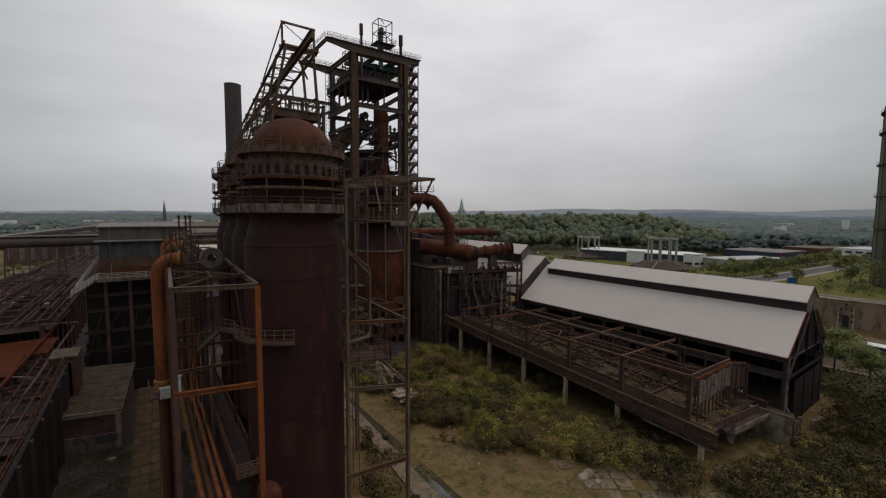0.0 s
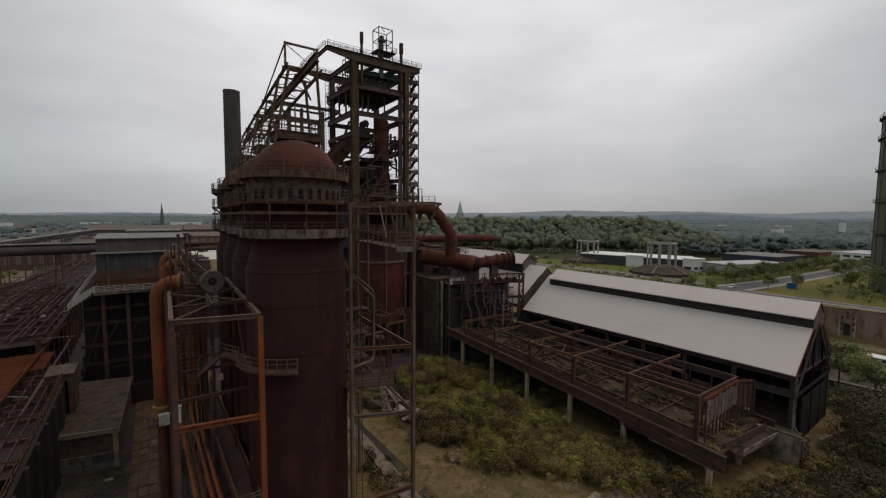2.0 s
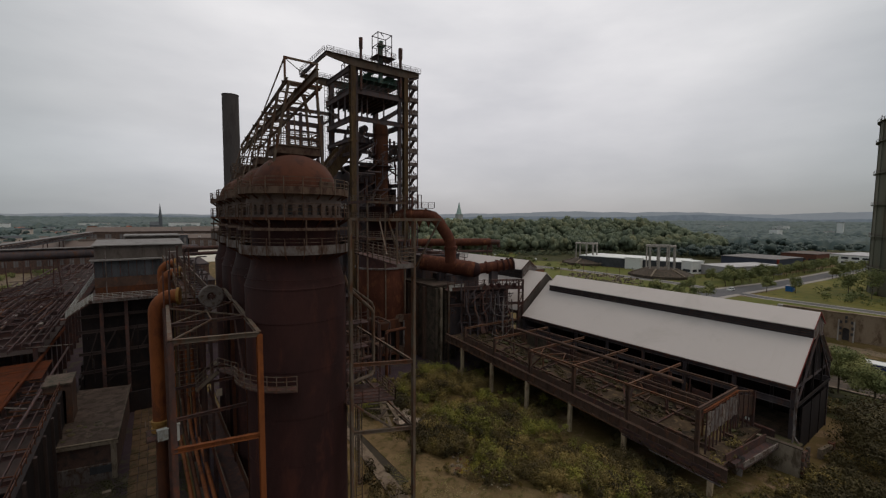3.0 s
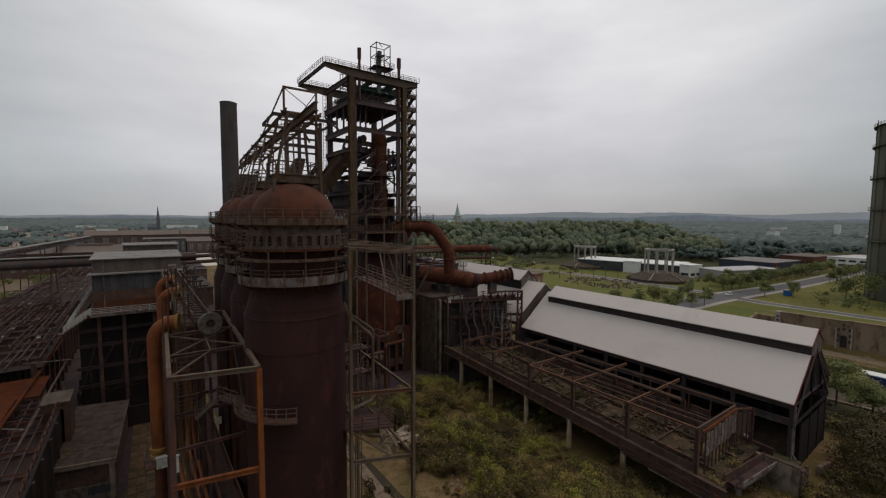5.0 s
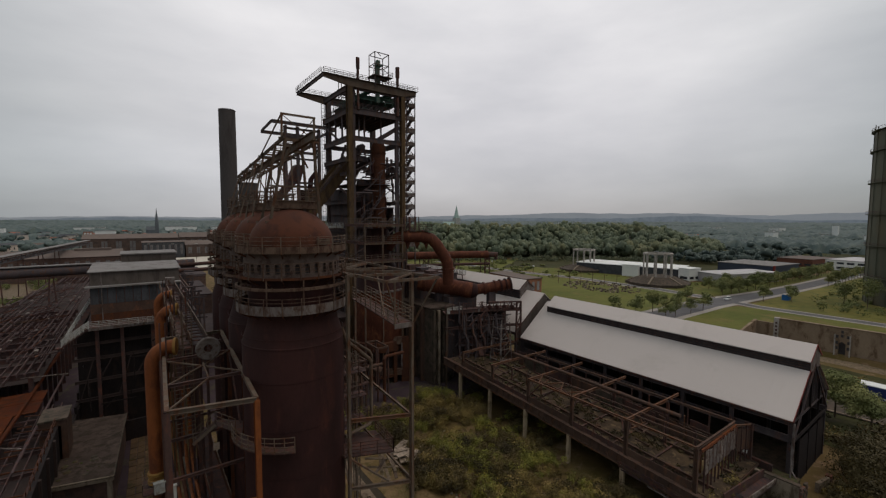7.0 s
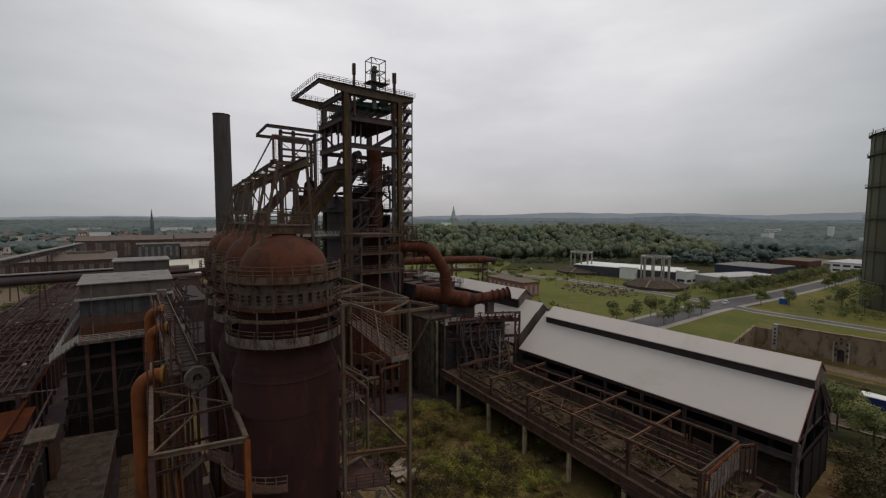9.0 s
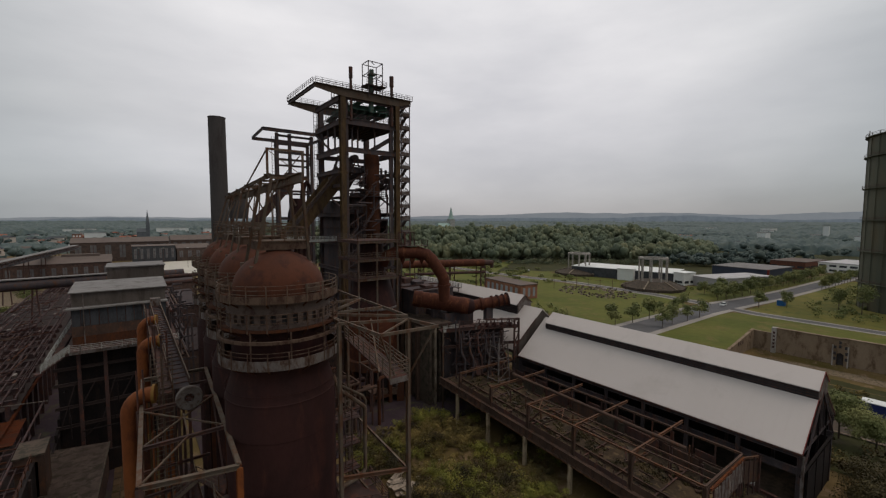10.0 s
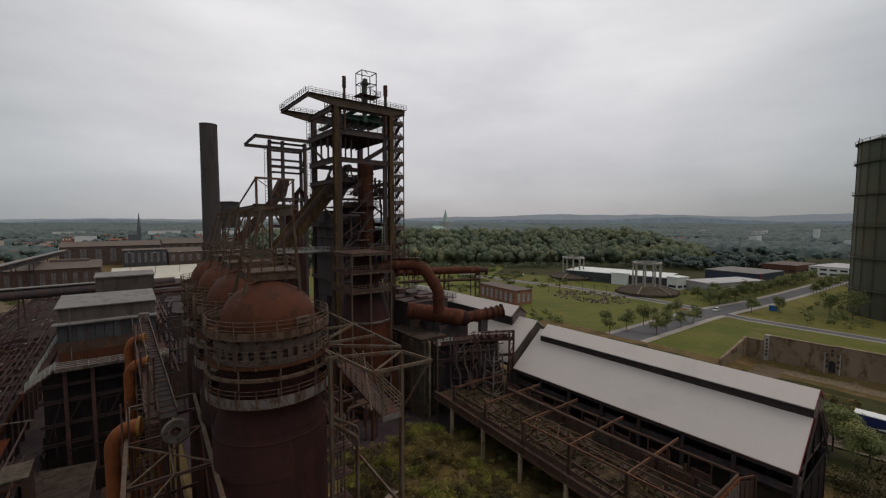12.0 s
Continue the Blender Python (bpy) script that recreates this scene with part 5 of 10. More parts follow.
# long rust pipes and a conveyor trough running through the frame
for i in range(4):
    x = 2.75 + i * 0.52
    single("service_pipe", Shape().tube([(x, 22.0, 5.6), (x, 52.0, 5.6), (x, 54.0, 6.6), (x, 55.0, 9.0), (x, 55.0, 14.0)], 0.17, 10), M_ORANGE if i != 1 else M_RUST, "long thin orange-rusted steel service pipe", "pipe", "service pipes")
g = thing("conveyor_trough", (5.85, 45.0, 5.4), "narrow rusty conveyor trough with steel side plates", "conveyor")
part("floor_plate", Shape().box(5.05, 33.4, 5.9, 6.6, 62.0, 6.0), M_DARK, g)
for x in (5.05, 6.6):
    part("side_plate", Shape().box(x - 0.03, 33.4, 5.9, x + 0.03, 62.0, 6.9), M_VESSEL if x < 6 else M_RUST, g)
    part("rim_bar", Shape().beam((x, 33.4, 6.93), (x, 62.0, 6.93), 0.07, 0.06), M_OLIVE, g)
part("end_railing", Shape().rails([(5.05, 33.4, 5.95), (6.6, 33.4, 5.95)], 1.1, 0.035, 0.5, 4), M_OLIVE, g)
for y in (36, 44, 52, 60):
    for x in (5.1, 6.55):
        part("support", Shape().beam((x, y, LOW), (x, y, 5.9), 0.2, 0.2), M_DARK, g)
single("dust_pot", Shape().lathe(7.3, 33.0, [(0, 1.0), (0.9, 1.0), (1.0, 1.6), (1.0, 4.4), (0.9, 4.9), (0.55, 5.25), (0.0, 5.35)], 24), M_VESSEL, "round-topped rusty dust pot below the trough", "dust pot")
single("dust_pot_stand", Shape().cyl((7.3, 33.0, LOW), (7.3, 33.0, 1.0), 0.7, 16), M_DARK, "dark steel stand under the dust pot", "stand")


def gooseneck(y, x=0.98, top=21.75, r=0.6, low=10.2):
    g = thing("gooseneck_pipe", (x, y, LOW), "thick orange-rusted gooseneck pipe bending over at its top", "pipe", "gooseneck pipes")
    pts = [(x, y, low), (x, y, top - 1.2)] + [(x + 1.3 * (1 - math.cos(a)), y - 0.25 * (1 - math.cos(a)), top - 1.2 + 1.3 * math.sin(a)) for a in [k * math.pi / 2 / 6 for k in range(1, 7)]] + [(x + 1.75, y - 0.35, top + 0.1)]
    part("pipe", Shape().tube(pts, r, 20), M_ORANGE, g)
    part("flange", Shape().cyl((x + 1.55, y - 0.3, top + 0.1), (x + 1.75, y - 0.35, top + 0.1), r + 0.16, 20), M_YELLOW, g)
    part("collar", Shape().lathe(x, y, [(r, low - 0.1), (r + 0.14, low - 0.1), (r + 0.14, low + 0.25), (r + 0.04, low + 0.3), (r + 0.04, low + 0.55), (r + 0.14, low + 0.6), (r + 0.14, low + 0.85), (r, low + 0.9)], 24), M_YELLOW, g)
    part("lower_pipe", Shape().cyl((x, y, LOW), (x, y, low), 0.45, 18), M_RUST, g)
    for dx in (0.55, 0.95):
        part("rod", Shape().cyl((x + dx, y - 0.95, 17.5), (x + dx, y - 0.95, top + 2.4), 0.06, 8), M_DARK, g)
    part("stay_post", Shape().isec((x + 1.25, y - 0.7, low), (x + 1.25, y - 0.7, top - 0.4), 0.14, 0.18), M_OCHRE, g, "pale ochre stay post")
    pl = part("platform", Shape().box(x - 1.1, y - 1.3, low - 0.45, x + 1.5, y + 1.1, low - 0.32), M_DARK, g)
    part("platform_railing", Shape().rails([(x - 1.1, y + 1.1, low - 0.32), (x - 1.1, y - 1.3, low - 0.32), (x + 0.4, y - 1.3, low - 0.32)], 0.9, 0.03, 0.8, 2), M_OLIVE, pl)
    return g


M_YELLOW = mat("faded_yellow_flange", (0.1806, 0.09792, 0.02722), (0.2287, 0.1267, 0.03629), 1.0, 0.7, 0.0, 0.15, (0.1204, 0.04608, 0.01814), 0.35)
neck = gooseneck(44.4)
for y in (62.0, 74.0):
    copy_thing(neck, Matrix.Translation((neck.location.x + (1.3 if y < 70 else 1.5), y, LOW)))

# drum wheel at the frame's back
g = thing("pulley_wheel", (4.75, 40.8, 20.8), "large grey round pulley wheel with open hub on the frame", "pulley")
an = [2 * math.pi * i / 36 for i in range(36)]
w = Shape()
prof = [(0.32, -0.06), (0.36, -0.16), (0.86, -0.20), (0.93, -0.12), (0.93, 0.12), (0.86, 0.2), (0.36, 0.16), (0.32, 0.06), (0.32, -0.06)]
vs = [(4.75 + r * math.cos(a), 40.8 + d, 22.12 + r * math.sin(a)) for r, d in prof for a in an]
w.add(vs, [(i * 36 + k, i * 36 + (k + 1) % 36, (i + 1) * 36 + (k + 1) % 36, (i + 1) * 36 + k) for i in range(8) for k in range(36)])
part("rim", w, M_WHEEL, g)
for i in range(5):
    a = 2 * math.pi * i / 5
    part("spoke", Shape().beam((4.75, 40.8, 22.12), (4.75 + 0.36 * math.cos(a), 40.8, 22.12 + 0.36 * math.sin(a)), 0.08, 0.1), M_RUST, g)
part("axle", Shape().cyl((4.75, 40.4, 22.12), (4.75, 41.4, 22.12), 0.1, 12), M_DARK, g)
for x in (4.2, 5.3):
    part("bearing_strut", Shape().beam((x, 41.2, 21.15), (4.75, 41.2, 22.6), 0.14, 0.14), M_DARK, g)

# conveyor gallery on top, running back along the stoves
g = thing("conveyor_gallery", (4.6, 66.0, 21.0), "long brown boxed conveyor gallery on steel legs beside the stoves", "conveyor")
part("belt_floor", Shape().box(4.0, 46.0, 21.16, 5.3, 88.0, 21.22), M_SOOTSTEEL, g)
for x in (4.0, 5.3):
    part("side_plate", Shape().box(x - 0.03, 46.0, 21.1, x + 0.03, 88.0, 21.9), M_RUST if x < 5 else M_MURK, g)
    part("rim_bar", Shape().beam((x, 46.0, 21.93), (x, 88.0, 21.93), 0.09, 0.06), M_OLIVE, g)
for i in range(30):
    y = 46.8 + i * 1.4
    part("roller", Shape().cyl((4.05, y, 21.4), (5.25, y, 21.4), 0.07, 8), M_DARK, g)
for i in range(8):
    y = 45.0 + i * 5.6
    for x in (4.3, 5.1):
        part("gallery_leg", Shape().isec((x, y, LOW), (x, y, 21.2), 0.22, 0.26), M_DARK, g)
part("gallery_walkway", Shape().box(3.1, 46.0, 20.9, 4.2, 88.0, 20.98), M_DARK, g)
part("gallery_railing", Shape().rails([(3.1, 46.0, 20.98), (3.1, 88.0, 20.98)], 1.1, 0.03, 1.5, 3), M_OLIVE, g)
part("pale_panel", Shape().box(4.1, 55.0, 21.0, 4.18, 59.0, 22.2), M_OLIVE, g)
part("pale_panel", Shape().box(4.1, 66.0, 21.0, 4.18, 69.0, 22.2), M_OLIVE, g)
part("head_box", Shape().box(4.0, 88.0, 21.0, 5.4, 89.4, 22.6), M_BAND, g)
g = thing("ladder_tower", (3.2, 46.0, 14.0), "narrow steel lattice ladder tower beside the conveyor", "ladder")
part("ladder", Shape().ladder((2.9, 46.0, 12.0), (2.9, 46.0, 24.5), 0.7, 0.4, 0.035), M_OLIVE, g)
part("ladder", Shape().ladder((3.7, 46.0, 12.0), (3.7, 46.0, 24.5), 0.7, 0.4, 0.035), M_OLIVE, g)
for dx, yy in ((3.4, 47.5), (3.9, 49.2), (3.1, 52.0)):
    single("vent_pipe", Shape().cyl((dx, yy, 18.0), (dx, yy, 25.6), 0.08, 8).cyl((dx, yy, 25.5), (dx, yy, 25.75), 0.14, 8), M_DARK, "thin dark upright vent pipe", "pipe", "vent pipes")

# stairs up to the stove balcony
g = thing("balcony_stair", (5.2, 38.4, 14.0), "steel stair with handrails climbing to the stove balcony", "stair")
part("stringer", Shape().beam((3.4, 40.6, 14.3), (4.9, 39.4, 16.05), 0.1, 0.25), M_OLIVE, g)
part("stringer", Shape().beam((3.8, 41.2, 14.3), (5.3, 40.0, 16.05), 0.1, 0.25), M_OLIVE, g)
for i in range(9):
    t = (i + 0.5) / 9
    part("tread", Shape().box(3.4 + 1.5 * t, 40.6 - 1.2 * t, 14.35 + 1.75 * t, 3.4 + 1.5 * t + 0.5, 40.6 - 1.2 * t + 0.6, 14.4 + 1.75 * t), M_DARK, g)
part("landing", Shape().slab([(4.9, 39.4), (5.5, 40.2), (7.0, 38.6), (6.3, 36.4)], 16.0, 16.08), M_DARK, g)
part("railing", Shape().rails([(3.4, 40.6, 14.4), (4.9, 39.4, 16.08), (6.0, 37.0, 16.08)], 1.1, 0.03, 1.0, 3), M_OLIVE, g)

# ---- flat-roofed shed in the pit ----
g = thing("flat_roof_shed", (-6.3, 76.0, LOW), "low flat-roofed brick shed with concrete roof slab", "shed")
part("wall", Shape().slab([(-9.5, 67.75), (-3.4, 66.3), (-2.4, 85.5), (-8.95, 87.3)], LOW - 0.2, 0.55), M_BRICKD, g)
part("brick_infill", Shape().slab([(-9.0, 67.5), (-3.9, 66.28), (-3.88, 66.38), (-8.98, 67.6)], -2.0, 0.4), M_BRICKD, g, "red-brown brick infill between pale piers")
part("plinth", Shape().slab([(-9.55, 67.4), (-3.4, 65.95), (-3.36, 66.15), (-9.5, 67.6)], LOW - 0.2, -2.0), M_BAND, g, "grey plinth with faded paint marks")
part("paint_mark", Shape().slab([(-6.0, 66.53), (-3.7, 65.99), (-3.69, 66.02), (-5.99, 66.56)], -3.1, -2.15), M_CLADB, g, "faded blue-grey paint scrawl")
for x, y in ((-9.65, 67.3), (-3.85, 65.92)):
    part("corner_pier", Shape().slab([(x, y), (x + 0.5, y - 0.12), (x + 0.55, y + 0.5), (x + 0.05, y + 0.6)], LOW - 0.2, 0.55), M_CONC, g)
part("fascia", Shape().slab([(-9.85, 67.36), (-3.1, 65.75), (-3.08, 65.85), (-9.83, 67.46)], 0.5, 0.86), M_CONC, g)
part("roof_slab", Shape().slab([(-9.83, 67.4), (-3.1, 65.8), (-2.1, 85.9), (-9.27, 87.8)], 0.55, 0.95), M_STAINROOF, g, "mossy stained concrete roof slab")
part("roof_lip", Shape().beam((-3.15, 65.9, 1.0), (-2.15, 85.9, 1.0), 0.16, 0.14), M_CONCD, g)
part("roof_lip", Shape().beam((-9.8, 67.45, 1.0), (-3.12, 65.85, 1.0), 0.16, 0.14), M_CONC, g)
rsd = random.Random(12)
for k in range(16):
    x, y, w = rsd.uniform(-8.6, -4.0), rsd.gauss(71.5, 2.2), rsd.uniform(0.15, 0.5)
    part("roof_rubble", Shape().lathe(x, max(68.0, y), [(w, 0.94), (w * 0.7, 0.94 + w * 0.3), (0.02, 0.95 + w * 0.38)], 7), M_SOIL if k % 3 else M_CONCD, g)

# ---- switch house on stilts ----
g = thing("switch_house", (0, 102, LOW), "grey sheet-clad switch house on dark stilts with pale walkway", "building")
hx0, hx1, hy0, hy1 = -6.6, 6.6, 95.2, 108.0
part("upper_cladding", Shape().box(hx0, hy0 + 1.2, 21.1, hx1, hy1, 23.4), M_CLAD, g)
part("roof", Shape().add([(hx0 - 0.3, hy0 + 0.8, 23.4), (hx1 + 0.3, hy0 + 0.8, 23.4), (hx1 + 0.3, hy1, 23.9), (hx0 - 0.3, hy1, 23.9), (hx0 - 0.3, hy0 + 0.8, 23.55), (hx1 + 0.3, hy0 + 0.8, 23.55), (hx1 + 0.3, hy1, 24.05), (hx0 - 0.3, hy1, 24.05)],
                         [(3, 2, 1, 0), (4, 5, 6, 7), (0, 1, 5, 4), (1, 2, 6, 5), (2, 3, 7, 6), (3, 0, 4, 7)]), M_ROOFGREY, g)
part("canopy", Shape().box(hx0 - 0.6, hy0 - 0.6, 20.85, hx1 + 0.2, hy0 + 1.25, 21.08), M_ROOFGREY, g)
part("lower_wall", Shape().box(hx0, hy0, 14.6, hx1, hy1, 16.2), M_RUST, g)
part("rust_band", Shape().box(hx0 - 0.01, hy0 - 0.02, 16.2, hx1 + 0.01, hy1, 17.9), M_MURK, g, "rust-brown band of wall sheeting")
for i in range(11):
    x = hx0 + i * (hx1 - hx0) / 11
    part("window_panel", Shape().box(x + 0.06, hy0 - 0.02, 17.95, x + 1.14, hy0 + 0.06, 20.8), M_CLADB, g)
part("window_wall", Shape().box(hx0, hy0 + 0.08, 17.9, hx1, hy1, 20.85), M_DARK, g)
part("downpipe", Shape().cyl((hx0 + 1.6, hy0 - 0.1, 14.6), (hx0 + 1.6, hy0 - 0.1, 23.4), 0.08, 8), M_BAND, g)
part("floor_slab", Shape().box(hx0 - 0.8, 91.8, 14.1, 8.0, hy1, 14.5), M_DARK, g)
for x in (-5.8, -2.4, 2.0, 6.2):
    for y in (93.0, 99.0, 106.0):
        part("stilt", Shape().beam((x, y, LOW), (x, y, 14.1), 0.5, 0.5), M_DARK, g)
part("walkway_railing", Shape().rails([(-6.8, 92.0, 14.5), (-5.4, 91.7, 14.5), (8.0, 90.6, 14.5)], 1.1, 0.04, 1.3, 4), M_PALE, g)
part("skirt_panel", Shape().box(-6.8, 91.65, 14.1, 8.0, 91.75, 14.6), M_BAND, g)
st = part("stair_flight", Shape().beam((-10.2, 92.2, 11.9), (-6.8, 92.2, 14.4), 1.0, 0.2), M_DARK, g)
for dy in (-0.55, 0.55):
    part("stair_railing", Shape().rails([(-10.2, 92.2 + dy, 12.0), (-6.8, 92.2 + dy, 14.5)], 1.1, 0.05, 0.7, 4), M_PALE, st)
part("stair_landing", Shape().box(-11.0, 91.6, 11.7, -10.0, 92.8, 11.9), M_DARK, st)
part("side_stair", Shape().beam((-9.4, 93.0, 12.4), (-6.9, 104.0, 16.6), 0.8, 0.2), M_DARK, g)
part("side_stair_railing", Shape().rails([(-9.8, 93.0, 12.5), (-7.3, 104.0, 16.7)], 1.1, 0.05, 1.4, 3), M_PALE, g)

g = thing("transfer_house", (3.0, 146.0, LOW), "brown sheet-clad transfer house with flat grey roof", "building")
part("wall", Shape().box(-3.2, 140.4, LOW, 9.0, 152.0, 23.3), M_CLAD, g)
part("roof", Shape().box(-3.5, 140.1, 23.3, 9.3, 152.3, 23.6), M_ROOFGREY, g)

# ---- gas main on trestles ----
g = thing("gas_main", (-30.0, 165.0, LOW), "thick dark horizontal gas main on steel trestles", "pipe")
part("pipe", Shape().cyl((-90.0, 158.0, 17.6), (16.0, 168.5, 17.6), 1.5, 24), M_TOWER, g)
part("top_walkway", Shape().beam((-90.0, 158.0, 19.3), (-3.5, 166.5, 19.3), 2.6, 0.25), M_ROOFGREY, g)
for x in (-80, -60, -40, -20, 0):
    y = 158 + 10.5 * (x + 90) / 106
    for s in (-1, 1):
        part("trestle_leg", Shape().beam((x + 1.5 * s, y, LOW), (x + 0.4 * s, y, 16.3), 0.35, 0.35), M_DARK, g)
    part("trestle_tie", Shape().beam((x - 1.2, y, 4), (x + 1.2, y, 4), 0.25, 0.25), M_DARK, g)
for z in (15.2, 13.6):
    single("gas_main_branch", Shape().cyl((-2.0, 130.0 + z, z + 4), (22.0, 134.0 + z, z + 4), 0.55, 14), M_DARK, "dark horizontal branch pipe between buildings", "pipe", "branch pipes")

# ---- ore bunkers: rows of girders over dark pits ----
g = thing("ore_bunker", (-26.0, 95.0, LOW), "dark rusted ore bunker deck of parallel track girders over open pits", "bunker")
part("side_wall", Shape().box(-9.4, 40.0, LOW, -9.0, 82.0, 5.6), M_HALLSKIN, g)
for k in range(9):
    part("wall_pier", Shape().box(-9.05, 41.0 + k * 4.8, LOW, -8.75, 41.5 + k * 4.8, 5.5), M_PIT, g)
part("back_wall", Shape().box(-24.7, 226.0, LOW, -12.0, 226.4, 8.6), M_TRACK, g)
rb = random.Random(11)


def on_bunker(x, y):
    return x > -48.2 + 0.104 * y


for i in range(50):
    x = -13.4 - i * 0.92
    z = 8.6 + 0.25 * (i % 3)
    y = max(80.0, 92.0 + 1.75 * (x + 13.4))
    far = min(226.0, (x + 48.2) / 0.104)
    while y < far - 2.0:
        y2 = min(far, y + rb.uniform(14.0, 60.0))
        zz, xx = z + rb.uniform(-0.45, 0.35), x + rb.uniform(-0.2, 0.2)
        if rb.random() < 0.9:
            part("track_girder", Shape().beam((xx, y, zz), (xx + rb.uniform(-0.15, 0.15), y2, zz), rb.uniform(0.1, 0.22), rb.uniform(0.24, 0.5)), M_TRACK, g)
        y = y2 + rb.uniform(0.2, 5.0)
for x in (-9.6, -10.6, -11.6, -12.6):
    part("track_girder", Shape().beam((x, 40.0, 5.4), (x, 84.0, 5.4), 0.1, 0.24), M_TRACK, g)
for k in range(24):
    y = 82.0 + k * 6.0
    xe = -13.2 if y > 92 else -13.4 - (92 - y) / 1.75
    xs = max(rb.uniform(-47.0, xe - 6.0), -48.2 + 0.104 * y)
    part("sleeper", Shape().beam((xs, y + rb.uniform(-2, 2), 9.25), (min(xe, xs + rb.uniform(5, 24)), y + rb.uniform(-2, 2), 9.25), 0.16, 0.1), M_TRACK, g)
# black floor close under the girders stands in for the shaded voids
part("pit_floor", Shape().slab([(-38.5, 93.0), (-13.2, 93.0), (-13.2, 226.0), (-24.7, 226.0)], 6.6, 6.7), M_PIT, g)
part("pit_side", Shape().slab([(-38.9, 93.0), (-38.5, 93.0), (-24.7, 226.0), (-25.1, 226.0)], LOW, 7.6), M_TRACK, g)
for k in range(13):
    y = 80.5 + k * 5.6
    part("cross_girder", Shape().isec((-48.0 + 0.104 * y, y, 8.2), (-13.0 if y > 90 else -20.0, y, 8.2), 0.35, 0.9), M_TRACK, g)
    for x in (-36.0, -28.0, -20.0, -14.0)[:4 if y > 90 else 3]:
        part("pier", Shape().beam((x, y, LOW), (x, y, 7.8), 0.55, 0.55), M_TRACK, g)
for k in range(8):
    y = 42.0 + k * 5.4
    part("slanted_bar", Shape().beam((-13.0, y, 5.9), (-9.4, y, 5.4), 0.1, 0.12), M_RUST, g)
    part("cross_girder", Shape().isec((-20.0, y, 5.0), (-9.4, y, 5.0), 0.25, 0.5), M_TRACK, g)
    for x in (-19.0, -14.5, -10.0):
        part("pier", Shape().beam((x, y, LOW), (x, y, 4.8), 0.4, 0.4), M_TRACK, g)
for k in range(4):
    y = 81.0 + k * 2.4
    part("deck_plate", Shape().box(-20.5, y, 5.8 - 0.02 * (k % 2), -11.9, y + 2.36, 5.86 - 0.02 * (k % 2)), M_REDDECK, g)
for k in range(4):
    y = 71.6 + k * 2.35
    part("deck_plate", Shape().box(-20.5, y, 5.8 - 0.02 * (k % 2), -14.3, y + 2.3, 5.86 - 0.02 * (k % 2)), M_REDDECK, g)
for k in range(9):
    part("grid_bar", Shape().beam((-13.2, 62.0 + k * 2.1, 5.5), (-11.8, 62.0 + k * 2.1, 5.5), 0.12, 0.2), (M_TRACK, M_RUST)[k % 2], g)
part("hopper_floor", Shape().box(-24.0, 58.0, 1.6, -9.5, 92.0, 1.7), M_PIT, g)
part("edge_rail", Shape().isec((-13.9, 66.0, 6.2), (-12.9, 113.0, 6.2), 0.36, 0.3), M_REDDECK, g, "rust-red edge rail")
part("edge_rail", Shape().isec((-11.2, 62.0, 6.2), (-10.6, 96.0, 6.2), 0.2, 0.24), M_TRACK, g)
part("pale_bar", Shape().beam((-17.5, 92.2, 8.0), (-9.4, 90.1, 8.0), 0.1, 0.12), M_LIMEDUST, g)
part("pale_bar", Shape().beam((-13.5, 69.6, 6.3), (-11.3, 67.8, 6.3), 0.1, 0.12), M_LIMEDUST, g)
for k in range(150):
    x, y = rb.uniform(-50, -14), rb.uniform(94, 215)
    if not on_bunker(x - 2, y + 2):
        continue
    part("loose_plate", Shape().box(x, y, 9.4, x + rb.uniform(0.2, 0.6), y + rb.uniform(0.4, 1.5), 9.46), (M_RUST, M_STAINROOF, M_SHELL)[k % 3], g)
for k in range(90):
    x, y = rb.uniform(-40, -15), rb.uniform(94, 190)
    if not on_bunker(x - 2, y + 2):
        continue
    a, n = rb.choice((0.0, 0.3, 1.2, 1.57)), rb.uniform(2.0, 9.0)
    part("loose_bar", Shape().beam((x, y, 9.3), (x + n * math.cos(a) * 0.6, y + n * math.sin(a) + 1.0, 9.3 + rb.uniform(0, 1.0)), 0.12, 0.16), (M_TRACK, M_RUST, M_SHELL)[k % 3], g)
# pale plates stand in for light ground showing between the girders
for k in range(130):
    y = rb.uniform(100.0, 222.0)
    x = -14.0 - rb.uniform(0.0, 34.0)
    if not on_bunker(x - 2, y + 2):
        continue
    part("dusty_plate", Shape().box(x, y, 9.3, x + rb.uniform(0.25, 0.6), y + rb.uniform(0.5, 1.8), 9.38 + rb.uniform(0, 0.2)), (M_LIMEDUST, M_BAND, M_MURK)[k % 3], g)
for k in range(46):
    y = rb.uniform(94.0, 215.0)
    x = -14.0 - rb.uniform(0.0, 30.0)
    if not on_bunker(x - 2, y + 2):
        continue
    part("cross_bar", Shape().beam((x, y, 9.2), (x - rb.uniform(2.0, 7.0), y + rb.uniform(-1.0, 1.0), 9.2), 0.12, 0.2), (M_TRACK, M_MURK)[k % 2], g)
for k in range(26):
    x, y = -14.0 - rb.uniform(0.0, 26.0), rb.uniform(96.0, 200.0)
    if not on_bunker(x - 2, y + 2):
        continue
    part("stub_post", Shape().beam((x, y, 8.6), (x, y, 9.6 + rb.uniform(0.3, 2.2)), 0.14, 0.14), M_TRACK, g)
part("railing", Shape().rails([(-12.9, 93.0, 9.4), (-12.9, 146.0, 9.4)], 1.1, 0.04, 2.0, 2), M_TRACK, g)
part("railing", Shape().rails([(-9.2, 40.0, 5.8), (-9.2, 74.0, 5.8)], 1.1, 0.04, 2.0, 2), M_RUST, g)
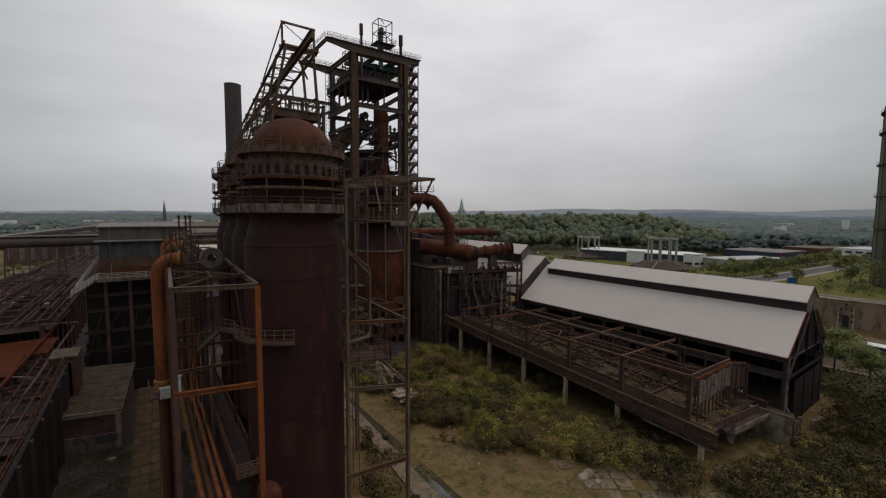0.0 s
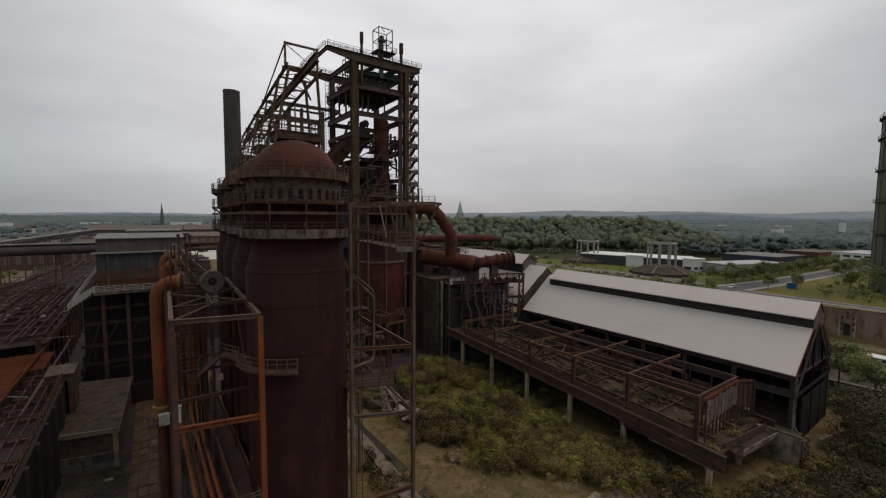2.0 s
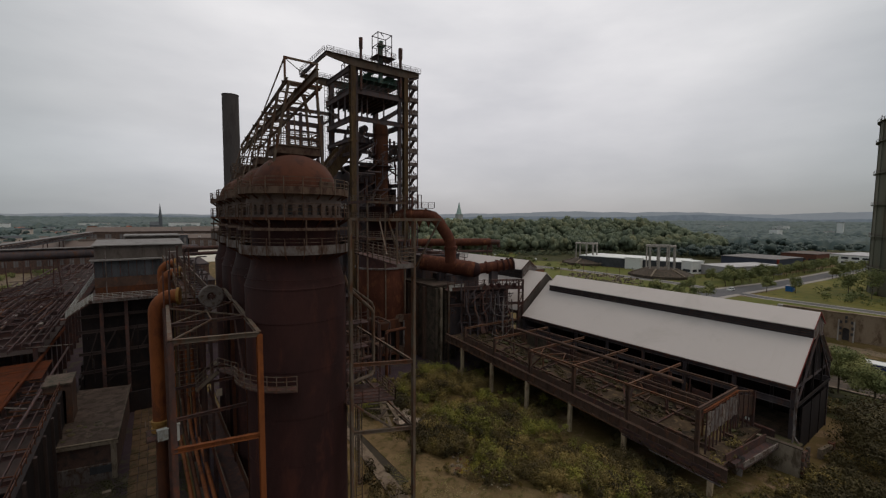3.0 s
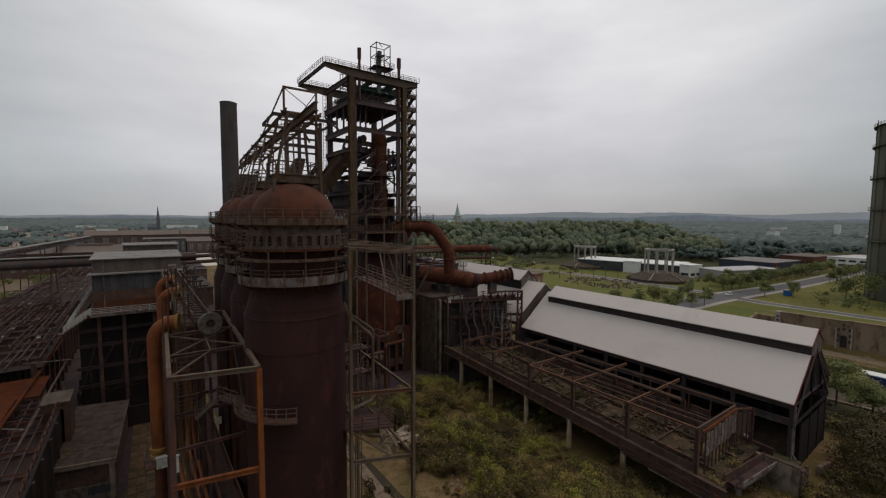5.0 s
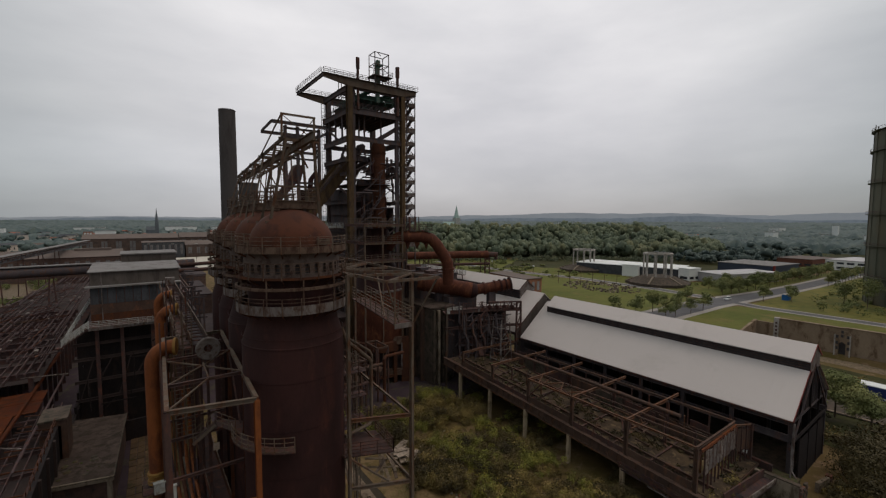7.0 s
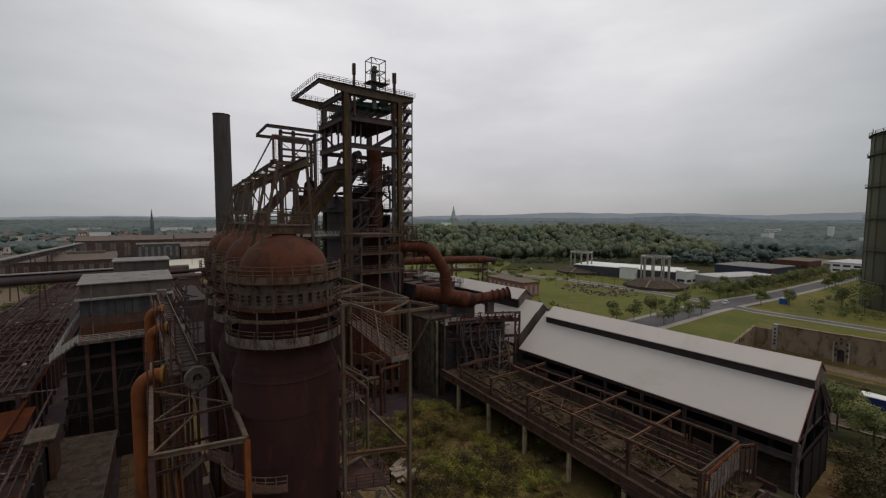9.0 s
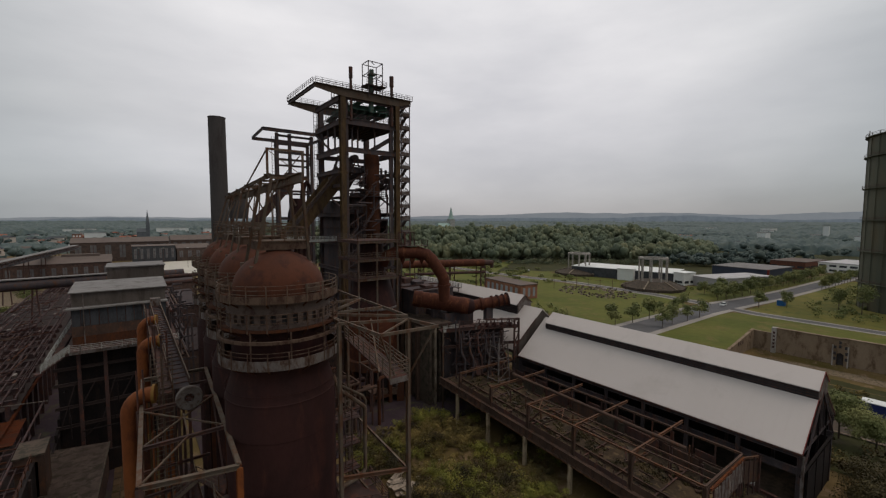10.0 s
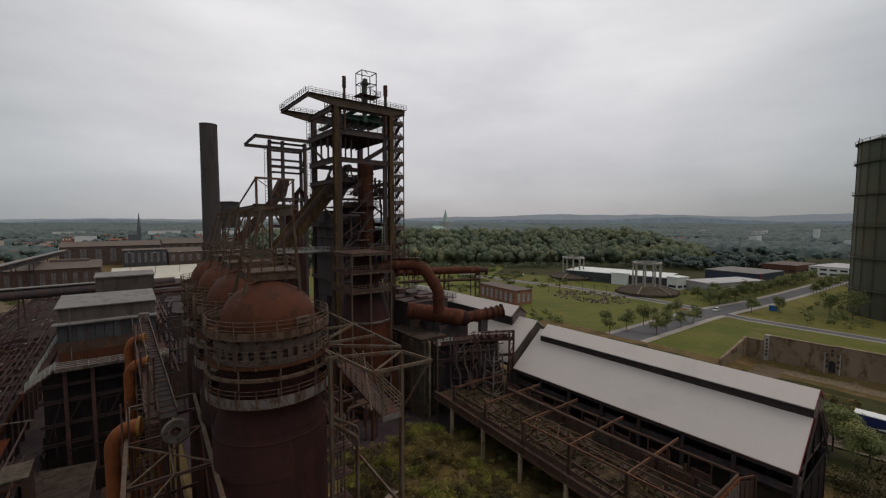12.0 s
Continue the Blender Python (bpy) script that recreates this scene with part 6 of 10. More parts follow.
g = thing("concrete_hopper", (-9.4, 76.8, LOW), "concrete hopper block with stained concrete top", "hopper")
part("body", Shape().box(-10.9, 74.6, LOW, -8.1, 79.0, 6.3), M_MURK, g)
part("top_slab", Shape().box(-11.0, 74.4, 6.3, -8.0, 79.2, 6.55), M_CONCD, g)

# sooty floor, and undercroft whose near-black walls stand in for its shade
single("pit_floor", Shape().box(-95.0, 38.0, LOW - 0.4, 3.6, 326.0, LOW + 0.003), M_SOOT, "sooty black floor of the works pit", "floor", kind="structure")
single("pale_yard", Shape().slab([(-140, 130), (-41, 96), (-33.5, 150), (-25.6, 226), (-25.6, 326), (-140, 326)], LOW - 0.3, LOW + 0.06), M_SLAB, "dusty pale concrete yard behind the bunkers", "yard", kind="structure")
g = thing("undercroft", (0.0, 104.0, LOW), "undercroft below the switch house, walls and hoppers near-black in place of shade", "undercroft")
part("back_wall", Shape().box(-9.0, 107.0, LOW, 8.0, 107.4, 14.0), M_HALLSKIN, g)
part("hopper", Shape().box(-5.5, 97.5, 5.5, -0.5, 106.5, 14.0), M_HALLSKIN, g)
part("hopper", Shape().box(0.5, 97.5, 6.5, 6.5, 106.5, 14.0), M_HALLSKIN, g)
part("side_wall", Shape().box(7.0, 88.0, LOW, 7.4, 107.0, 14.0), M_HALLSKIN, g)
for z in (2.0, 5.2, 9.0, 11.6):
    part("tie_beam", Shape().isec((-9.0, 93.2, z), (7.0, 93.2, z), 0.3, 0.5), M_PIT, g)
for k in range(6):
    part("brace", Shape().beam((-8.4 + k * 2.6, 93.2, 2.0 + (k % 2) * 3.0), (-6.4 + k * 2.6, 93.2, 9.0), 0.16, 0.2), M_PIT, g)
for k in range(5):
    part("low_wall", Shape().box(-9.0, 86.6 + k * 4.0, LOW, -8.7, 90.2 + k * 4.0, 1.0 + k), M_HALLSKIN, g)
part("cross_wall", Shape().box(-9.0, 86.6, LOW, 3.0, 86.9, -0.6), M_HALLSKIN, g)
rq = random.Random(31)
# dark sheet added behind the stilts where there is only shade
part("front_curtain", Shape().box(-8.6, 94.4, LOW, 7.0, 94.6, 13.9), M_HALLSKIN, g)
for k in range(20):
    x, y, z = rq.uniform(-8.5, 6.0), rq.uniform(87.5, 96), rq.uniform(LOW, 12)
    a = rq.choice(((rq.uniform(1.5, 5), 0, 0), (0, rq.uniform(1.5, 5), 0), (0, 0, rq.uniform(1, 5)), (2, 0, 2)))
    part("clutter_bar", Shape().beam((x, y, z), (x + a[0], y + a[1], z + a[2]), 0.14, 0.18), M_HALLSKIN, g)

single("pit_retaining_wall", Shape().box(4.2, 18.0, LOW, 4.6, 100.0, 0.25), M_CONCD, "sooty concrete wall between pit and stove yard", "wall", kind="structure")
single("stove_apron", Shape().box(4.6, 24.0, LOW, 9.2, 66.0, 0.15), M_SOOT, "sooty floor apron beside the stoves", "floor", kind="structure")
# paved lane in the pit
lane_me = [mesh_of("lane_slab", Shape().add([(-0.47, -0.95, 0), (0.47, -0.95, 0), (0.47, 0.95, 0), (-0.47, 0.95, 0), (-0.44, -0.92, 0.07), (0.44, -0.92, 0.07), (0.44, 0.92, 0.07), (-0.44, 0.92, 0.07)],
                                            [(3, 2, 1, 0), (4, 5, 6, 7), (0, 1, 5, 4), (1, 2, 6, 5), (2, 3, 7, 6), (3, 0, 4, 7)]), m) for m in (M_LANE, M_LANEPALE)]
lane = thing("pit_lane", (-0.5, 60.0, LOW), "narrow lane of worn brown concrete slabs with moss", "lane", kind="structure")
rl_ = random.Random(6)
for i in range(4):
    for j in range(21):
        ob = new("lane_slab", lane_me[(i * 7 + j * 3) % 5 == 0])
        ob.parent = lane
        ob.matrix_basis = pose(-1.7 + i * 0.99 + 0.045 * j + rl_.uniform(-0.03, 0.03), -14.0 + j * 2.0 + rl_.uniform(-0.05, 0.05), rl_.uniform(0.0, 0.03), rl_.uniform(-1, 1), rl_.uniform(-1, 1), rl_.uniform(-1.5, 1.5))
for x, y, w, d, h in ((-0.6, 44.6, 0.5, 0.4, 0.4), (-4.6, 62.0, 0.8, 0.5, 0.5)):
    single("rubble_block", Shape().box(x, y, LOW, x + w, y + d, LOW + h), M_CONC, "pale broken block lying beside the lane", "rubble", "lane rubble")

# ---- sloping conveyor bridge and works halls further off ----
g = thing("conveyor_bridge", (-32.0, 300.0, LOW), "long sloping grey conveyor bridge on trestle legs", "conveyor")
ca, cb = Vector((-51.5, 215.0, 15.0)), Vector((-28.5, 400.0, 15.6))
for s_ in (-1.6, 1.6):
    o = Vector((s_, 0, 0))
    part("top_chord", Shape().beam(ca + o + Vector((0, 0, 1.1)), cb + o + Vector((0, 0, 1.1)), 0.25, 0.3), M_DARK, g)
    part("bottom_chord", Shape().beam(ca + o - Vector((0, 0, 1.1)), cb + o - Vector((0, 0, 1.1)), 0.25, 0.4), M_CLADB, g)
    for i in range(36):
        p, q = ca.lerp(cb, i / 36) + o, ca.lerp(cb, (i + 1) / 36) + o
        part("truss_bar", Shape().beam(p - Vector((0, 0, 1.1)), q + Vector((0, 0, 1.1)), 0.16, 0.2), M_DARK, g)
        part("truss_post", Shape().beam(p - Vector((0, 0, 1.1)), p + Vector((0, 0, 1.1)), 0.14, 0.16), M_DARK, g)
part("belt_casing", Shape().beam(ca - Vector((0, 0, 0.5)), cb - Vector((0, 0, 0.5)), 2.2, 1.0), M_CLADB, g)
part("roof", Shape().beam(ca + Vector((0, 0, 1.4)), cb + Vector((0, 0, 1.4)), 3.8, 0.2), M_ROOFGREY, g)
tt = thing("transfer_tower", (-56.5, 804.0, LOW), "distant red brick transfer tower with pale window bands", "tower")
part("wall", Shape().box(-62.0, 800.0, LOW, -51.4, 808.0, 13.4), M_BRICKO, tt)
part("roof", Shape().box(-62.4, 799.6, 13.4, -51.0, 808.4, 14.0), M_ROOFGREY, tt)
for z in (4.0, 9.2):
    for k in range(3):
        part("window", Shape().box(-61.2 + k * 3.3, 799.85, z, -59.2 + k * 3.3, 800.1, z + 2.6), M_WHITE, tt)
for i in range(7):
    c = ca.lerp(cb, (i + 0.3) / 7)
    for s in (-1, 1):
        part("trestle_leg", Shape().beam((c.x + 1.5 * s, c.y, LOW), (c.x + 0.8 * s, c.y, c.z - 1.2), 0.4, 0.4), M_DARK, g)


def works_hall(x0, x1, y0, y1, ze, zr, wall, roof, wins, label):
    """Plain brick hall with its ridge along x, seen on the long side."""
    g = thing("works_hall", ((x0 + x1) / 2, (y0 + y1) / 2, LOW), label, "hall", "works halls")
    part("wall", Shape().box(x0, y0, LOW, x1, y1, ze), wall, g)
    ym = (y0 + y1) / 2
    part("roof", Shape().add([(x0 - 0.4, y0 - 0.5, ze - 0.1), (x1 + 0.4, y0 - 0.5, ze - 0.1), (x1 + 0.4, ym, zr), (x0 - 0.4, ym, zr), (x1 + 0.4, y1 + 0.5, ze - 0.1), (x0 - 0.4, y1 + 0.5, ze - 0.1)],
                             [(0, 1, 2, 3), (3, 2, 4, 5), (0, 3, 5), (1, 4, 2), (5, 4, 1, 0)]), roof, g, "", 20)
    w = (x1 - x0) / wins
    for i in range(wins):
        xa = x0 + w * (i + 0.3)
        win = part("window", Shape().box(xa, y0 - 0.08, LOW + 3.5, xa + w * 0.42, y0 + 0.05, ze - 2.5), M_WINDIM, g)
        part("glazing_bar", Shape().box(xa + w * 0.19, y0 - 0.12, LOW + 3.5, xa + w * 0.22, y0 - 0.08, ze - 2.5).box(xa, y0 - 0.12, (LOW + ze) / 2, xa + w * 0.42, y0 - 0.08, (LOW + ze) / 2 + 0.2), M_DARK, win)
    return g


works_hall(-64.0, -7.5, 330.0, 358.0, 9.8, 13.4, M_BRICKD, M_TILEROOF, 12, "long low brick works hall with brown roof and pale windows")
works_hall(-40.0, 34.0, 500.0, 530.0, 14.0, 18.0, M_BRICKDUST, M_TILEROOF, 7, "distant long brick works hall with brown roof")
works_hall(4.0, 37.0, 470.0, 486.0, 11.0, 12.0, M_CLADB, M_TILEROOF, 7, "distant glazed steel workshop with brown flat roof")
works_hall(40.0, 120.0, 560.0, 590.0, 12.0, 17.0, M_BRICKDUST, M_TILEROOF, 10, "distant red brick works hall with brown roof")
works_hall(38.0, 66.0, 470.0, 500.0, 8.0, 11.5, M_BRICKDUST, M_TILEROOF, 4, "small red brick workshop with brown gable roof")
works_hall(70.0, 110.0, 470.0, 500.0, 9.0, 13.0, M_BRICKDUST, M_TILEROOF, 6, "red brick workshop with brown gable roof")
single("pale_yard", Shape().box(-4.0, 345.0, LOW + 0.004, 70.0, 466.0, LOW + 0.06), M_PALEYARD, "wide pale concrete forecourt", "yard", kind="structure")
single("roof_lantern", Shape().box(-31.0, 341.6, 12.4, -13.0, 345.4, 14.2), M_TILEROOF, "long roof light strip on the works hall", "roof light")
for x, y in ((8.0, 420.0), (24.0, 408.0), (40.0, 402.0)):
    g = thing("yard_lamp", (x, y, LOW), "tall thin yard lamp with pale double heads", "lamp", "yard lamps")
    part("pole", Shape().cyl((x, y, LOW), (x, y, 12.0), 0.14, 8), M_DARK, g)
    part("lamp_head", Shape().box(x - 1.0, y - 0.2, 12.0, x + 1.0, y + 0.2, 12.4), M_PALE, g)


# ---- crane walkway portal beside the first stove ----
g = thing("walkway_portal", (16.0, 34.0, 0), "tall slender steel portal with lattice walkway head beside the stove", "steel frame")
PZ = 28.65
for x, y, r in ((12.95, 31.2, 0.24), (17.45, 29.3, 0.26), (18.2, 41.5, 0.2), (13.6, 43.0, 0.2)):
    part("post", Shape().isec((x + r / 4, y, 0), (x + r / 4, y, PZ), 0.22, r * 1.4, 0.08), M_OLIVE, g)
# head frame, one bay overhanging towards the front
for a, b in (((12.95, 31.1, PZ), (17.6, 29.3, PZ)), ((17.6, 29.3, PZ), (18.1, 26.6, PZ)), ((13.9, 26.8, PZ), (18.2, 26.5, PZ)), ((13.9, 26.8, PZ), (13.2, 34.5, PZ)),
             ((18.1, 30.3, PZ), (18.4, 45.5, PZ)), ((13.2, 34.5, PZ), (18.3, 34.2, PZ)), ((13.2, 38.6, PZ), (18.4, 38.5, PZ)), ((13.2, 34.5, PZ), (18.3, 38.5, PZ)), ((13.2, 31.5, PZ), (13.4, 45.5, PZ)),
             ((13.4, 45.5, PZ), (18.4, 45.5, PZ)), ((18.1, 30.3, PZ), (13.2, 34.5, PZ))):
    part("head_beam", Shape().beam(a, b, 0.12, 0.2), M_OLIVE, g)
for a, b in (((18.1, 26.6, PZ), (17.3, 28.6, 25.0)), ((13.9, 26.8, PZ), (15.4, 27.6, 25.4)), ((13.9, 26.8, PZ), (17.45, 29.3, PZ)), ((15.4, 31.0, PZ), (13.9, 27.0, 26.2))):
    part("brace", Shape().beam(a, b, 0.09, 0.12), M_OLIVE, g)
# hanging gallery
gal = part("gallery_deck", Shape().slab([(14.75, 27.1), (16.2, 27.1), (17.9, 38.0), (16.5, 38.2)], 25.35, 25.45), M_DARK, g)
part("gallery_railing", Shape().rails([(16.5, 38.2, 25.45), (14.75, 27.1, 25.45), (16.2, 27.1, 25.45), (17.9, 38.0, 25.45)], 1.1, 0.035, 1.4, 4), M_OLIVE, gal)
part("hanger", Shape().beam((14.75, 27.1, 25.4), (14.75, 27.1, PZ), 0.1, 0.1), M_OLIVE, gal)
part("hanger", Shape().beam((16.2, 27.1, 25.4), (16.2, 27.1, 26.6), 0.1, 0.1), M_OLIVE, gal)
part("gallery_end_plate", Shape().box(14.75, 27.05, 25.15, 16.2, 27.12, 25.5), M_BAND, gal)
# lower ties and landings
part("raking_beam", Shape().isec((12.8, 30.9, 4.6), (17.5, 29.2, 5.5), 0.26, 0.36), M_BEAMRUST, g)
for z, m in ((17.3, M_BEAMRUST), (11.8, M_OLIVE)):
    part("tie_beam", Shape().isec((12.95, 31.2, z), (17.45, 29.3, z), 0.2, 0.28), m, g)
    part("tie_beam", Shape().isec((18.2, 41.5, z), (17.45, 29.3, z), 0.16, 0.24), M_OLIVE, g)
part("brace", Shape().beam((12.95, 31.2, 14.3), (15.8, 30.0, 12.0), 0.12, 0.14), M_OLIVE, g)
part("brace", Shape().beam((12.95, 31.2, 12.0), (14.2, 36.0, 14.3), 0.12, 0.14), M_OLIVE, g)
part("brace", Shape().beam((16.0, 36.0, 14.4), (17.45, 29.3, 12.0), 0.14, 0.16), M_OLIVE, g)
part("brace", Shape().beam((13.4, 35.5, 12.4), (17.5, 33.8, 14.0), 0.1, 0.12), M_OLIVE, g)
land = part("landing", Shape().slab([(13.1, 32.5), (16.8, 31.0), (17.2, 35.0), (13.4, 36.5)], 13.6, 13.7), M_DARK, g)
part("landing_railing", Shape().rails([(13.1, 32.5, 13.7), (16.8, 31.0, 13.7), (17.2, 35.0, 13.7)], 1.1, 0.035, 1.3, 4), M_DARK, land)
# loose scaffold timbers left lying on the lower ties
g = thing("plank_stack", (16.6, 32.2, 11.95), "loose heap of pale weathered scaffold planks", "planks")
for k, (xa, ya, xb, yb, h) in enumerate(((15.4, 30.3, 17.9, 34.8, 0), (15.9, 30.1, 17.6, 35.2, 0), (16.5, 30.0, 18.1, 34.0, 0), (15.2, 32.6, 17.6, 31.0, 0.08), (15.6, 33.9, 17.9, 32.2, 0.08), (16.0, 34.6, 17.9, 33.8, 0.08), (15.8, 31.2, 17.2, 34.4, 0.16), (16.8, 30.6, 17.5, 33.6, 0.16), (15.2, 31.2, 16.7, 32.4, 0.24))):
    part("plank", Shape().beam((xa, ya, 11.99 + h), (xb, yb, 11.99 + h + 0.03 * (k % 3)), 0.24, 0.06), (M_SLAB, M_CONCK, M_GIRDER)[k % 3], g)
# bent pipe against the stove
single("bent_steam_pipe", Shape().tube([(13.6, 33.9, 24.0), (13.9, 33.6, 22.9), (16.2, 34.2, 20.8), (16.5, 34.4, 20.4), (16.5, 34.4, 15.2), (16.2, 34.2, 14.9), (13.7, 33.6, 14.8)], 0.16, 10), M_OLIVE, "bent brown steam pipe bracketed to the stove", "pipe")
single("bent_steam_pipe", Shape().tube([(13.5, 34.4, 24.0), (13.9, 34.1, 23.2), (16.6, 34.9, 21.2), (16.9, 35.1, 20.7), (16.9, 35.1, 14.6), (14.0, 34.4, 14.3)], 0.12, 10), M_OLIVE, "bent brown steam pipe bracketed to the stove", "pipe")
g = thing("stove_ladder", (15.4, 35.8, 12.0), "narrow steel ladder and small stages beside the stove", "ladder")
part("ladder", Shape().ladder((15.6, 35.6, 0.0), (15.6, 35.6, 22.0), 0.6, 0.4, 0.035), M_OLIVE, g)
for z in (15.0, 17.2, 19.4):
    part("stage", Shape().box(14.0, 35.0, z, 16.4, 36.4, z + 0.06).rails([(14.0, 35.0, z), (16.4, 35.0, z)], 1.0, 0.03, 0.8, 3), M_DARK, g)

# ---- dust catcher before the furnace ----
DX, DY = 40.0, 78.2
g = thing("dust_catcher", (DX, DY, 0), "broad rust-red dust catcher vessel on brick plinth with steel platforms above", "vessel")
part("vessel", Shape().lathe(DX, DY, [(4.7, 8.6), (4.95, 9.2), (4.95, 18.9)], 48), M_VESSEL, g)
part("upper_cone", Shape().lathe(DX, DY, [(4.95, 18.9), (4.6, 19.6), (3.6, 23.6), (2.6, 26.0), (2.2, 31.0)], 48), M_SHELL, g, "soot-dark upper cone")
part("rim", Shape().lathe(DX, DY, [(4.95, 18.6), (5.2, 18.6), (5.2, 18.9), (4.95, 18.95)], 48), M_BAND, g)
part("plinth", Shape().lathe(DX, DY, [(5.1, 6.6), (5.25, 6.7), (5.25, 8.5), (4.7, 8.7)], 48), M_RUST, g)
for i in range(8):
    a = 2 * math.pi * i / 8 + 0.25
    part("leg", Shape().beam((DX + 4.9 * math.cos(a), DY + 4.9 * math.sin(a), -0.2), (DX + 4.9 * math.cos(a), DY + 4.9 * math.sin(a), 6.8), 0.7, 0.7), M_RUST, g)
part("ring_beam", Shape().lathe(DX, DY, [(4.7, 1.4), (5.1, 1.4), (5.1, 1.9), (4.7, 1.9), (4.7, 1.4)], 32), M_RUST, g)
part("hopper_cone", Shape().lathe(DX, DY, [(4.6, 8.6), (1.0, 2.6), (0.8, 1.0)], 32), M_DARK, g)
# framed opening in the skirt under the vessel
def skirt(u0, u1, za, zb, depth, material, label=""):
    p, q = Vector((36.9, 75.2)), Vector((43.7, 72.2))
    n = Vector((0.40, 0.92)) * depth
    a, b = p.lerp(q, u0), p.lerp(q, u1)
    return part("skirt_plate", Shape().slab([tuple(a), tuple(b), tuple(b + n), tuple(a + n)], za, zb), material, g, label)


skirt(0.0, 0.17, 0.0, 9.4, 0.5, M_DUSTBAND, "dusty rust-streaked skirt plate")
skirt(0.81, 1.0, 0.0, 9.4, 0.5, M_RUST)
skirt(0.17, 0.81, 7.9, 9.4, 0.5, M_DUSTBAND)
skirt(0.17, 0.81, 1.6, 2.9, 0.5, M_DUSTBAND)
skirt(0.14, 0.18, 2.7, 8.2, -0.12, M_BAND, "pale worn opening frame")
skirt(0.79, 0.83, 2.7, 8.2, -0.12, M_BAND, "pale worn opening frame")
# near-black plate stands in for the shade inside the opening
part("opening_back", Shape().slab([(37.6, 75.9), (43.3, 73.3), (43.5, 73.7), (37.8, 76.3)], 2.0, 8.6), M_NEARBLACK, g)
for z in (25.0, 28.6, 32.0):
    dk = part("platform", Shape().box(34.6, 73.2, z - 0.12, 43.2, 82.0, z), M_DARK, g)
    part("edge_beam", Shape().isec((34.6, 73.2, z - 0.3), (43.2, 73.2, z - 0.3), 0.2, 0.4), M_OLIVE, dk)
    part("edge_beam", Shape().isec((34.6, 73.2, z - 0.3), (34.6, 82.0, z - 0.3), 0.2, 0.4), M_DARK, dk)
    part("railing", Shape().rails([(34.6, 82.0, z), (34.6, 73.2, z), (43.2, 73.2, z), (43.2, 82.0, z)], 1.1, 0.04, 1.5, 3), M_OLIVE, dk)
for x, y in ((34.8, 73.4), (38.6, 73.4), (43.0, 73.4), (34.8, 81.8), (43.0, 81.8)):
    part("platform_post", Shape().isec((x, y, 0), (x, y, 32.0), 0.26, 0.3), M_OLIVE, g)

# ---- gas uptake bend and thick mains ----
g = thing("uptake_bend", (46.0, 72.5, 16.0), "thick rust-red gas pipe bending over and down", "pipe")
part("pipe", Shape().tube([(41.4, 76.6, 27.0), (42.0, 76.0, 28.6), (43.4, 74.8, 29.4), (47.2, 71.9, 29.4), (48.4, 71.1, 29.0), (49.3, 70.6, 28.0), (50.9, 69.7, 25.2), (51.5, 69.6, 24.0), (51.7, 69.6, 19.6)], 1.15, 24), M_VESSEL, g)
for p, q in (((44.6, 73.9, 29.4), (44.9, 73.65, 29.4)), ((46.9, 72.1, 29.4), (47.2, 71.9, 29.4)), ((51.6, 69.6, 23.0), (51.63, 69.6, 22.6))):
    part("flange", Shape().cyl(p, q, 1.35, 24), M_VESSEL, g)
for i in range(3):
    x, y = 44.6 + i * 1.5, 73.9 - i * 1.1
    part("drip_cone", Shape().lathe(x, y, [(0.55, 28.5), (0.5, 28.0), (0.03, 26.9)], 14), M_VESSEL, g)
dk = part("service_deck", Shape().slab([(43.0, 74.0), (48.0, 70.2), (48.8, 71.4), (43.8, 75.2)], 30.7, 30.8), M_DARK, g)
part("service_railing", Shape().rails([(43.8, 75.2, 30.8), (43.0, 74.0, 30.8), (48.0, 70.2, 30.8), (48.8, 71.4, 30.8)], 1.1, 0.04, 1.2, 3), M_DARK, dk)
for i in range(3):
    part("valve_stand", Shape().beam((44.0 + i * 0.9, 74.4 - i * 0.7, 30.8), (44.0 + i * 0.9, 74.4 - i * 0.7, 33.4), 0.3, 0.3), M_DARK, dk)
part("valve_frame", Shape().beam((44.0, 74.4, 33.4), (46.4, 72.6, 33.4), 0.12, 0.12).beam((46.4, 72.6, 30.8), (46.4, 72.6, 33.4), 0.12, 0.12), M_DARK, dk)

g = thing("gas_main", (57.0, 69.0, 15.6), "thick rust-red horizontal gas main with flanged end", "pipe")
d0, d1, d2 = Vector((48.8, 76.4, 19.4)), Vector((57.4, 68.8, 17.9)), Vector((64.9, 64.9, 19.1))
part("pipe", Shape().cyl(d0, d1, 1.65, 32), M_VESSEL, g)
part("elbow", Shape().lathe(d1.x, d1.y, [(r, d1.z + z) for r, z in ((0.02, -1.66), (0.9, -1.4), (1.4, -0.85), (1.64, 0.0), (1.4, 0.85), (0.9, 1.4), (0.02, 1.66))], 24), M_SHELL, g)
part("outlet_pipe", Shape().cyl(d1, d2, 1.12, 28), M_VESSEL, g)
for k in (0.08, 0.34, 0.62, 0.86):
    part("lagging_band", Shape().cyl(d0.lerp(d1, k), d0.lerp(d1, k + 0.07), 1.74, 32), M_VESSEL, g)
for k in (0.3, 0.58, 0.72, 0.86, 0.97):
    part("flange", Shape().cyl(d1.lerp(d2, k), d1.lerp(d2, k + 0.035), 1.38 if k < 0.9 else 1.5, 28), (M_VESSEL, M_SHELL)[k > 0.6], g)
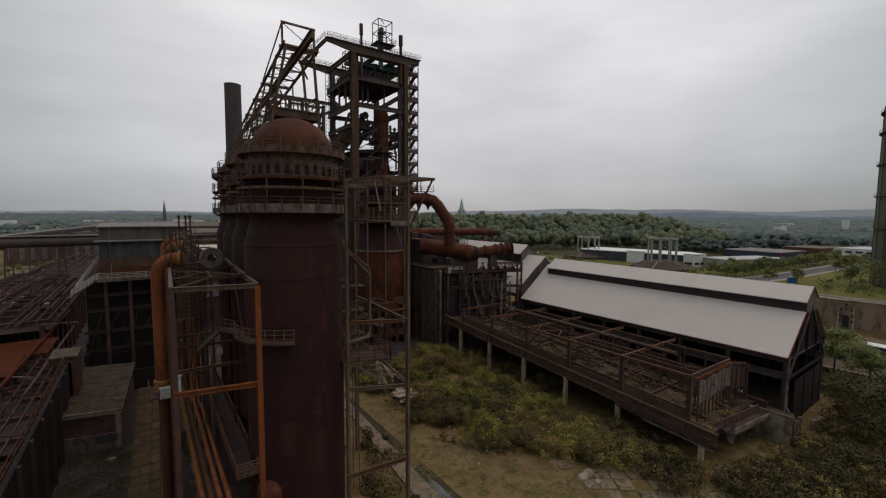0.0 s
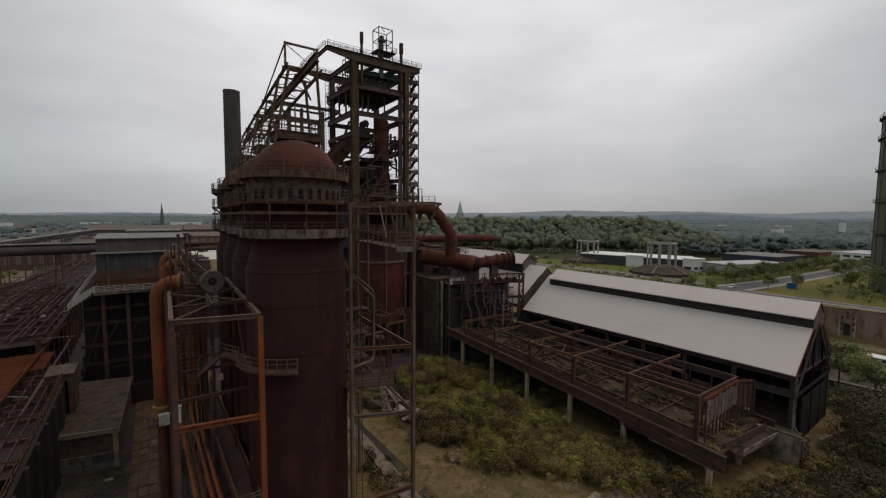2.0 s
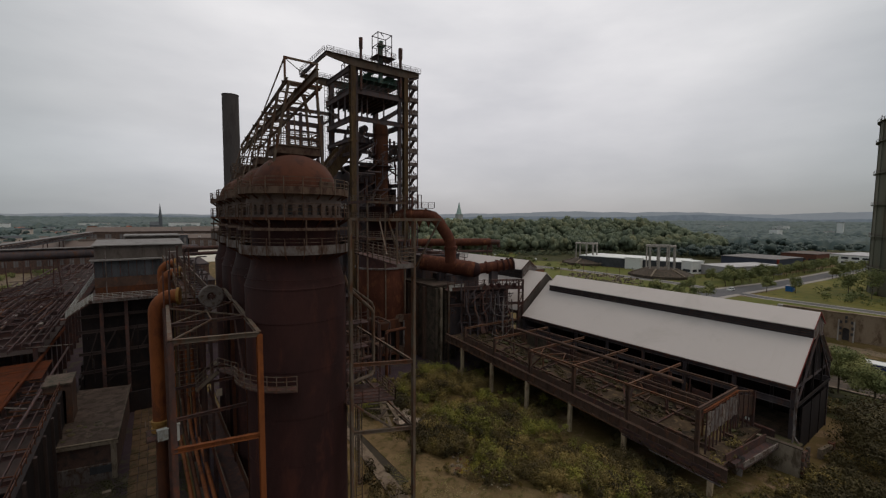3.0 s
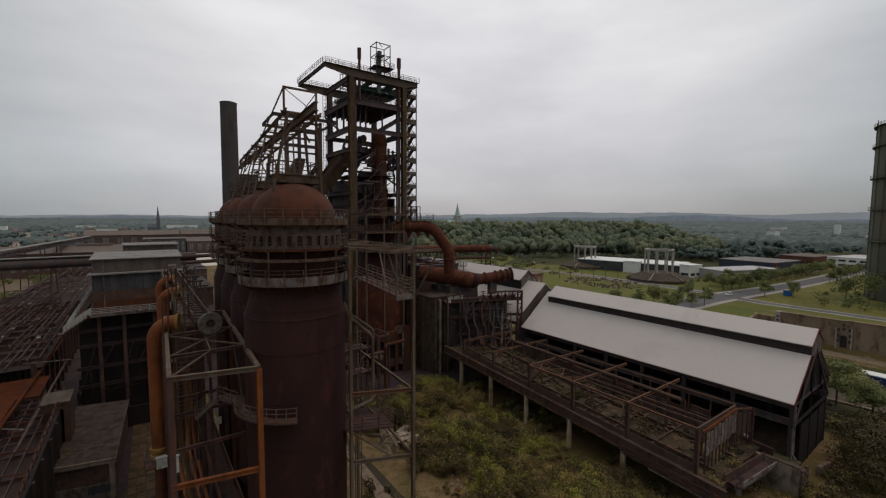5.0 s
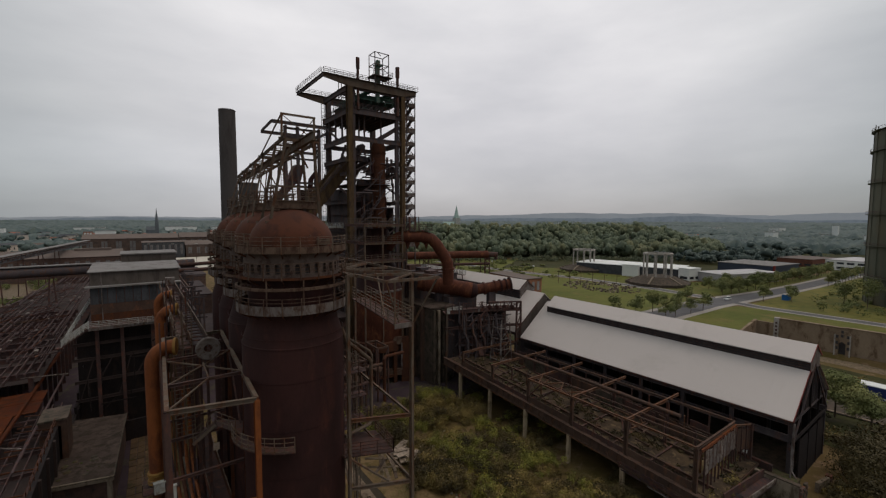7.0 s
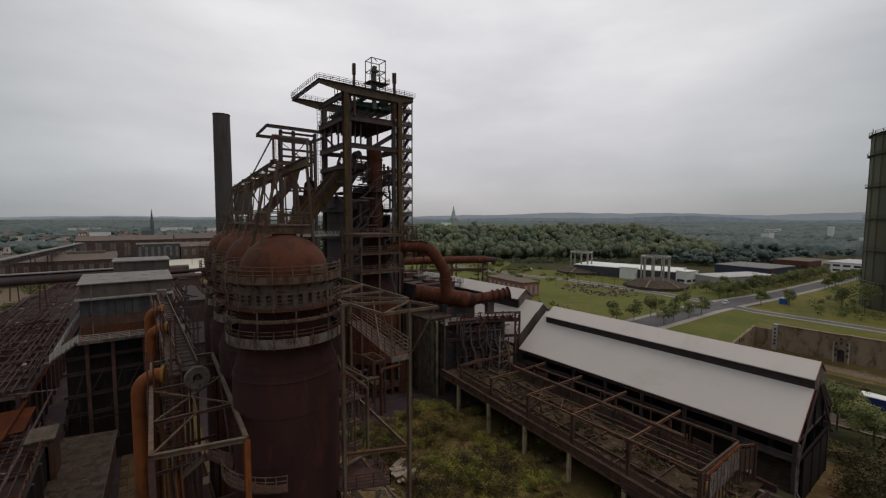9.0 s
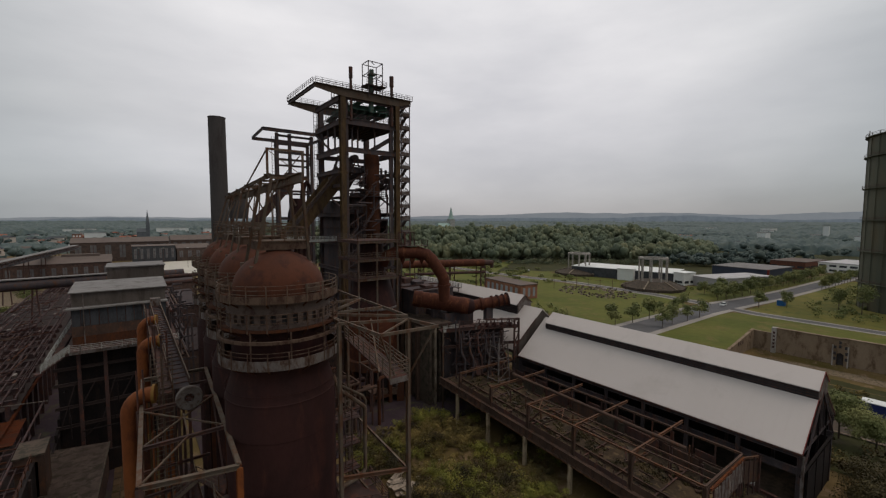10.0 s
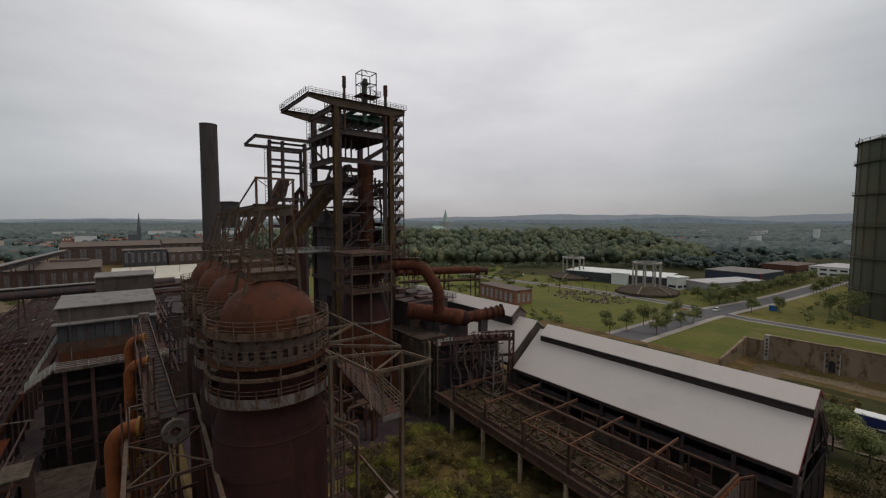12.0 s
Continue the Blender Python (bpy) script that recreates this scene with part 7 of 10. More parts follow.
part("manhole", Shape().cyl(d0.lerp(d1, 0.5) + Vector((0.2, 0.2, 1.4)), d0.lerp(d1, 0.5) + Vector((0.2, 0.2, 2.2)), 0.5, 14).cyl(d0.lerp(d1, 0.5) + Vector((0.2, 0.2, 2.2)), d0.lerp(d1, 0.5) + Vector((0.2, 0.2, 2.35)), 0.68, 14), M_VESSEL, g)
for p, k in ((d0.lerp(d1, 0.4), 1.5), (d1.lerp(d2, 0.5), 1.0)):
    part("saddle", Shape().box(p.x - 0.9, p.y - 0.5, 14.9, p.x + 0.9, p.y + 0.5, p.z - k * 0.8), M_SOOTSTEEL, g)
g = thing("gas_main", (94.0, 120.0, LOW), "rust-red horizontal pipe on a lattice trestle", "pipe")
d0, d1 = Vector((76.0, 129.0, 20.0)), Vector((106.0, 117.0, 20.0))
part("pipe", Shape().cyl(d0, d1, 1.35, 24), M_VESSEL, g)
part("end_valve", Shape().cyl(d1, d1 + Vector((3.4, -1.3, -0.2)), 1.0, 16).cyl(d1 + Vector((0, 0, -2.0)), d1, 0.7, 12).cyl(d1 + Vector((3.2, -1.2, -2)), d1 + Vector((3.2, -1.2, 0.6)), 0.7, 12), M_DARK, g)
for k in (0.25, 0.6, 0.97):
    c = d0.lerp(d1, k)
    t = Shape()
    for sx in (-1.2, 1.2):
        for sy in (-1.2, 1.2):
            t.beam((c.x + sx, c.y + sy, LOW), (c.x + sx, c.y + sy, 18.7), 0.25, 0.25)
    for z in (2, 8, 14):
        t.beam((c.x - 1.2, c.y - 1.2, z), (c.x + 1.2, c.y - 1.2, z + 5), 0.15, 0.15).beam((c.x + 1.2, c.y - 1.2, z), (c.x - 1.2, c.y - 1.2, z + 5), 0.15, 0.15)
    part("lattice_trestle", t, M_DARK, g)
part("lower_pipe", Shape().cyl((78.0, 127.0, 16.6), (106.0, 116.0, 16.6), 0.5, 14), M_DARK, g)

# ---- concrete bunker block and cast house steelwork ----
g = thing("concrete_block_house", (52.0, 72.0, 0), "tall stained concrete block house with dark flat roof", "building")
part("wall", Shape().box(46.4, 68.2, -0.2, 52.0, 80.0, 15.2), M_CONCD, g)
part("roof", Shape().box(46.1, 67.9, 15.2, 52.3, 80.3, 15.5), M_STAINROOF, g)
for i in range(4):
    x = 46.5 + i * 1.1
    part("buttress", Shape().box(x, 67.4, -0.2, x + 0.55, 68.2, 15.0), M_CONC if i == 1 else M_CONCD, g)
for i in range(3):
    y = 70.5 + i * 3.0
    part("buttress", Shape().box(45.7, y, -0.2, 46.4, y + 0.7, 15.0), M_MURK, g)
g = thing("cast_house", (56.0, 86.0, 0), "soot-brown sheet-clad cast house between furnace and hall", "building")
part("wall", Shape().box(50.0, 77.5, -0.2, 60.2, 103.0, 20.3), M_SOOTSTEEL, g)
part("roof", Shape().box(49.8, 77.3, 20.3, 60.3, 103.2, 20.6), M_SOOTSTEEL, g)
part("low_wing", Shape().box(52.6, 70.5, -0.2, 60.2, 77.3, 16.6), M_SOOTSTEEL, g)
tall = part("stock_house", Shape().box(45.0, 83.0, -0.2, 49.7, 90.6, 23.4), M_SOOTSTEEL, g)
part("parapet", Shape().box(44.8, 82.8, 23.4, 49.9, 90.8, 23.7), M_DARK, tall)
for k in range(5):
    part("wall_rib", Shape().box(45.2 + k * 1.05, 82.7, 0.0, 45.45 + k * 1.05, 83.0, 23.2), (M_DARK, M_VESSEL)[k % 2], tall)
for k in range(6):
    part("roof_vent", Shape().box(53.6 + 0.4 * (k % 2), 79.0 + k * 4.4, 20.6, 55.8 + 0.4 * (k % 2), 81.4 + k * 4.4, 21.2 + 0.3 * (k % 3)), (M_DARK, M_SOOTSTEEL)[k % 2], g)
    part("roof_beam", Shape().isec((50.0, 78.5 + k * 4.8, 20.75), (60.2, 78.5 + k * 4.8, 20.75), 0.2, 0.3), M_DARK, g)
g = thing("cast_house_steel", (55.0, 62.0, 0), "dark open steelwork of the cast house with platforms and chutes", "steel frame")
c0, c1, c2 = (47.7, 65.2), (56.0, 62.6), (62.2, 59.2)
for (xa, ya), (xb, yb) in ((c0, c1), (c1, c2)):
    part("top_beam", Shape().isec((xa, ya, 15.0), (xb, yb, 15.0), 0.3, 0.7), M_DARK, g)
    part("mid_beam", Shape().isec((xa, ya, 11.8), (xb, yb, 11.8), 0.3, 0.5), M_DARK, g)
    part("railing", Shape().rails([(xa, ya, 15.4), (xb, yb, 15.4)], 1.1, 0.04, 1.4, 3), M_DARK, g)
    part("deck", Shape().slab([(xa, ya), (xb, yb), (xb + 1.5, yb + 3.6), (xa + 1.5, ya + 3.6)], 14.6, 14.75), M_DARK, g)
for k in range(3):
    part("white_panel", Shape().box(47.9 + k * 1.25, 64.9, 14.7, 49.05 + k * 1.25, 65.0, 15.9), M_PALE, g)
part("white_panel", Shape().box(54.2, 63.0, 14.7, 55.4, 63.08, 15.8), M_BAND, g)
for x, y in ((48.0, 65.2), (51.6, 64.0), (56.0, 62.6), (59.4, 60.8)):
    part("column", Shape().isec((x, y, 0), (x, y, 15.0), 0.25, 0.3), M_OLIVE if x == 48.0 else M_DARK, g)
lx, ly = 62.2, 59.2
cor = Shape()
for dx in (-1.2, 0):
    cor.beam((lx + dx, ly, 8.5), (lx + dx, ly, 16.6), 0.28, 0.28)
for z in (9, 11.5, 14):
    cor.beam((lx - 1.2, ly, z), (lx, ly, z + 2.4), 0.14, 0.14).beam((lx, ly, z), (lx - 1.2, ly, z), 0.14, 0.14)
cor.beam((lx - 6.0, ly + 3.0, 16.5), (lx, ly, 16.5), 0.3, 0.3).beam((lx - 4, ly + 2, 14.8), (lx, ly, 16.4), 0.14, 0.14).beam((lx - 2, ly + 1, 16.4), (lx - 3, ly + 1.5, 14.8), 0.14, 0.14)
part("corner_tower", cor, M_DARK, g)
tw = Shape()
for x in (54.0, 57.2):
    for y in (56.5, 59.5):
        tw.beam((x, y, 3.5), (x + (55.6 - x) * 0.3, y + (58 - y) * 0.3, 13.5), 0.16, 0.16)
for z in (4.5, 6.5, 8.5, 10.5, 12.5):
    k = 0.3 * (z - 3.5) / 10
    xs_ = [54.0 + 1.6 * k, 57.2 - 1.6 * k]
    ys_ = [56.5 + 1.5 * k, 59.5 - 1.5 * k]
    tw.beam((xs_[0], ys_[0], z), (xs_[1], ys_[0], z), 0.1, 0.12).beam((xs_[0], ys_[0], z), (xs_[0], ys_[1], z), 0.1, 0.12).beam((xs_[0], ys_[0], z), (xs_[1], ys_[0], z + 1.9), 0.07, 0.07)
part("winch_tower", tw, M_BAND, g, "pale grey tapered winch trestle")
rc = random.Random(5)
for i in range(130):
    x, y, z = rc.uniform(48.5, 60), rc.uniform(60.5, 66.5), rc.uniform(2, 14)
    d = rc.choice(((rc.uniform(1.5, 4.5), -0.35, 0), (0.3, rc.uniform(1, 3), 0), (0, 0, rc.uniform(1.5, 5)), (0, 0, rc.uniform(1.5, 5)), (1.6, -0.4, 1.6)))
    part("small_beam", Shape().beam((x, y, z), (x + d[0], y + d[1], z + d[2]), rc.uniform(0.1, 0.2), rc.uniform(0.1, 0.26)), (M_DARK, M_SOOTSTEEL, M_TOWER)[i % 3], g)
part("bunker_body", Shape().box(49.5, 66.6, 2.5, 60.6, 68.0, 14.2), M_SOOTSTEEL, g)
for k in range(5):
    x, y = 55.4 + k * 1.35, 63.3 - k * 0.72
    part("valve_stem", Shape().cyl((x, y, 14.9), (x, y, 16.4 + 0.3 * (k % 2)), 0.12, 8), M_DARK, g)
    part("valve_body", Shape().lathe(x, y, [(0.05, 14.9), (0.45, 15.0), (0.55, 15.4), (0.3, 15.8), (0.1, 15.9)], 12), M_SHELL, g)
    part("hand_wheel", Shape().hoop(x, y, 0.34, 16.5, 0.04, 14), M_DARK, g)
for k in range(7):
    z = 3.6 + 1.6 * k
    part("stage", Shape().slab([(49.6 + 0.2 * k, 63.2), (59.0, 59.8), (59.3, 60.6), (49.9 + 0.2 * k, 64.0)], z, z + 0.08), M_SOOTSTEEL, g)
    part("stage_railing", Shape().rails([(49.6 + 0.2 * k, 63.2, z + 0.08), (59.0, 59.8, z + 0.08)], 1.0, 0.03, 1.3, 3), M_SOOTSTEEL, g)
for k in range(8):
    x = 49.8 + 1.2 * k
    part("hanger_rod", Shape().beam((x, 63.4 - 0.36 * (x - 49.6), 3.4), (x, 63.4 - 0.36 * (x - 49.6), 14.6), 0.1, 0.1), M_DARK, g)
for k in range(6):
    x = 50.6 + 1.6 * k
    part("feed_pipe", Shape().tube([(x, 63.6 - 0.36 * (x - 49.6), 14.4), (x, 63.2 - 0.36 * (x - 49.6), 11.0), (x + 0.5, 62.8 - 0.36 * (x - 49.6), 9.6), (x + 0.5, 62.6 - 0.36 * (x - 49.6), 5.0)], 0.2, 10), (M_SOOTSTEEL, M_TOWER, M_DARK)[k % 3], g)
part("top_deck", Shape().slab([(55.0, 63.2), (62.2, 59.4), (63.6, 63.0), (56.6, 66.8)], 14.78, 14.9), M_DARK, g)
part("back_sheeting", Shape().slab([(55.2, 66.4), (61.4, 62.6), (61.6, 63.0), (55.4, 66.8)], 2.5, 14.4), M_NEARBLACK, g)
part("chute", Shape().add([(52.5, 62.2, 9.5), (54.5, 62.2, 9.5), (54.5, 64.5, 9.5), (52.5, 64.5, 9.5), (53, 61.0, 6.5), (54, 61.0, 6.5), (54, 62.2, 6.5), (53, 62.2, 6.5)],
                          [(0, 1, 2, 3), (7, 6, 5, 4), (0, 4, 5, 1), (1, 5, 6, 2), (2, 6, 7, 3), (3, 7, 4, 0)]), M_DARK, g)
g = thing("roof_walkway", (67.2, 93.0, 18.4), "white railed walkway along the higher hall's ridge lantern", "walkway")
part("deck", Shape().box(66.6, 83.4, 18.75, 67.6, 103.0, 18.85), M_DARK, g)
part("railing", Shape().rails([(66.6, 83.4, 18.85), (66.6, 103.0, 18.85)], 1.2, 0.07, 1.1, 4), M_PALE, g)
part("end_railing", Shape().rails([(66.6, 83.4, 18.85), (67.6, 83.4, 18.85)], 1.2, 0.07, 1.0, 4), M_PALE, g)
for k in range(7):
    part("stand", Shape().beam((67.1, 84.0 + k * 3.1, 17.4), (67.1, 84.0 + k * 3.1, 18.8), 0.12, 0.12), M_DARK, g)


# ---- open bunker runway along the hall ----
g = thing("bunker_runway", (52.0, 38.0, 0), "long rusted open steel bunker runway on concrete posts", "steel frame")
RY = [19.9 + 7.8 * k for k in range(6)]
part("deck", Shape().box(46.6, 18.1, 3.7, 60.6, 64.0, 4.0), M_MURK, g)
part("deck_soil", Shape().box(48.0, 18.2, 4.0, 60.0, 63.5, 4.08), M_DECKSOIL, g)
part("edge_girder", Shape().isec((46.5, 16.8, 4.0), (46.5, 64.0, 4.0), 0.4, 1.2), M_MURK, g)
part("inner_girder", Shape().isec((60.4, 16.8, 3.8), (60.4, 64.0, 3.8), 0.4, 1.2), M_DARK, g)
for k in range(38):
    y = 17.4 + k * 1.23
    part("stiffener", Shape().box(46.28, y, 3.5, 46.46, y + 0.08, 4.5), M_MURK, g)
part("bottom_flange", Shape().box(46.2, 16.8, 3.3, 46.62, 64.0, 3.38), M_BEAMRUST, g, "dusty pale bottom flange")
for k in range(5):
    y = RY[k] + 0.3
    part("side_sheet", Shape().box(46.86, y, 4.6, 46.92, y + 7.2, 5.5 - 0.25 * (k % 2)), (M_MURK, M_DARK)[k % 2], g)
    for j in range(6):
        part("sheet_stud", Shape().beam((46.98, y + 0.6 + j * 1.15, 4.0), (46.98, y + 0.6 + j * 1.15, 5.7), 0.1, 0.1), M_DARK, g)
for k in range(9):
    y = 21.0 + k * 4.6
    part("joist", Shape().isec((47.2, y, 4.18), (57.2, y, 4.18), 0.2, 0.3), (M_MURK, M_DARK)[k % 2], g)
part("rail_beam", Shape().isec((49.6, 19.0, 4.35), (49.6, 62.0, 4.35), 0.2, 0.36), M_MURK, g)
part("rail_beam", Shape().isec((54.4, 19.0, 4.35), (54.4, 62.0, 4.35), 0.2, 0.36), M_MURK, g)
for k in range(9):
    y = 19.6 + k * 4.9
    part("inner_panel", Shape().box(57.4, y, 4.1, 57.5, y + 4.4, 6.0), (M_CONCD, M_MURK, M_DARK)[k % 3], g)
    part("hanging_rail", Shape().beam((57.2, y, 6.4), (57.2, y + 4.9, 6.4), 0.08, 0.1), M_MURK, g)
for y in RY:
    if y > 20:
        part("concrete_post", Shape().box(46.2, y - 0.23, -0.3, 46.66, y + 0.23, 3.4), M_POST, g)
    part("concrete_post", Shape().box(60.0, y - 0.33, -0.3, 60.7, y + 0.33, 3.4), M_CONCD, g)
    part("column", Shape().isec((47.0, y, 3.3), (47.0, y, 8.85), 0.36, 0.42), M_MURK, g)
    part("inner_column", Shape().isec((57.3, y, 3.3), (57.3, y, 8.3), 0.3, 0.4), M_DARK, g)
    part("cross_beam", Shape().isec((47.0, y, 8.9), (60.3 if y > 20 else 57.3, y, 8.75 if y > 20 else 8.7), 0.22, 0.34), M_BEAMRUST if y > 20 else M_MURK, g)
    part("knee_brace", Shape().beam((47.1, y, 7.1), (48.6, y, 8.7), 0.14, 0.14), M_DARK, g)
    part("deck_beam", Shape().isec((46.5, y, 3.5), (60.5, y, 3.5), 0.3, 0.6), M_DARK, g)
part("concrete_post", Shape().box(46.2, 18.0, -0.3, 46.66, 18.46, 3.4), M_POST, g)
part("top_rail", Shape().isec((47.0, 19.9, 8.95), (47.0, 43.4, 8.95), 0.2, 0.24), M_BEAMRUST, g)
part("top_pipe", Shape().cyl((52.6, 24.0, 9.2), (53.6, 52.5, 9.2), 0.24, 14), M_MURK, g, "long thick brown pipe")
part("top_rail", Shape().isec((50.2, 19.9, 8.9), (50.2, 43.4, 8.9), 0.14, 0.18), M_MURK, g)
part("top_rail", Shape().isec((48.9, 19.9, 8.9), (48.9, 35.6, 8.9), 0.14, 0.18), M_MURK, g)
part("top_rail", Shape().isec((57.3, 19.9, 8.8), (57.3, 51.2, 8.8), 0.2, 0.26), M_MURK, g)
for y0, y1 in ((35.5, 43.3), (27.7, 35.5)):
    n = 4
    for i in range(n):
        ya, yb = y0 + (y1 - y0) * i / n, y0 + (y1 - y0) * (i + 1) / n
        xa, xb = (47.0, 50.2) if i % 2 else (50.2, 47.0)
        if y0 > 30:
            part("lattice_bar", Shape().beam((xa, ya, 8.92), (xb, yb, 8.9), 0.1, 0.12), M_BEAMRUST, g)
part("wind_brace", Shape().beam((47.0, 43.3, 5.2), (47.0, 41.0, 8.8), 0.16, 0.16), M_DARK, g)
part("wind_brace", Shape().beam((47.0, 43.3, 4.2), (47.0, 38.4, 8.8), 0.16, 0.16), M_DARK, g)
# end frame with sheet panels
part("end_beam", Shape().isec((47.6, 19.6, 8.55), (57.5, 19.8, 8.3), 0.2, 0.26), M_ORANGE, g, "orange rusted top beam")
part("end_beam", Shape().isec((57.5, 19.8, 8.3), (59.9, 19.05, 8.0), 0.16, 0.2), M_BEAMRUST, g)
for i in range(9):
    x, y = 48.5 + i * 1.02, 19.6 + 0.02 * i
    part("end_panel", Shape().box(x, y - 0.04, 5.95 + 0.12 * (i % 2), x + 0.88, y + 0.04, 8.15 - 0.1 * ((i * 5) % 3)), M_BAND if i % 4 else M_LIMEDUST, g)
    part("end_stud", Shape().beam((x - 0.07, y, 3.8), (x - 0.07, y, 8.4), 0.13, 0.15), M_DARK, g)
for i in range(3):
    x, y = 57.7 + 0.76 * i, 19.74 - 0.25 * i
    part("end_panel", Shape().slab([(x, y), (x + 0.66, y - 0.22), (x + 0.68, y - 0.16), (x + 0.02, y + 0.06)], 5.5, 7.8 - 0.1 * i), M_MURK, g)
    part("end_stud", Shape().beam((x, y, 3.6), (x, y, 8.1), 0.13, 0.15), M_DARK, g)
part("end_column", Shape().isec((59.95, 19.0, 3.3), (59.95, 19.0, 8.1), 0.34, 0.4), M_DARK, g)
part("end_deck", Shape().box(46.4, 18.0, 3.4, 57.2, 19.4, 3.62), M_SOIL, g)
part("trough_side", Shape().add([(50.4, 16.6, 3.5), (58.6, 15.9, 3.3), (58.6, 16.0, 3.3), (50.4, 16.7, 3.5), (50.4, 16.6, 4.1), (58.6, 15.9, 3.95), (58.6, 16.0, 3.95), (50.4, 16.7, 4.1)], [(3, 2, 1, 0), (4, 5, 6, 7), (0, 1, 5, 4), (1, 2, 6, 5), (2, 3, 7, 6), (3, 0, 4, 7)]), M_LIMEDUST, g)
part("trough_floor", Shape().slab([(50.4, 16.6), (58.6, 15.9), (58.6, 17.2), (49.6, 18.0)], 3.3, 3.5), M_TRACK, g)
part("trough_side", Shape().add([(49.3, 17.9, 3.5), (58.6, 17.1, 3.3), (58.6, 17.25, 3.3), (49.3, 18.05, 3.5), (49.3, 17.9, 4.6), (58.6, 17.1, 4.4), (58.6, 17.25, 4.4), (49.3, 18.05, 4.6)], [(3, 2, 1, 0), (4, 5, 6, 7), (0, 1, 5, 4), (1, 2, 6, 5), (2, 3, 7, 6), (3, 0, 4, 7)]), M_DARK, g)
part("end_edge", Shape().isec((46.3, 17.95, 3.5), (50.4, 17.95, 3.5), 0.3, 0.7), M_MURK, g)
ra = random.Random(21)
for k in range(46):
    x, y, z = ra.uniform(48, 59.5), ra.uniform(20, 60), ra.uniform(4.2, 5.2)
    a = ra.choice(((0, ra.uniform(1, 4), 0), (ra.uniform(1, 4), 0, ra.uniform(-0.4, 0.8)), (0, 0, ra.uniform(1, 3.6)), (ra.uniform(-1, 1), ra.uniform(0.5, 2), ra.uniform(0, 1.5))))
    part("loose_bar", Shape().beam((x, y, z), (x + a[0], y + a[1], z + a[2]), ra.uniform(0.08, 0.2), ra.uniform(0.08, 0.24)), (M_MURK, M_DARK, M_BEAMRUST)[k % 3], g)
for k in range(16):
    y = 20.4 + k * 2.6
    part("inner_post", Shape().beam((58.4, y, 3.6), (58.4, y, 8.0), 0.14, 0.16), M_DARK, g)
    part("hopper_wall", Shape().box(58.6, y + 0.1, 3.9, 58.7, y + 2.4, 5.4 + 1.2 * (k % 2)), (M_MURK, M_DARK)[k % 2], g)
for k in range(70):
    x, y = ra.uniform(48.4, 56.5), ra.uniform(19, 60)
    part("rubble", Shape().beam((x, y, 4.24), (x + ra.uniform(-0.8, 0.8), y + ra.uniform(0.3, 1.3), 4.24), ra.uniform(0.2, 0.7), 0.2), (M_SOIL, M_MURK, M_CONCD)[k % 3], g)
for j in range(5):
    for k in range(4):
        y = 17.2 + k * 2.7 + 0.3 * (j % 2)
        part("side_board", Shape().beam((46.2 - 0.05 * j, y, 2.95 + j * 0.24 + ra.uniform(-0.05, 0.05)), (46.2 - 0.05 * j, y + 2.5, 2.95 + j * 0.24 + ra.uniform(-0.07, 0.07)), 0.05, 0.19), (M_TRACK, M_DARK, M_MURK)[(j + k) % 3], g)
part("edge_flange", Shape().beam((46.15, 17.0, 2.8), (46.15, 24.5, 2.75), 0.16, 0.08), M_BAND, g, "pale bent edge flange")
# the deck climbs gently towards the furnace; the top frame is level
RISE = 0.062
for ob in g.children:
    for v in ob.data.vertices:
        z, y = v.co.z, v.co.y + g.location.y
        if z > 0.2:
            v.co.z += RISE * (y - 27.0) * (1.0 if z < 5.8 else max(0.0, (8.0 - z) / 2.2))
    ob.data.update()
g = thing("sheet_chute", (51.20, 17.65, 1.00), "bent rusty sheet metal chute under the runway end", "chute")
part("chute_body", Shape().add([(49.50, 17.15, 3.30), (51.80, 16.95, 3.30), (51.90, 17.85, 3.30), (49.60, 17.90, 3.30), (50.90, 17.35, 1.50), (51.70, 17.15, 1.10), (51.80, 17.75, 1.10), (51.00, 17.85, 1.50)],
                               [(7, 6, 5, 4), (0, 4, 5, 1), (1, 5, 6, 2), (2, 6, 7, 3), (3, 7, 4, 0)]), M_BAND, g)
g = thing("retaining_wall", (60.0, 15.8, 0), "stained grey concrete retaining wall with brick end pier", "wall")
part("wall", Shape().box(58.6, 13.9, -0.6, 59.1, 19.0, 3.3), M_CONC, g)
part("coping", Shape().beam((58.85, 13.8, 3.36), (58.85, 17.1, 3.36), 0.6, 0.12), M_CONCD, g)
part("fill", Shape().box(59.1, 14.4, -0.5, 61.5, 19.0, 2.9), M_SOIL, g, "earth and rubble fill behind the wall")
for i in range(10):
    for j in range(5):
        part("brick_course", Shape().box(58.7 + 0.5 * j + 0.1 * (i % 2), 13.62 + 0.05 * ((i + j) % 2), -0.6 + 0.37 * i, 59.16 + 0.5 * j + 0.1 * (i % 2), 13.9, -0.26 + 0.37 * i - (0.0 if i < 9 else 0.12 * (j % 3))), (M_BRICKD, M_BRICKR, M_CONCD, M_BRICKD)[(i * 3 + j) % 4], g)
g = thing("broken_wall", (67.5, 13.3, 0), "short broken brick wall stump among bushes", "wall")
part("wall", Shape().beam((65.6, 13.7, 0.1), (68.2, 13.2, 0.1), 0.4, 2.2), M_CONCK, g)
for i in range(6):
    part("brick_course", Shape().box(68.2 + 0.06 * (i % 2), 12.9, -0.8 + 0.36 * i, 68.9 + 0.06 * (i % 2), 13.5, -0.46 + 0.36 * i), (M_BRICKD, M_BRICKR)[i % 2], g)
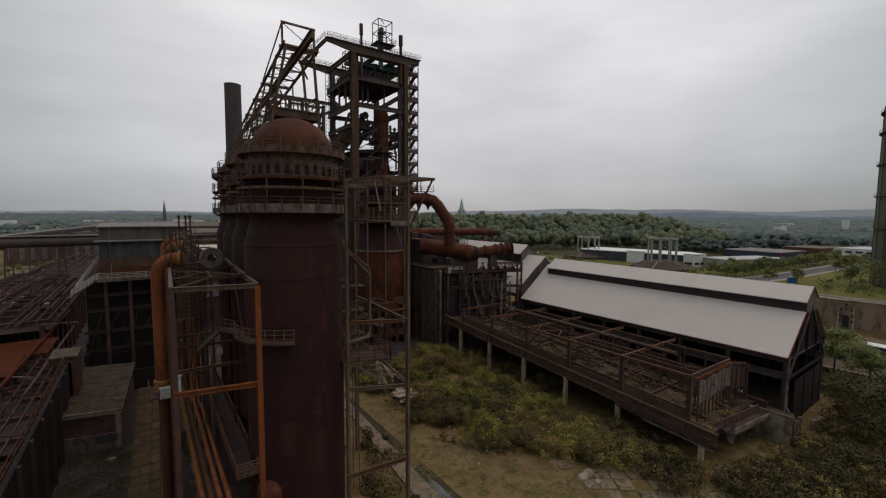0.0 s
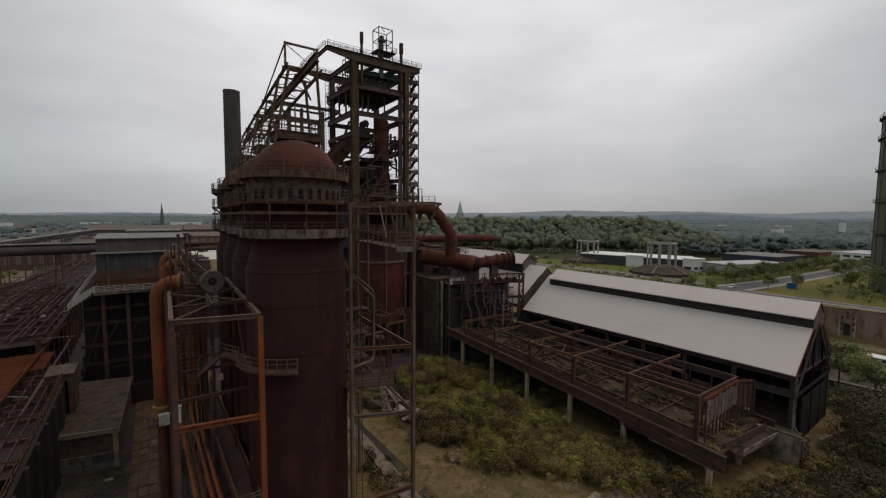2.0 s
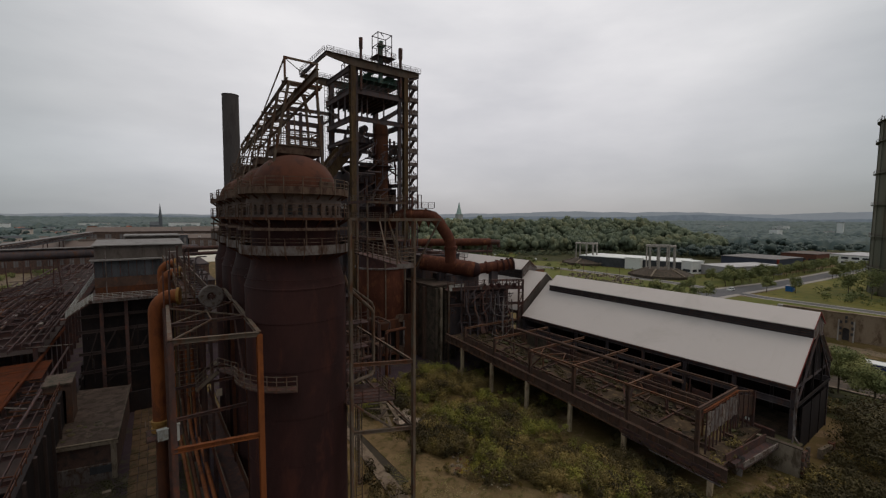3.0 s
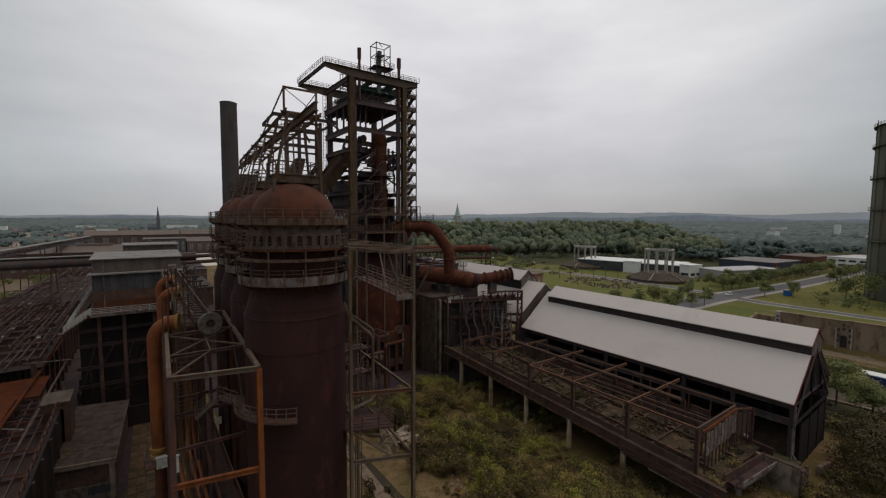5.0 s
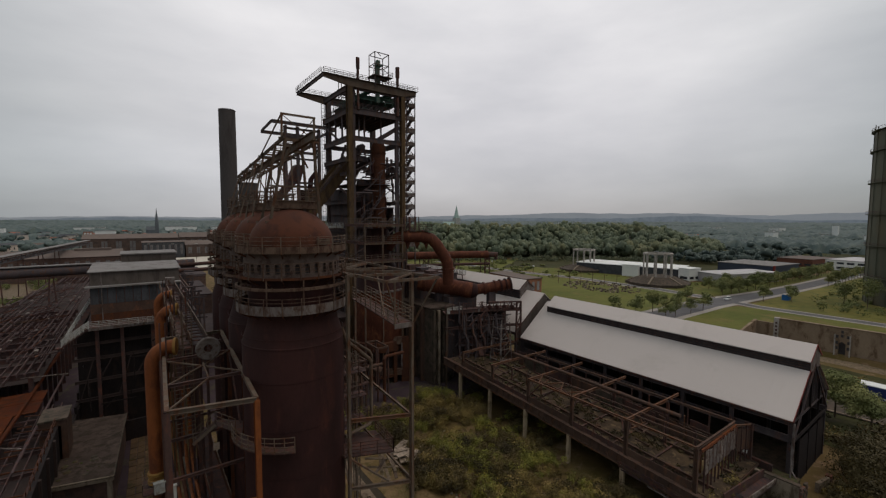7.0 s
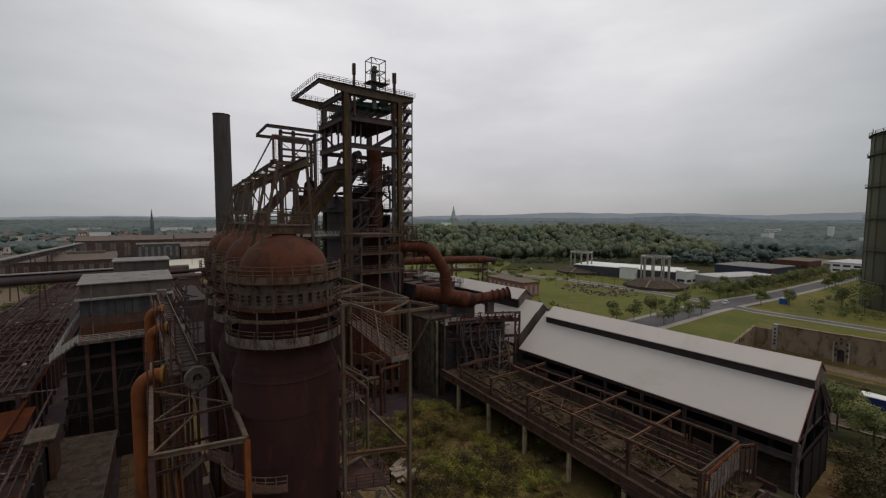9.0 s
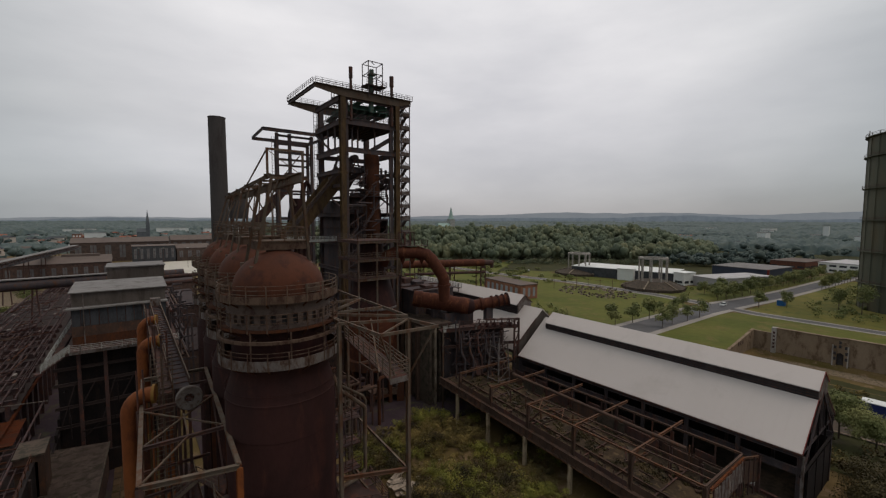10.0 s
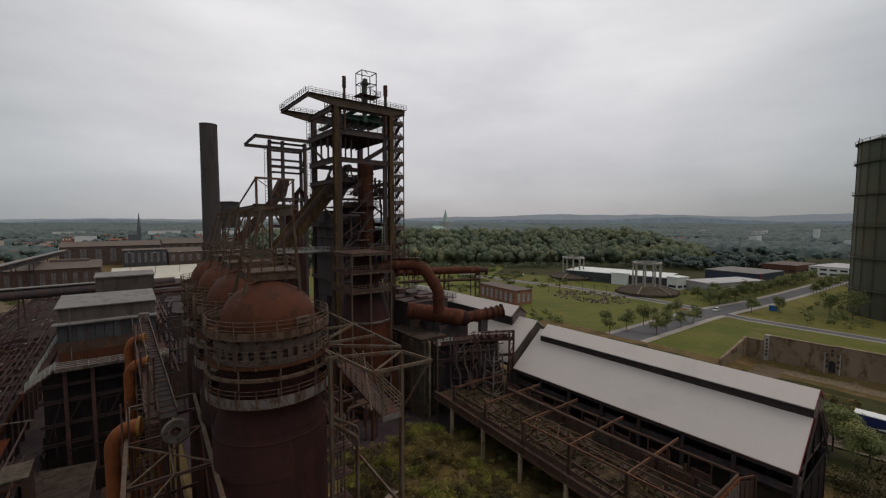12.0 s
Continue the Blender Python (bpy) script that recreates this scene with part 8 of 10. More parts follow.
single("downpipe", Shape().tube([(61.75, 15.35, 9.0), (61.4, 15.35, 5.2), (61.3, 15.3, 4.3), (60.7, 15.2, 2.9)], 0.09, 8), M_BAND, "bent grey zinc downpipe at the hall's corner", "pipe")
single("sand_mound", Shape().lathe(53.6, 21.2, [(1.7, 3.55), (1.45, 3.8), (0.9, 4.15), (0.35, 4.3), (0.02, 4.32)], 14), M_GRAVEL, "low mound of yellow-brown sand on the runway deck", "mound")

# far wall, gables and floor of the hall; skin near-black for the roof's shade
g = thing("hall_cladding", (69.6, 37.0, 0), "dark sheet cladding closing the hall's far side and gable", "cladding")
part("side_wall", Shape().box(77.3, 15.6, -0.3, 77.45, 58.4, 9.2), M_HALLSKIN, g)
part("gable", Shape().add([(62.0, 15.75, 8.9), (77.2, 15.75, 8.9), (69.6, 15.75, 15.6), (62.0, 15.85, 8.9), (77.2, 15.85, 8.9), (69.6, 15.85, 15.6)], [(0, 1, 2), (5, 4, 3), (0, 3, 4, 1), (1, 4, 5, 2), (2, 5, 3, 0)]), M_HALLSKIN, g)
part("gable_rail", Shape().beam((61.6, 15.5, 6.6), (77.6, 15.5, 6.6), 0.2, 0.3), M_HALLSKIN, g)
for x in (65.5, 69.6, 73.7):
    part("gable_post", Shape().isec((x, 15.62, -0.2), (x, 15.62, 15.2 - 0.8 * abs(x - 69.6)), 0.16, 0.2), M_HALLSKIN, g)
part("gable_brace", Shape().beam((62.2, 15.36, 7.0), (69.6, 15.36, 14.6), 0.16, 0.2), M_SOOTSTEEL, g)
part("gable_brace", Shape().beam((77.0, 15.36, 7.0), (69.6, 15.36, 14.6), 0.16, 0.2), M_SOOTSTEEL, g)
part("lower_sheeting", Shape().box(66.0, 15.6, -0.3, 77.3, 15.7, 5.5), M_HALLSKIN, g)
part("floor", Shape().box(61.5, 15.6, -0.2, 77.3, 58.4, 0.05), M_CONCD, g)
part("end_partition", Shape().box(61.5, 58.3, 0.0, 77.3, 58.4, 9.3), M_SOOTSTEEL, g)
single("downpipe", Shape().tube([(61.4, 15.2, 9.2), (61.4, 15.2, 3.4), (61.0, 14.6, 2.8), (60.6, 14.3, 2.4)], 0.09, 8), M_BAND, "pale rainwater downpipe at the hall's corner", "downpipe")

for y, z, w in ((21.4, 4.6, 0.7), (19.3, 3.6, 0.8)):
    single("white_plate", Shape().box(61.2, y, z, 61.26, y + w, z + 0.4), M_WHITE, "small white plate fixed on the hall side", "sign plate", "white plates")


# ---- ground sheets ----
def sheet(name, poly, z, material, label, cat="ground", t=0.05):
    return single(name, Shape().slab(poly, z - 0.3, z + t), material, label, cat, kind="structure")


sheet("gravel_yard", [(22.8, 10.0), (31.0, 10.0), (36.0, 22.0), (34.0, 28.5), (29.5, 35.0), (27.6, 41.0), (26.4, 48.0), (24.6, 58.0), (22.9, 58.0)], 0.0, M_GRAVEL, "pale trodden gravel track through the yard")
sheet("kerb_strip", [(18.6, 8.0), (20.6, 8.0), (21.4, 34.0), (22.0, 48.0), (22.4, 60.0), (21.2, 60.0), (20.8, 48.0), (19.6, 34.0)], 0.0, M_CONCK, "worn concrete kerb strip beside the ditch", "kerb", 0.16)
sheet("ditch", [(20.6, 8.0), (22.6, 8.0), (22.7, 34.0), (23.1, 48.0), (23.3, 60.0), (22.4, 60.0), (22.0, 48.0), (21.4, 34.0)], 0.0, M_DITCH, "narrow dark earth drainage channel", "ditch", 0.02)
sheet("ditch_water", [(20.9, 20.0), (21.9, 20.0), (22.25, 31.6), (22.0, 33.2), (21.5, 32.6), (21.2, 30.0)], 0.0, M_WATER, "still grey puddle of water in the ditch", "water", 0.035)
pav = thing("slab_pavement", (43.0, 15.0, 0), "old concrete slab paving broken up by grass", "pavement", kind="structure")
rp = random.Random(8)
slab_me = [mesh_of("slab", Shape().add([(-0.95, -0.95, 0), (0.93, -0.92, 0), (0.95, 0.95, 0), (-0.9, 0.93, 0), (-0.9, -0.9, 0.09), (0.88, -0.88, 0.09), (0.9, 0.9, 0.09), (-0.86, 0.88, 0.09)],
                                       [(3, 2, 1, 0), (4, 5, 6, 7), (0, 1, 5, 4), (1, 2, 6, 5), (2, 3, 7, 6), (3, 0, 4, 7)]), M_SLAB) for _ in range(1)][0]
for i in range(16):
    for j in range(9):
        if rp.random() < 0.74:
            ob = new("slab", slab_me)
            ob.parent = pav
            u, v = -15.0 + i * 1.62, -7.0 + j * 1.62
            x, y = 0.80 * u + 0.60 * v, -0.60 * u + 0.80 * v
            if 46.5 < x + 43.0 and y + 15.0 > 12.5 or x + y > 3.6 or x + 43.0 < 34.0:
                bpy.data.objects.remove(ob)
                continue
            ob.matrix_basis = pose(x + rp.uniform(-0.05, 0.05), y + rp.uniform(-0.05, 0.05), rp.uniform(0.03, 0.08), rp.uniform(-1.5, 1.5), rp.uniform(-1.5, 1.5), -36.9 + rp.uniform(-3, 3)) @ Matrix.Scale(0.82, 4)
for x, y, s in ((38.6, 23.2, 0.95), (40.0, 23.0, 0.7), (34.6, 23.9, 0.9), (35.6, 24.1, 0.8), (34.0, 22.9, 0.7), (35.0, 22.6, 0.5)):
    single("concrete_lump", Shape().add([(x - s, y - s * 0.6, 0), (x + s, y - s * 0.5, 0), (x + s * 0.8, y + s * 0.6, 0), (x - s * 0.9, y + s * 0.5, 0), (x - s * 0.8, y - s * 0.4, 0.3), (x + s * 0.7, y - s * 0.4, 0.22), (x + s * 0.6, y + s * 0.4, 0.35), (x - s * 0.6, y + s * 0.4, 0.4)],
                                        [(3, 2, 1, 0), (4, 5, 6, 7), (0, 1, 5, 4), (1, 2, 6, 5), (2, 3, 7, 6), (3, 0, 4, 7)]), M_CONC, "pale broken lump of concrete on the ground", "rubble", "concrete lumps")
# plank stack
for i in range(12):
    x, y = 28.5 + 0.5 * (i % 3) + rp.uniform(-0.3, 0.3), 48.0 + 1.0 * (i % 4) + rp.uniform(-0.3, 0.3)
    a, z = rp.uniform(-0.5, 0.5), 0.35 + 0.3 * (i // 4)
    single("timber_plank", Shape().beam((x - 1.0, y - a, z), (x + 1.0, y + a, z + rp.uniform(-0.05, 0.2)), 0.9, 0.12), M_PLANK, "weathered pale timber board in a loose stack", "plank", "timber stack")
for i in range(64):
    x, y = (rp.gauss(30.3, 1.3), rp.gauss(37.6, 0.9)) if i % 2 else (rp.gauss(33.6, 1.0), rp.gauss(42.0, 0.8))
    s = rp.uniform(0.1, 0.26)
    single("rubble_stone", Shape().add([(x - s, y - s, 0), (x + s, y - s * 0.8, 0), (x + s * 0.9, y + s, 0), (x - s, y + s * 0.9, 0), (x - s * 0.5, y - s * 0.6, s), (x + s * 0.6, y - s * 0.4, s * 1.2), (x + s * 0.4, y + s * 0.5, s), (x - s * 0.5, y + s * 0.5, s * 0.8)],
                                       [(3, 2, 1, 0), (4, 5, 6, 7), (0, 1, 5, 4), (1, 2, 6, 5), (2, 3, 7, 6), (3, 0, 4, 7)]), M_CONC if i % 3 else M_BRICKR, "rough stone of a rubble heap", "stone", "rubble heap")

# roads and meadows on the lower land
sheet("meadow", [(84, 88), (140, 86), (205, 84), (222, 100), (216, 205), (150, 260), (84, 190)], LOW + 0.02, M_MEADOW, "bright mown meadow beside the road")
sheet("meadow", [(84, 190), (150, 260), (212, 208), (208, 300), (150, 345), (84, 320)], LOW + 0.02, M_MEADOW, "rough green meadow before the wood")
sheet("meadow", [(118, 58), (134, 72.6), (200, 71.2), (208, 69), (209.5, 58), (208.6, 20), (211, -40), (158.2, -40), (158.2, 47.8), (136, 49)], LOW + 0.02, M_MEADOW, "bright mown meadow beside the road")
sheet("meadow", [(217, 67.5), (262, 64.8), (305, 61.4), (372, 57.4), (400, -60), (217, -60)], LOW + 0.02, M_MEADOWY, "rough yellow-green meadow")
sheet("verge", [(226, 84.0), (262, 78.6), (305, 75.0), (400, 69.0), (400, 76), (300, 84), (268, 112), (230, 112)], LOW + 0.01, M_MEADOW, "green verge between the road and the business park")
sheet("meadow", [(226, 92), (226, 200), (250, 230), (262, 150), (262, 90)], LOW + 0.02, M_MEADOW, "rough green meadow below the mounds")
sheet("rough_meadow", [(150, 345), (130, 395), (330, 241), (520, 104), (400, 112), (312, 120), (262, 205), (216, 207), (208, 300)], LOW - 0.03, M_MEADOW, "rough dull green grassland before the wood")
road_pts = [(60, 92), (100, 87), (140, 80.5), (200, 79), (225, 76.5), (262, 71.5), (305, 68), (372, 64), (480, 58), (640, 46)]
half = [6.0, 6.0, 5.4, 5.2, 5.0, 4.2, 4.0, 4.0, 4.0, 4.0]
L1 = [(x, y + h) for (x, y), h in zip(road_pts, half)]
R1 = [(x, y - h) for (x, y), h in zip(road_pts, half)]
sheet("pavement", [(x, y + h + 2.6) for (x, y), h in zip(road_pts, half)] + [(x, y - h - 2.6) for (x, y), h in reversed(list(zip(road_pts, half)))], LOW + 0.05, M_PATH, "pale paved footways along the road", "pavement")
sheet("road", L1 + R1[::-1], LOW + 0.12, M_ASPHALT, "grey asphalt street", "road", 0.02)
side_pts = [(214, 300), (218, 205), (226, 165), (224, 110), (219, 84), (213, 62), (212, 22), (214, -60), (220, -160)]
sheet("pavement", [(x + 4.0, y) for x, y in side_pts] + [(x - 4.0, y) for x, y in reversed(side_pts)], LOW + 0.07, M_PATH, "pale paved footway along the side street", "pavement")
sheet("road", [(x + 2.3, y) for x, y in side_pts] + [(x - 2.3, y) for x, y in reversed(side_pts)], LOW + 0.14, M_ASPHALT, "grey asphalt side street", "road", 0.02)
sheet("furnace_yard_floor", [(9.0, 62.0), (62.0, 60.0), (62.0, 99.0), (9.0, 99.0)], 0.10, M_SOOT, "sooty dark floor of the furnace yard", "floor")
yf = Shape()
yx, yy = np.arange(4, 96, 4.0), np.arange(98, 200, 4.0)
yf.v = [(x, y, ground_z(x, y) + 0.14) for y in yy for x in yx]
yf.f = [(j * len(yx) + i, j * len(yx) + i + 1, (j + 1) * len(yx) + i + 1, (j + 1) * len(yx) + i) for j in range(len(yy) - 1) for i in range(len(yx) - 1)]
single("works_yard_floor", yf, M_SOOT, "sooty dark floor sloping away behind the furnaces", "floor", kind="structure", base=(0, 0, 0))
ry = random.Random(41)
for k in range(9):
    x, y = 15.0 + 5.0 * (k % 5) + ry.uniform(-1, 1), 66.0 + 9.0 * (k // 5) + ry.uniform(-2, 2)
    g = thing("yard_steel_frame", (x, y, 0), "dark rusted steel frame with pipes in the furnace yard", "steel frame", "yard steel frames")
    w, d, h = ry.uniform(2, 4), ry.uniform(3, 5), ry.uniform(4, 11)
    for a in (0, w):
        for b in (0, d):
            part("post", Shape().beam((x + a, y + b, -0.1), (x + a, y + b, h), 0.24, 0.24), (M_DARK, M_MURK)[k % 2], g)
    for b in (0, d):
        part("beam", Shape().beam((x, y + b, h), (x + w, y + b, h), 0.22, 0.3), M_MURK, g)
        part("brace", Shape().beam((x, y + b, h * 0.3), (x + w, y + b, h), 0.12, 0.14), M_DARK, g)
    for a in (0, w):
        part("beam", Shape().beam((x + a, y, h), (x + a, y + d, h), 0.22, 0.3), M_MURK, g)
    part("deck", Shape().box(x + 0.15, y + 0.15, h * 0.55, x + w - 0.15, y + d - 0.15, h * 0.55 + 0.1), M_MURK, g)
    part("pipe", Shape().tube([(x + w * 0.5, y - 0.5, 0), (x + w * 0.5, y - 0.5, h * 0.8), (x + w * 0.5 + 0.4, y - 0.3, h * 0.8 + 0.4), (x + w + 3, y - 0.3, h * 0.8 + 0.5)], 0.3, 10), (M_MURK, M_RUST, M_DARK)[k % 3], g)
for x, y, w, d, h in ((20.0, 84.0, 9.0, 9.0, 7.0), (31.0, 90.0, 8.0, 12.0, 10.5), (22.0, 104.0, 12.0, 16.0, 9.0), (14.0, 74.0, 4.0, 8.0, 4.5), (9.5, 112.0, 8.0, 22.0, 6.0), (10.0, 176.0, 12.0, 40.0, 5.0), (2.0, 244.0, 26.0, 40.0, 4.5)):
    g = thing("furnace_yard_house", (x, y, 0), "low soot-dark brick house in the furnace yard", "building", "yard houses")
    part("wall", Shape().box(x, y, -4, x + w, y + d, h), M_BRICKD, g)
    part("roof", Shape().box(x - 0.3, y - 0.3, h, x + w + 0.3, y + d + 0.3, h + 0.3), M_NEARBLACK, g)


def strip(name, line, wide, lift, material, label, cat):
    """A band of ground draped over the land along a line of points."""
    pts = [Vector((a[0], a[1], 0)).lerp(Vector((b[0], b[1], 0)), k / 12) for a, b in zip(line, line[1:]) for k in range(12)] + [Vector((*line[-1], 0))]
    sh, m = Shape(), max(3, int(wide / 3))
    for i, p in enumerate(pts):
        d = (pts[min(i + 1, len(pts) - 1)] - pts[max(i - 1, 0)]).normalized()
        n = Vector((-d.y, d.x, 0)) * wide * (0.5 + 0.12 * noise.noise((p.x * 0.2, p.y * 0.2, 1.0)))
        sh.v += [(q.x, q.y, ground_z(q.x, q.y) + lift) for q in (p + n * (1 - 2 * k / m) for k in range(m + 1))]
    sh.f = [((m + 1) * i + k, (m + 1) * i + k + 1, (m + 1) * (i + 1) + k + 1, (m + 1) * (i + 1) + k) for i in range(len(pts) - 1) for k in range(m)]
    return single(name, sh, material, label, cat, kind="structure")


strip("dirt_track", [(149, 43), (151, 36), (151.3, 24), (150, 8), (148, -16), (147, -60)], 5.5, 0.09, M_SLAB, "pale grey-brown concrete track in front of the ruined wall", "track")
strip("grass_verge", [(141, 44), (142.5, 30), (141.5, 10), (141, -14), (141, -60)], 5.0, 0.06, M_SCRUB, "strip of scrubby grass beside the dirt track", "verge")


g = thing("pipe_rack", (9.0, 120.0, ground_z(9, 120)), "dark tangled rack of pipes and steel beside the switch house", "pipes")
rk = random.Random(52)
for k in range(6):
    y = 100.0 + 8.0 * k
    for x in (7.4, 11.0):
        part("rack_post", Shape().isec((x, y, ground_z(x, y)), (x, y, 17.0), 0.3, 0.34), M_SOOTSTEEL, g)
    for z in (8.0, 12.5, 16.8):
        part("rack_beam", Shape().isec((6.8, y, z), (11.6, y, z), 0.24, 0.34), M_SOOTSTEEL, g)
    part("rack_brace", Shape().beam((7.4, y, 8.0), (11.0, y, 16.8), 0.14, 0.16), M_DARK, g)
for k in range(14):
    x, z = rk.uniform(7.0, 11.4), rk.choice((8.3, 12.9, 17.2))
    y0 = rk.uniform(98.0, 112.0)
    part("rack_pipe", Shape().cyl((x, y0, z), (x, y0 + rk.uniform(16, 34), z), rk.uniform(0.12, 0.34), 10), (M_SOOTSTEEL, M_MURK, M_DARK)[k % 3], g)
for k in range(8):
    x, y = rk.uniform(7.0, 11.4), rk.uniform(100.0, 138.0)
    part("riser", Shape().tube([(x, y, 4.0), (x, y, 18.2), (x + 0.3, y, 18.8), (x + 2.4, y, 18.8)], rk.uniform(0.1, 0.2), 8), M_SOOTSTEEL, g)
strip("scrub_land", [(110, 84), (109, 50), (110, 20), (110, -20), (110, -70)], 58.0, 0.05, M_SCRUB, "scrubby grass and bare earth beside the hall", "ground")
sheet("scrub_land", [(226, 232), (262, 206), (312, 128), (400, 98), (480, 70), (640, 54), (860, 20), (860, 160), (440, 436), (330, 300)], LOW - 0.02, M_SCRUB, "dull green rough land beyond the business park")
sheet("scrub_land", [(400, 56), (640, 40), (860, 12), (860, -300), (400, -300)], LOW - 0.02, M_SCRUB, "dull green rough land beside the gas holder")
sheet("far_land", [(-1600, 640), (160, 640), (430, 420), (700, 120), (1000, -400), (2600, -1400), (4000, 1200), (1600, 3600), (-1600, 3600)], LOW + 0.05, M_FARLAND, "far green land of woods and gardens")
strip("service_lane", [(97, 40), (101.5, 24), (102.5, 10), (102.5, -10), (103, -60)], 11.0, 0.10, M_CONCD, "worn grey service lane behind the hall", "road")
strip("lane_kerb", [(91.4, 40), (95.6, 23), (96.4, 10), (96.6, -10), (97.2, -60)], 0.7, 0.30, M_CONCK, "pale concrete edge strip of the service lane", "kerb")
# ruined wall
g = thing("ruined_wall", (157.0, 25.0, LOW), "long ruined rendered wall with gatehouse stump", "wall")
part("wall", Shape().box(156.6, -60.0, LOW - 2.5, 157.4, 26.4, 3.45), M_RENDER, g)
part("wall", Shape().box(156.6, 26.4, -0.6, 157.4, 27.9, 3.3), M_RENDER, g)
part("wall", Shape().box(156.6, 27.9, LOW - 2.5, 157.4, 41.4, 3.2), M_RENDER, g)
part("coping", Shape().box(156.4, -60.0, 3.45, 157.6, 27.0, 3.6), M_RENDER, g)
part("coping", Shape().box(156.4, 27.0, 3.3, 157.6, 41.4, 3.42), M_RENDER, g)
part("end_pier", Shape().box(156.2, 41.4, LOW - 2.5, 157.8, 42.6, 3.4), M_CONCP, g, "pale render broken off at the wall's end")
# dark blocks on the face stand in for shaded holes
for i in range(5):
    part("pier_hole", Shape().box(156.1, 41.7, LOW + 1.2 + i * 1.1, 156.25, 42.2, LOW + 1.8 + i * 1.1), M_DARK, g)
# gateway with a rough rounded head and pale broken edges
gate = part("gate_stump", Shape().add([(156.2 + dx, y, z) for dx in (0.0, 0.395) for y, z in ((25.4, LOW - 2.5), (25.4, 1.6), (26.1, 2.5), (27.3, 2.7), (28.3, 2.2), (28.8, 1.2), (28.8, LOW - 2.5), (27.9, LOW - 2.5), (27.9, -1.0), (27.2, -0.5), (26.4, -1.0), (26.4, LOW - 2.5))],
    [(0, 1, 10, 11), (1, 2, 9, 10), (2, 3, 9), (3, 4, 8, 9), (4, 5, 8), (5, 6, 7, 8)] + [tuple(12 + i for i in reversed(q)) for q in ((0, 1, 10, 11), (1, 2, 9, 10), (2, 3, 9), (3, 4, 8, 9), (4, 5, 8), (5, 6, 7, 8))] + [(i, i + 12, (i + 1) % 12 + 12, (i + 1) % 12) for i in range(12)]), M_RENDER, g, "broken gateway with pale edges and putlog holes")
# black plate in place of the shade inside the gateway
part("gate_recess", Shape().box(156.9, 26.3, LOW - 2.5, 157.1, 28.0, -0.4), M_BLACK, gate)
for y in (25.42, 28.55):
    part("broken_edge", Shape().box(156.1, y, LOW - 2.0, 156.3, y + 0.28, 1.5), M_CONCP, gate)
# black blocks imitate the shade in the putlog holes
for y, z in ((25.9, -2.6), (28.2, -2.7), (25.85, -1.0), (28.25, -1.2), (26.0, 0.6), (27.2, 0.8), (28.2, 0.5), (27.2, 1.9)):
    part("opening", Shape().box(156.08, y - 0.25, z, 156.22, y + 0.25, z + 0.8), M_BLACK, gate)
g = thing("ruined_wall", (145.0, 48.0, LOW), "low broken brick and render wall corner", "wall")
part("wall", Shape().add([(136.4, 47.4, LOW - 2.5), (156.6, 47.0, LOW - 2.5), (156.6, 47.7, LOW - 2.5), (136.4, 48.1, LOW - 2.5), (136.4, 47.4, LOW + 2.6), (156.6, 47.0, 2.0), (156.6, 47.7, 2.0), (136.4, 48.1, LOW + 2.6)],
                         [(3, 2, 1, 0), (4, 5, 6, 7), (0, 1, 5, 4), (1, 2, 6, 5), (2, 3, 7, 6), (3, 0, 4, 7)]), M_RENDER, g)
part("return_wall", Shape().box(156.6, 42.0, LOW - 2.5, 157.3, 47.7, 1.6), M_RENDER, g)
# dark blocks for the shade of three small openings
for i in range(3):
    part("opening", Shape().box(144.0 + i * 1.6, 47.1, LOW + 2.6, 144.5 + i * 1.6, 47.4, LOW + 3.8), M_DARK, g)
strip("sand_patch", [(137, 41), (144, 39), (152, 40)], 7.0, 0.10, M_DIRT, "bare sandy patch inside the ruined walls", "ground")

# lorry trailer
g = thing("lorry_trailer", (110.4, 10.0, ground_z(110, 10)), "dark blue box lorry trailer with white roof", "lorry")
zt_ = ground_z(110, 10)
part("box_body", Shape().box(109.0, 3.0, zt_ + 1.1, 111.6, 16.8, 2.3), M_BLUE, g)
part("roof", Shape().box(108.95, 2.95, 2.3, 111.65, 16.85, 2.45), M_WHITE, g, "white trailer roof")
part("side_emblem", Shape().add([(108.97, 13.6, 0.4), (108.97, 9.0, 1.3), (108.97, 4.2, 1.5), (108.97, 4.2, 1.1), (108.97, 9.0, 0.7), (108.97, 12.6, 0.2), (108.99, 13.6, 0.4), (108.99, 9.0, 1.3), (108.99, 4.2, 1.5), (108.99, 4.2, 1.1), (108.99, 9.0, 0.7), (108.99, 12.6, 0.2)],
     [(0, 1, 4, 5), (1, 2, 3, 4), (11, 10, 7, 6), (10, 9, 8, 7), (0, 6, 7, 1), (1, 7, 8, 2), (2, 8, 9, 3), (3, 9, 10, 4), (4, 10, 11, 5), (5, 11, 6, 0)]), M_WHITE, g, "white swoosh shape on the side")
for y in (5.0, 6.3, 7.6, 14.0):
    for x in (109.2, 111.0):
        wh = part("wheel", Shape().cyl((x, y, zt_ + 0.5), (x + 0.35, y, zt_ + 0.5), 0.5, 20), M_BLACK, g)
        part("hub", Shape().cyl((x - 0.02, y, zt_ + 0.5), (x + 0.37, y, zt_ + 0.5), 0.22, 12), M_PALE, wh)
part("chassis", Shape().box(109.4, 3.5, zt_ + 0.8, 111.2, 16.4, zt_ + 1.1), M_BLACK, g)


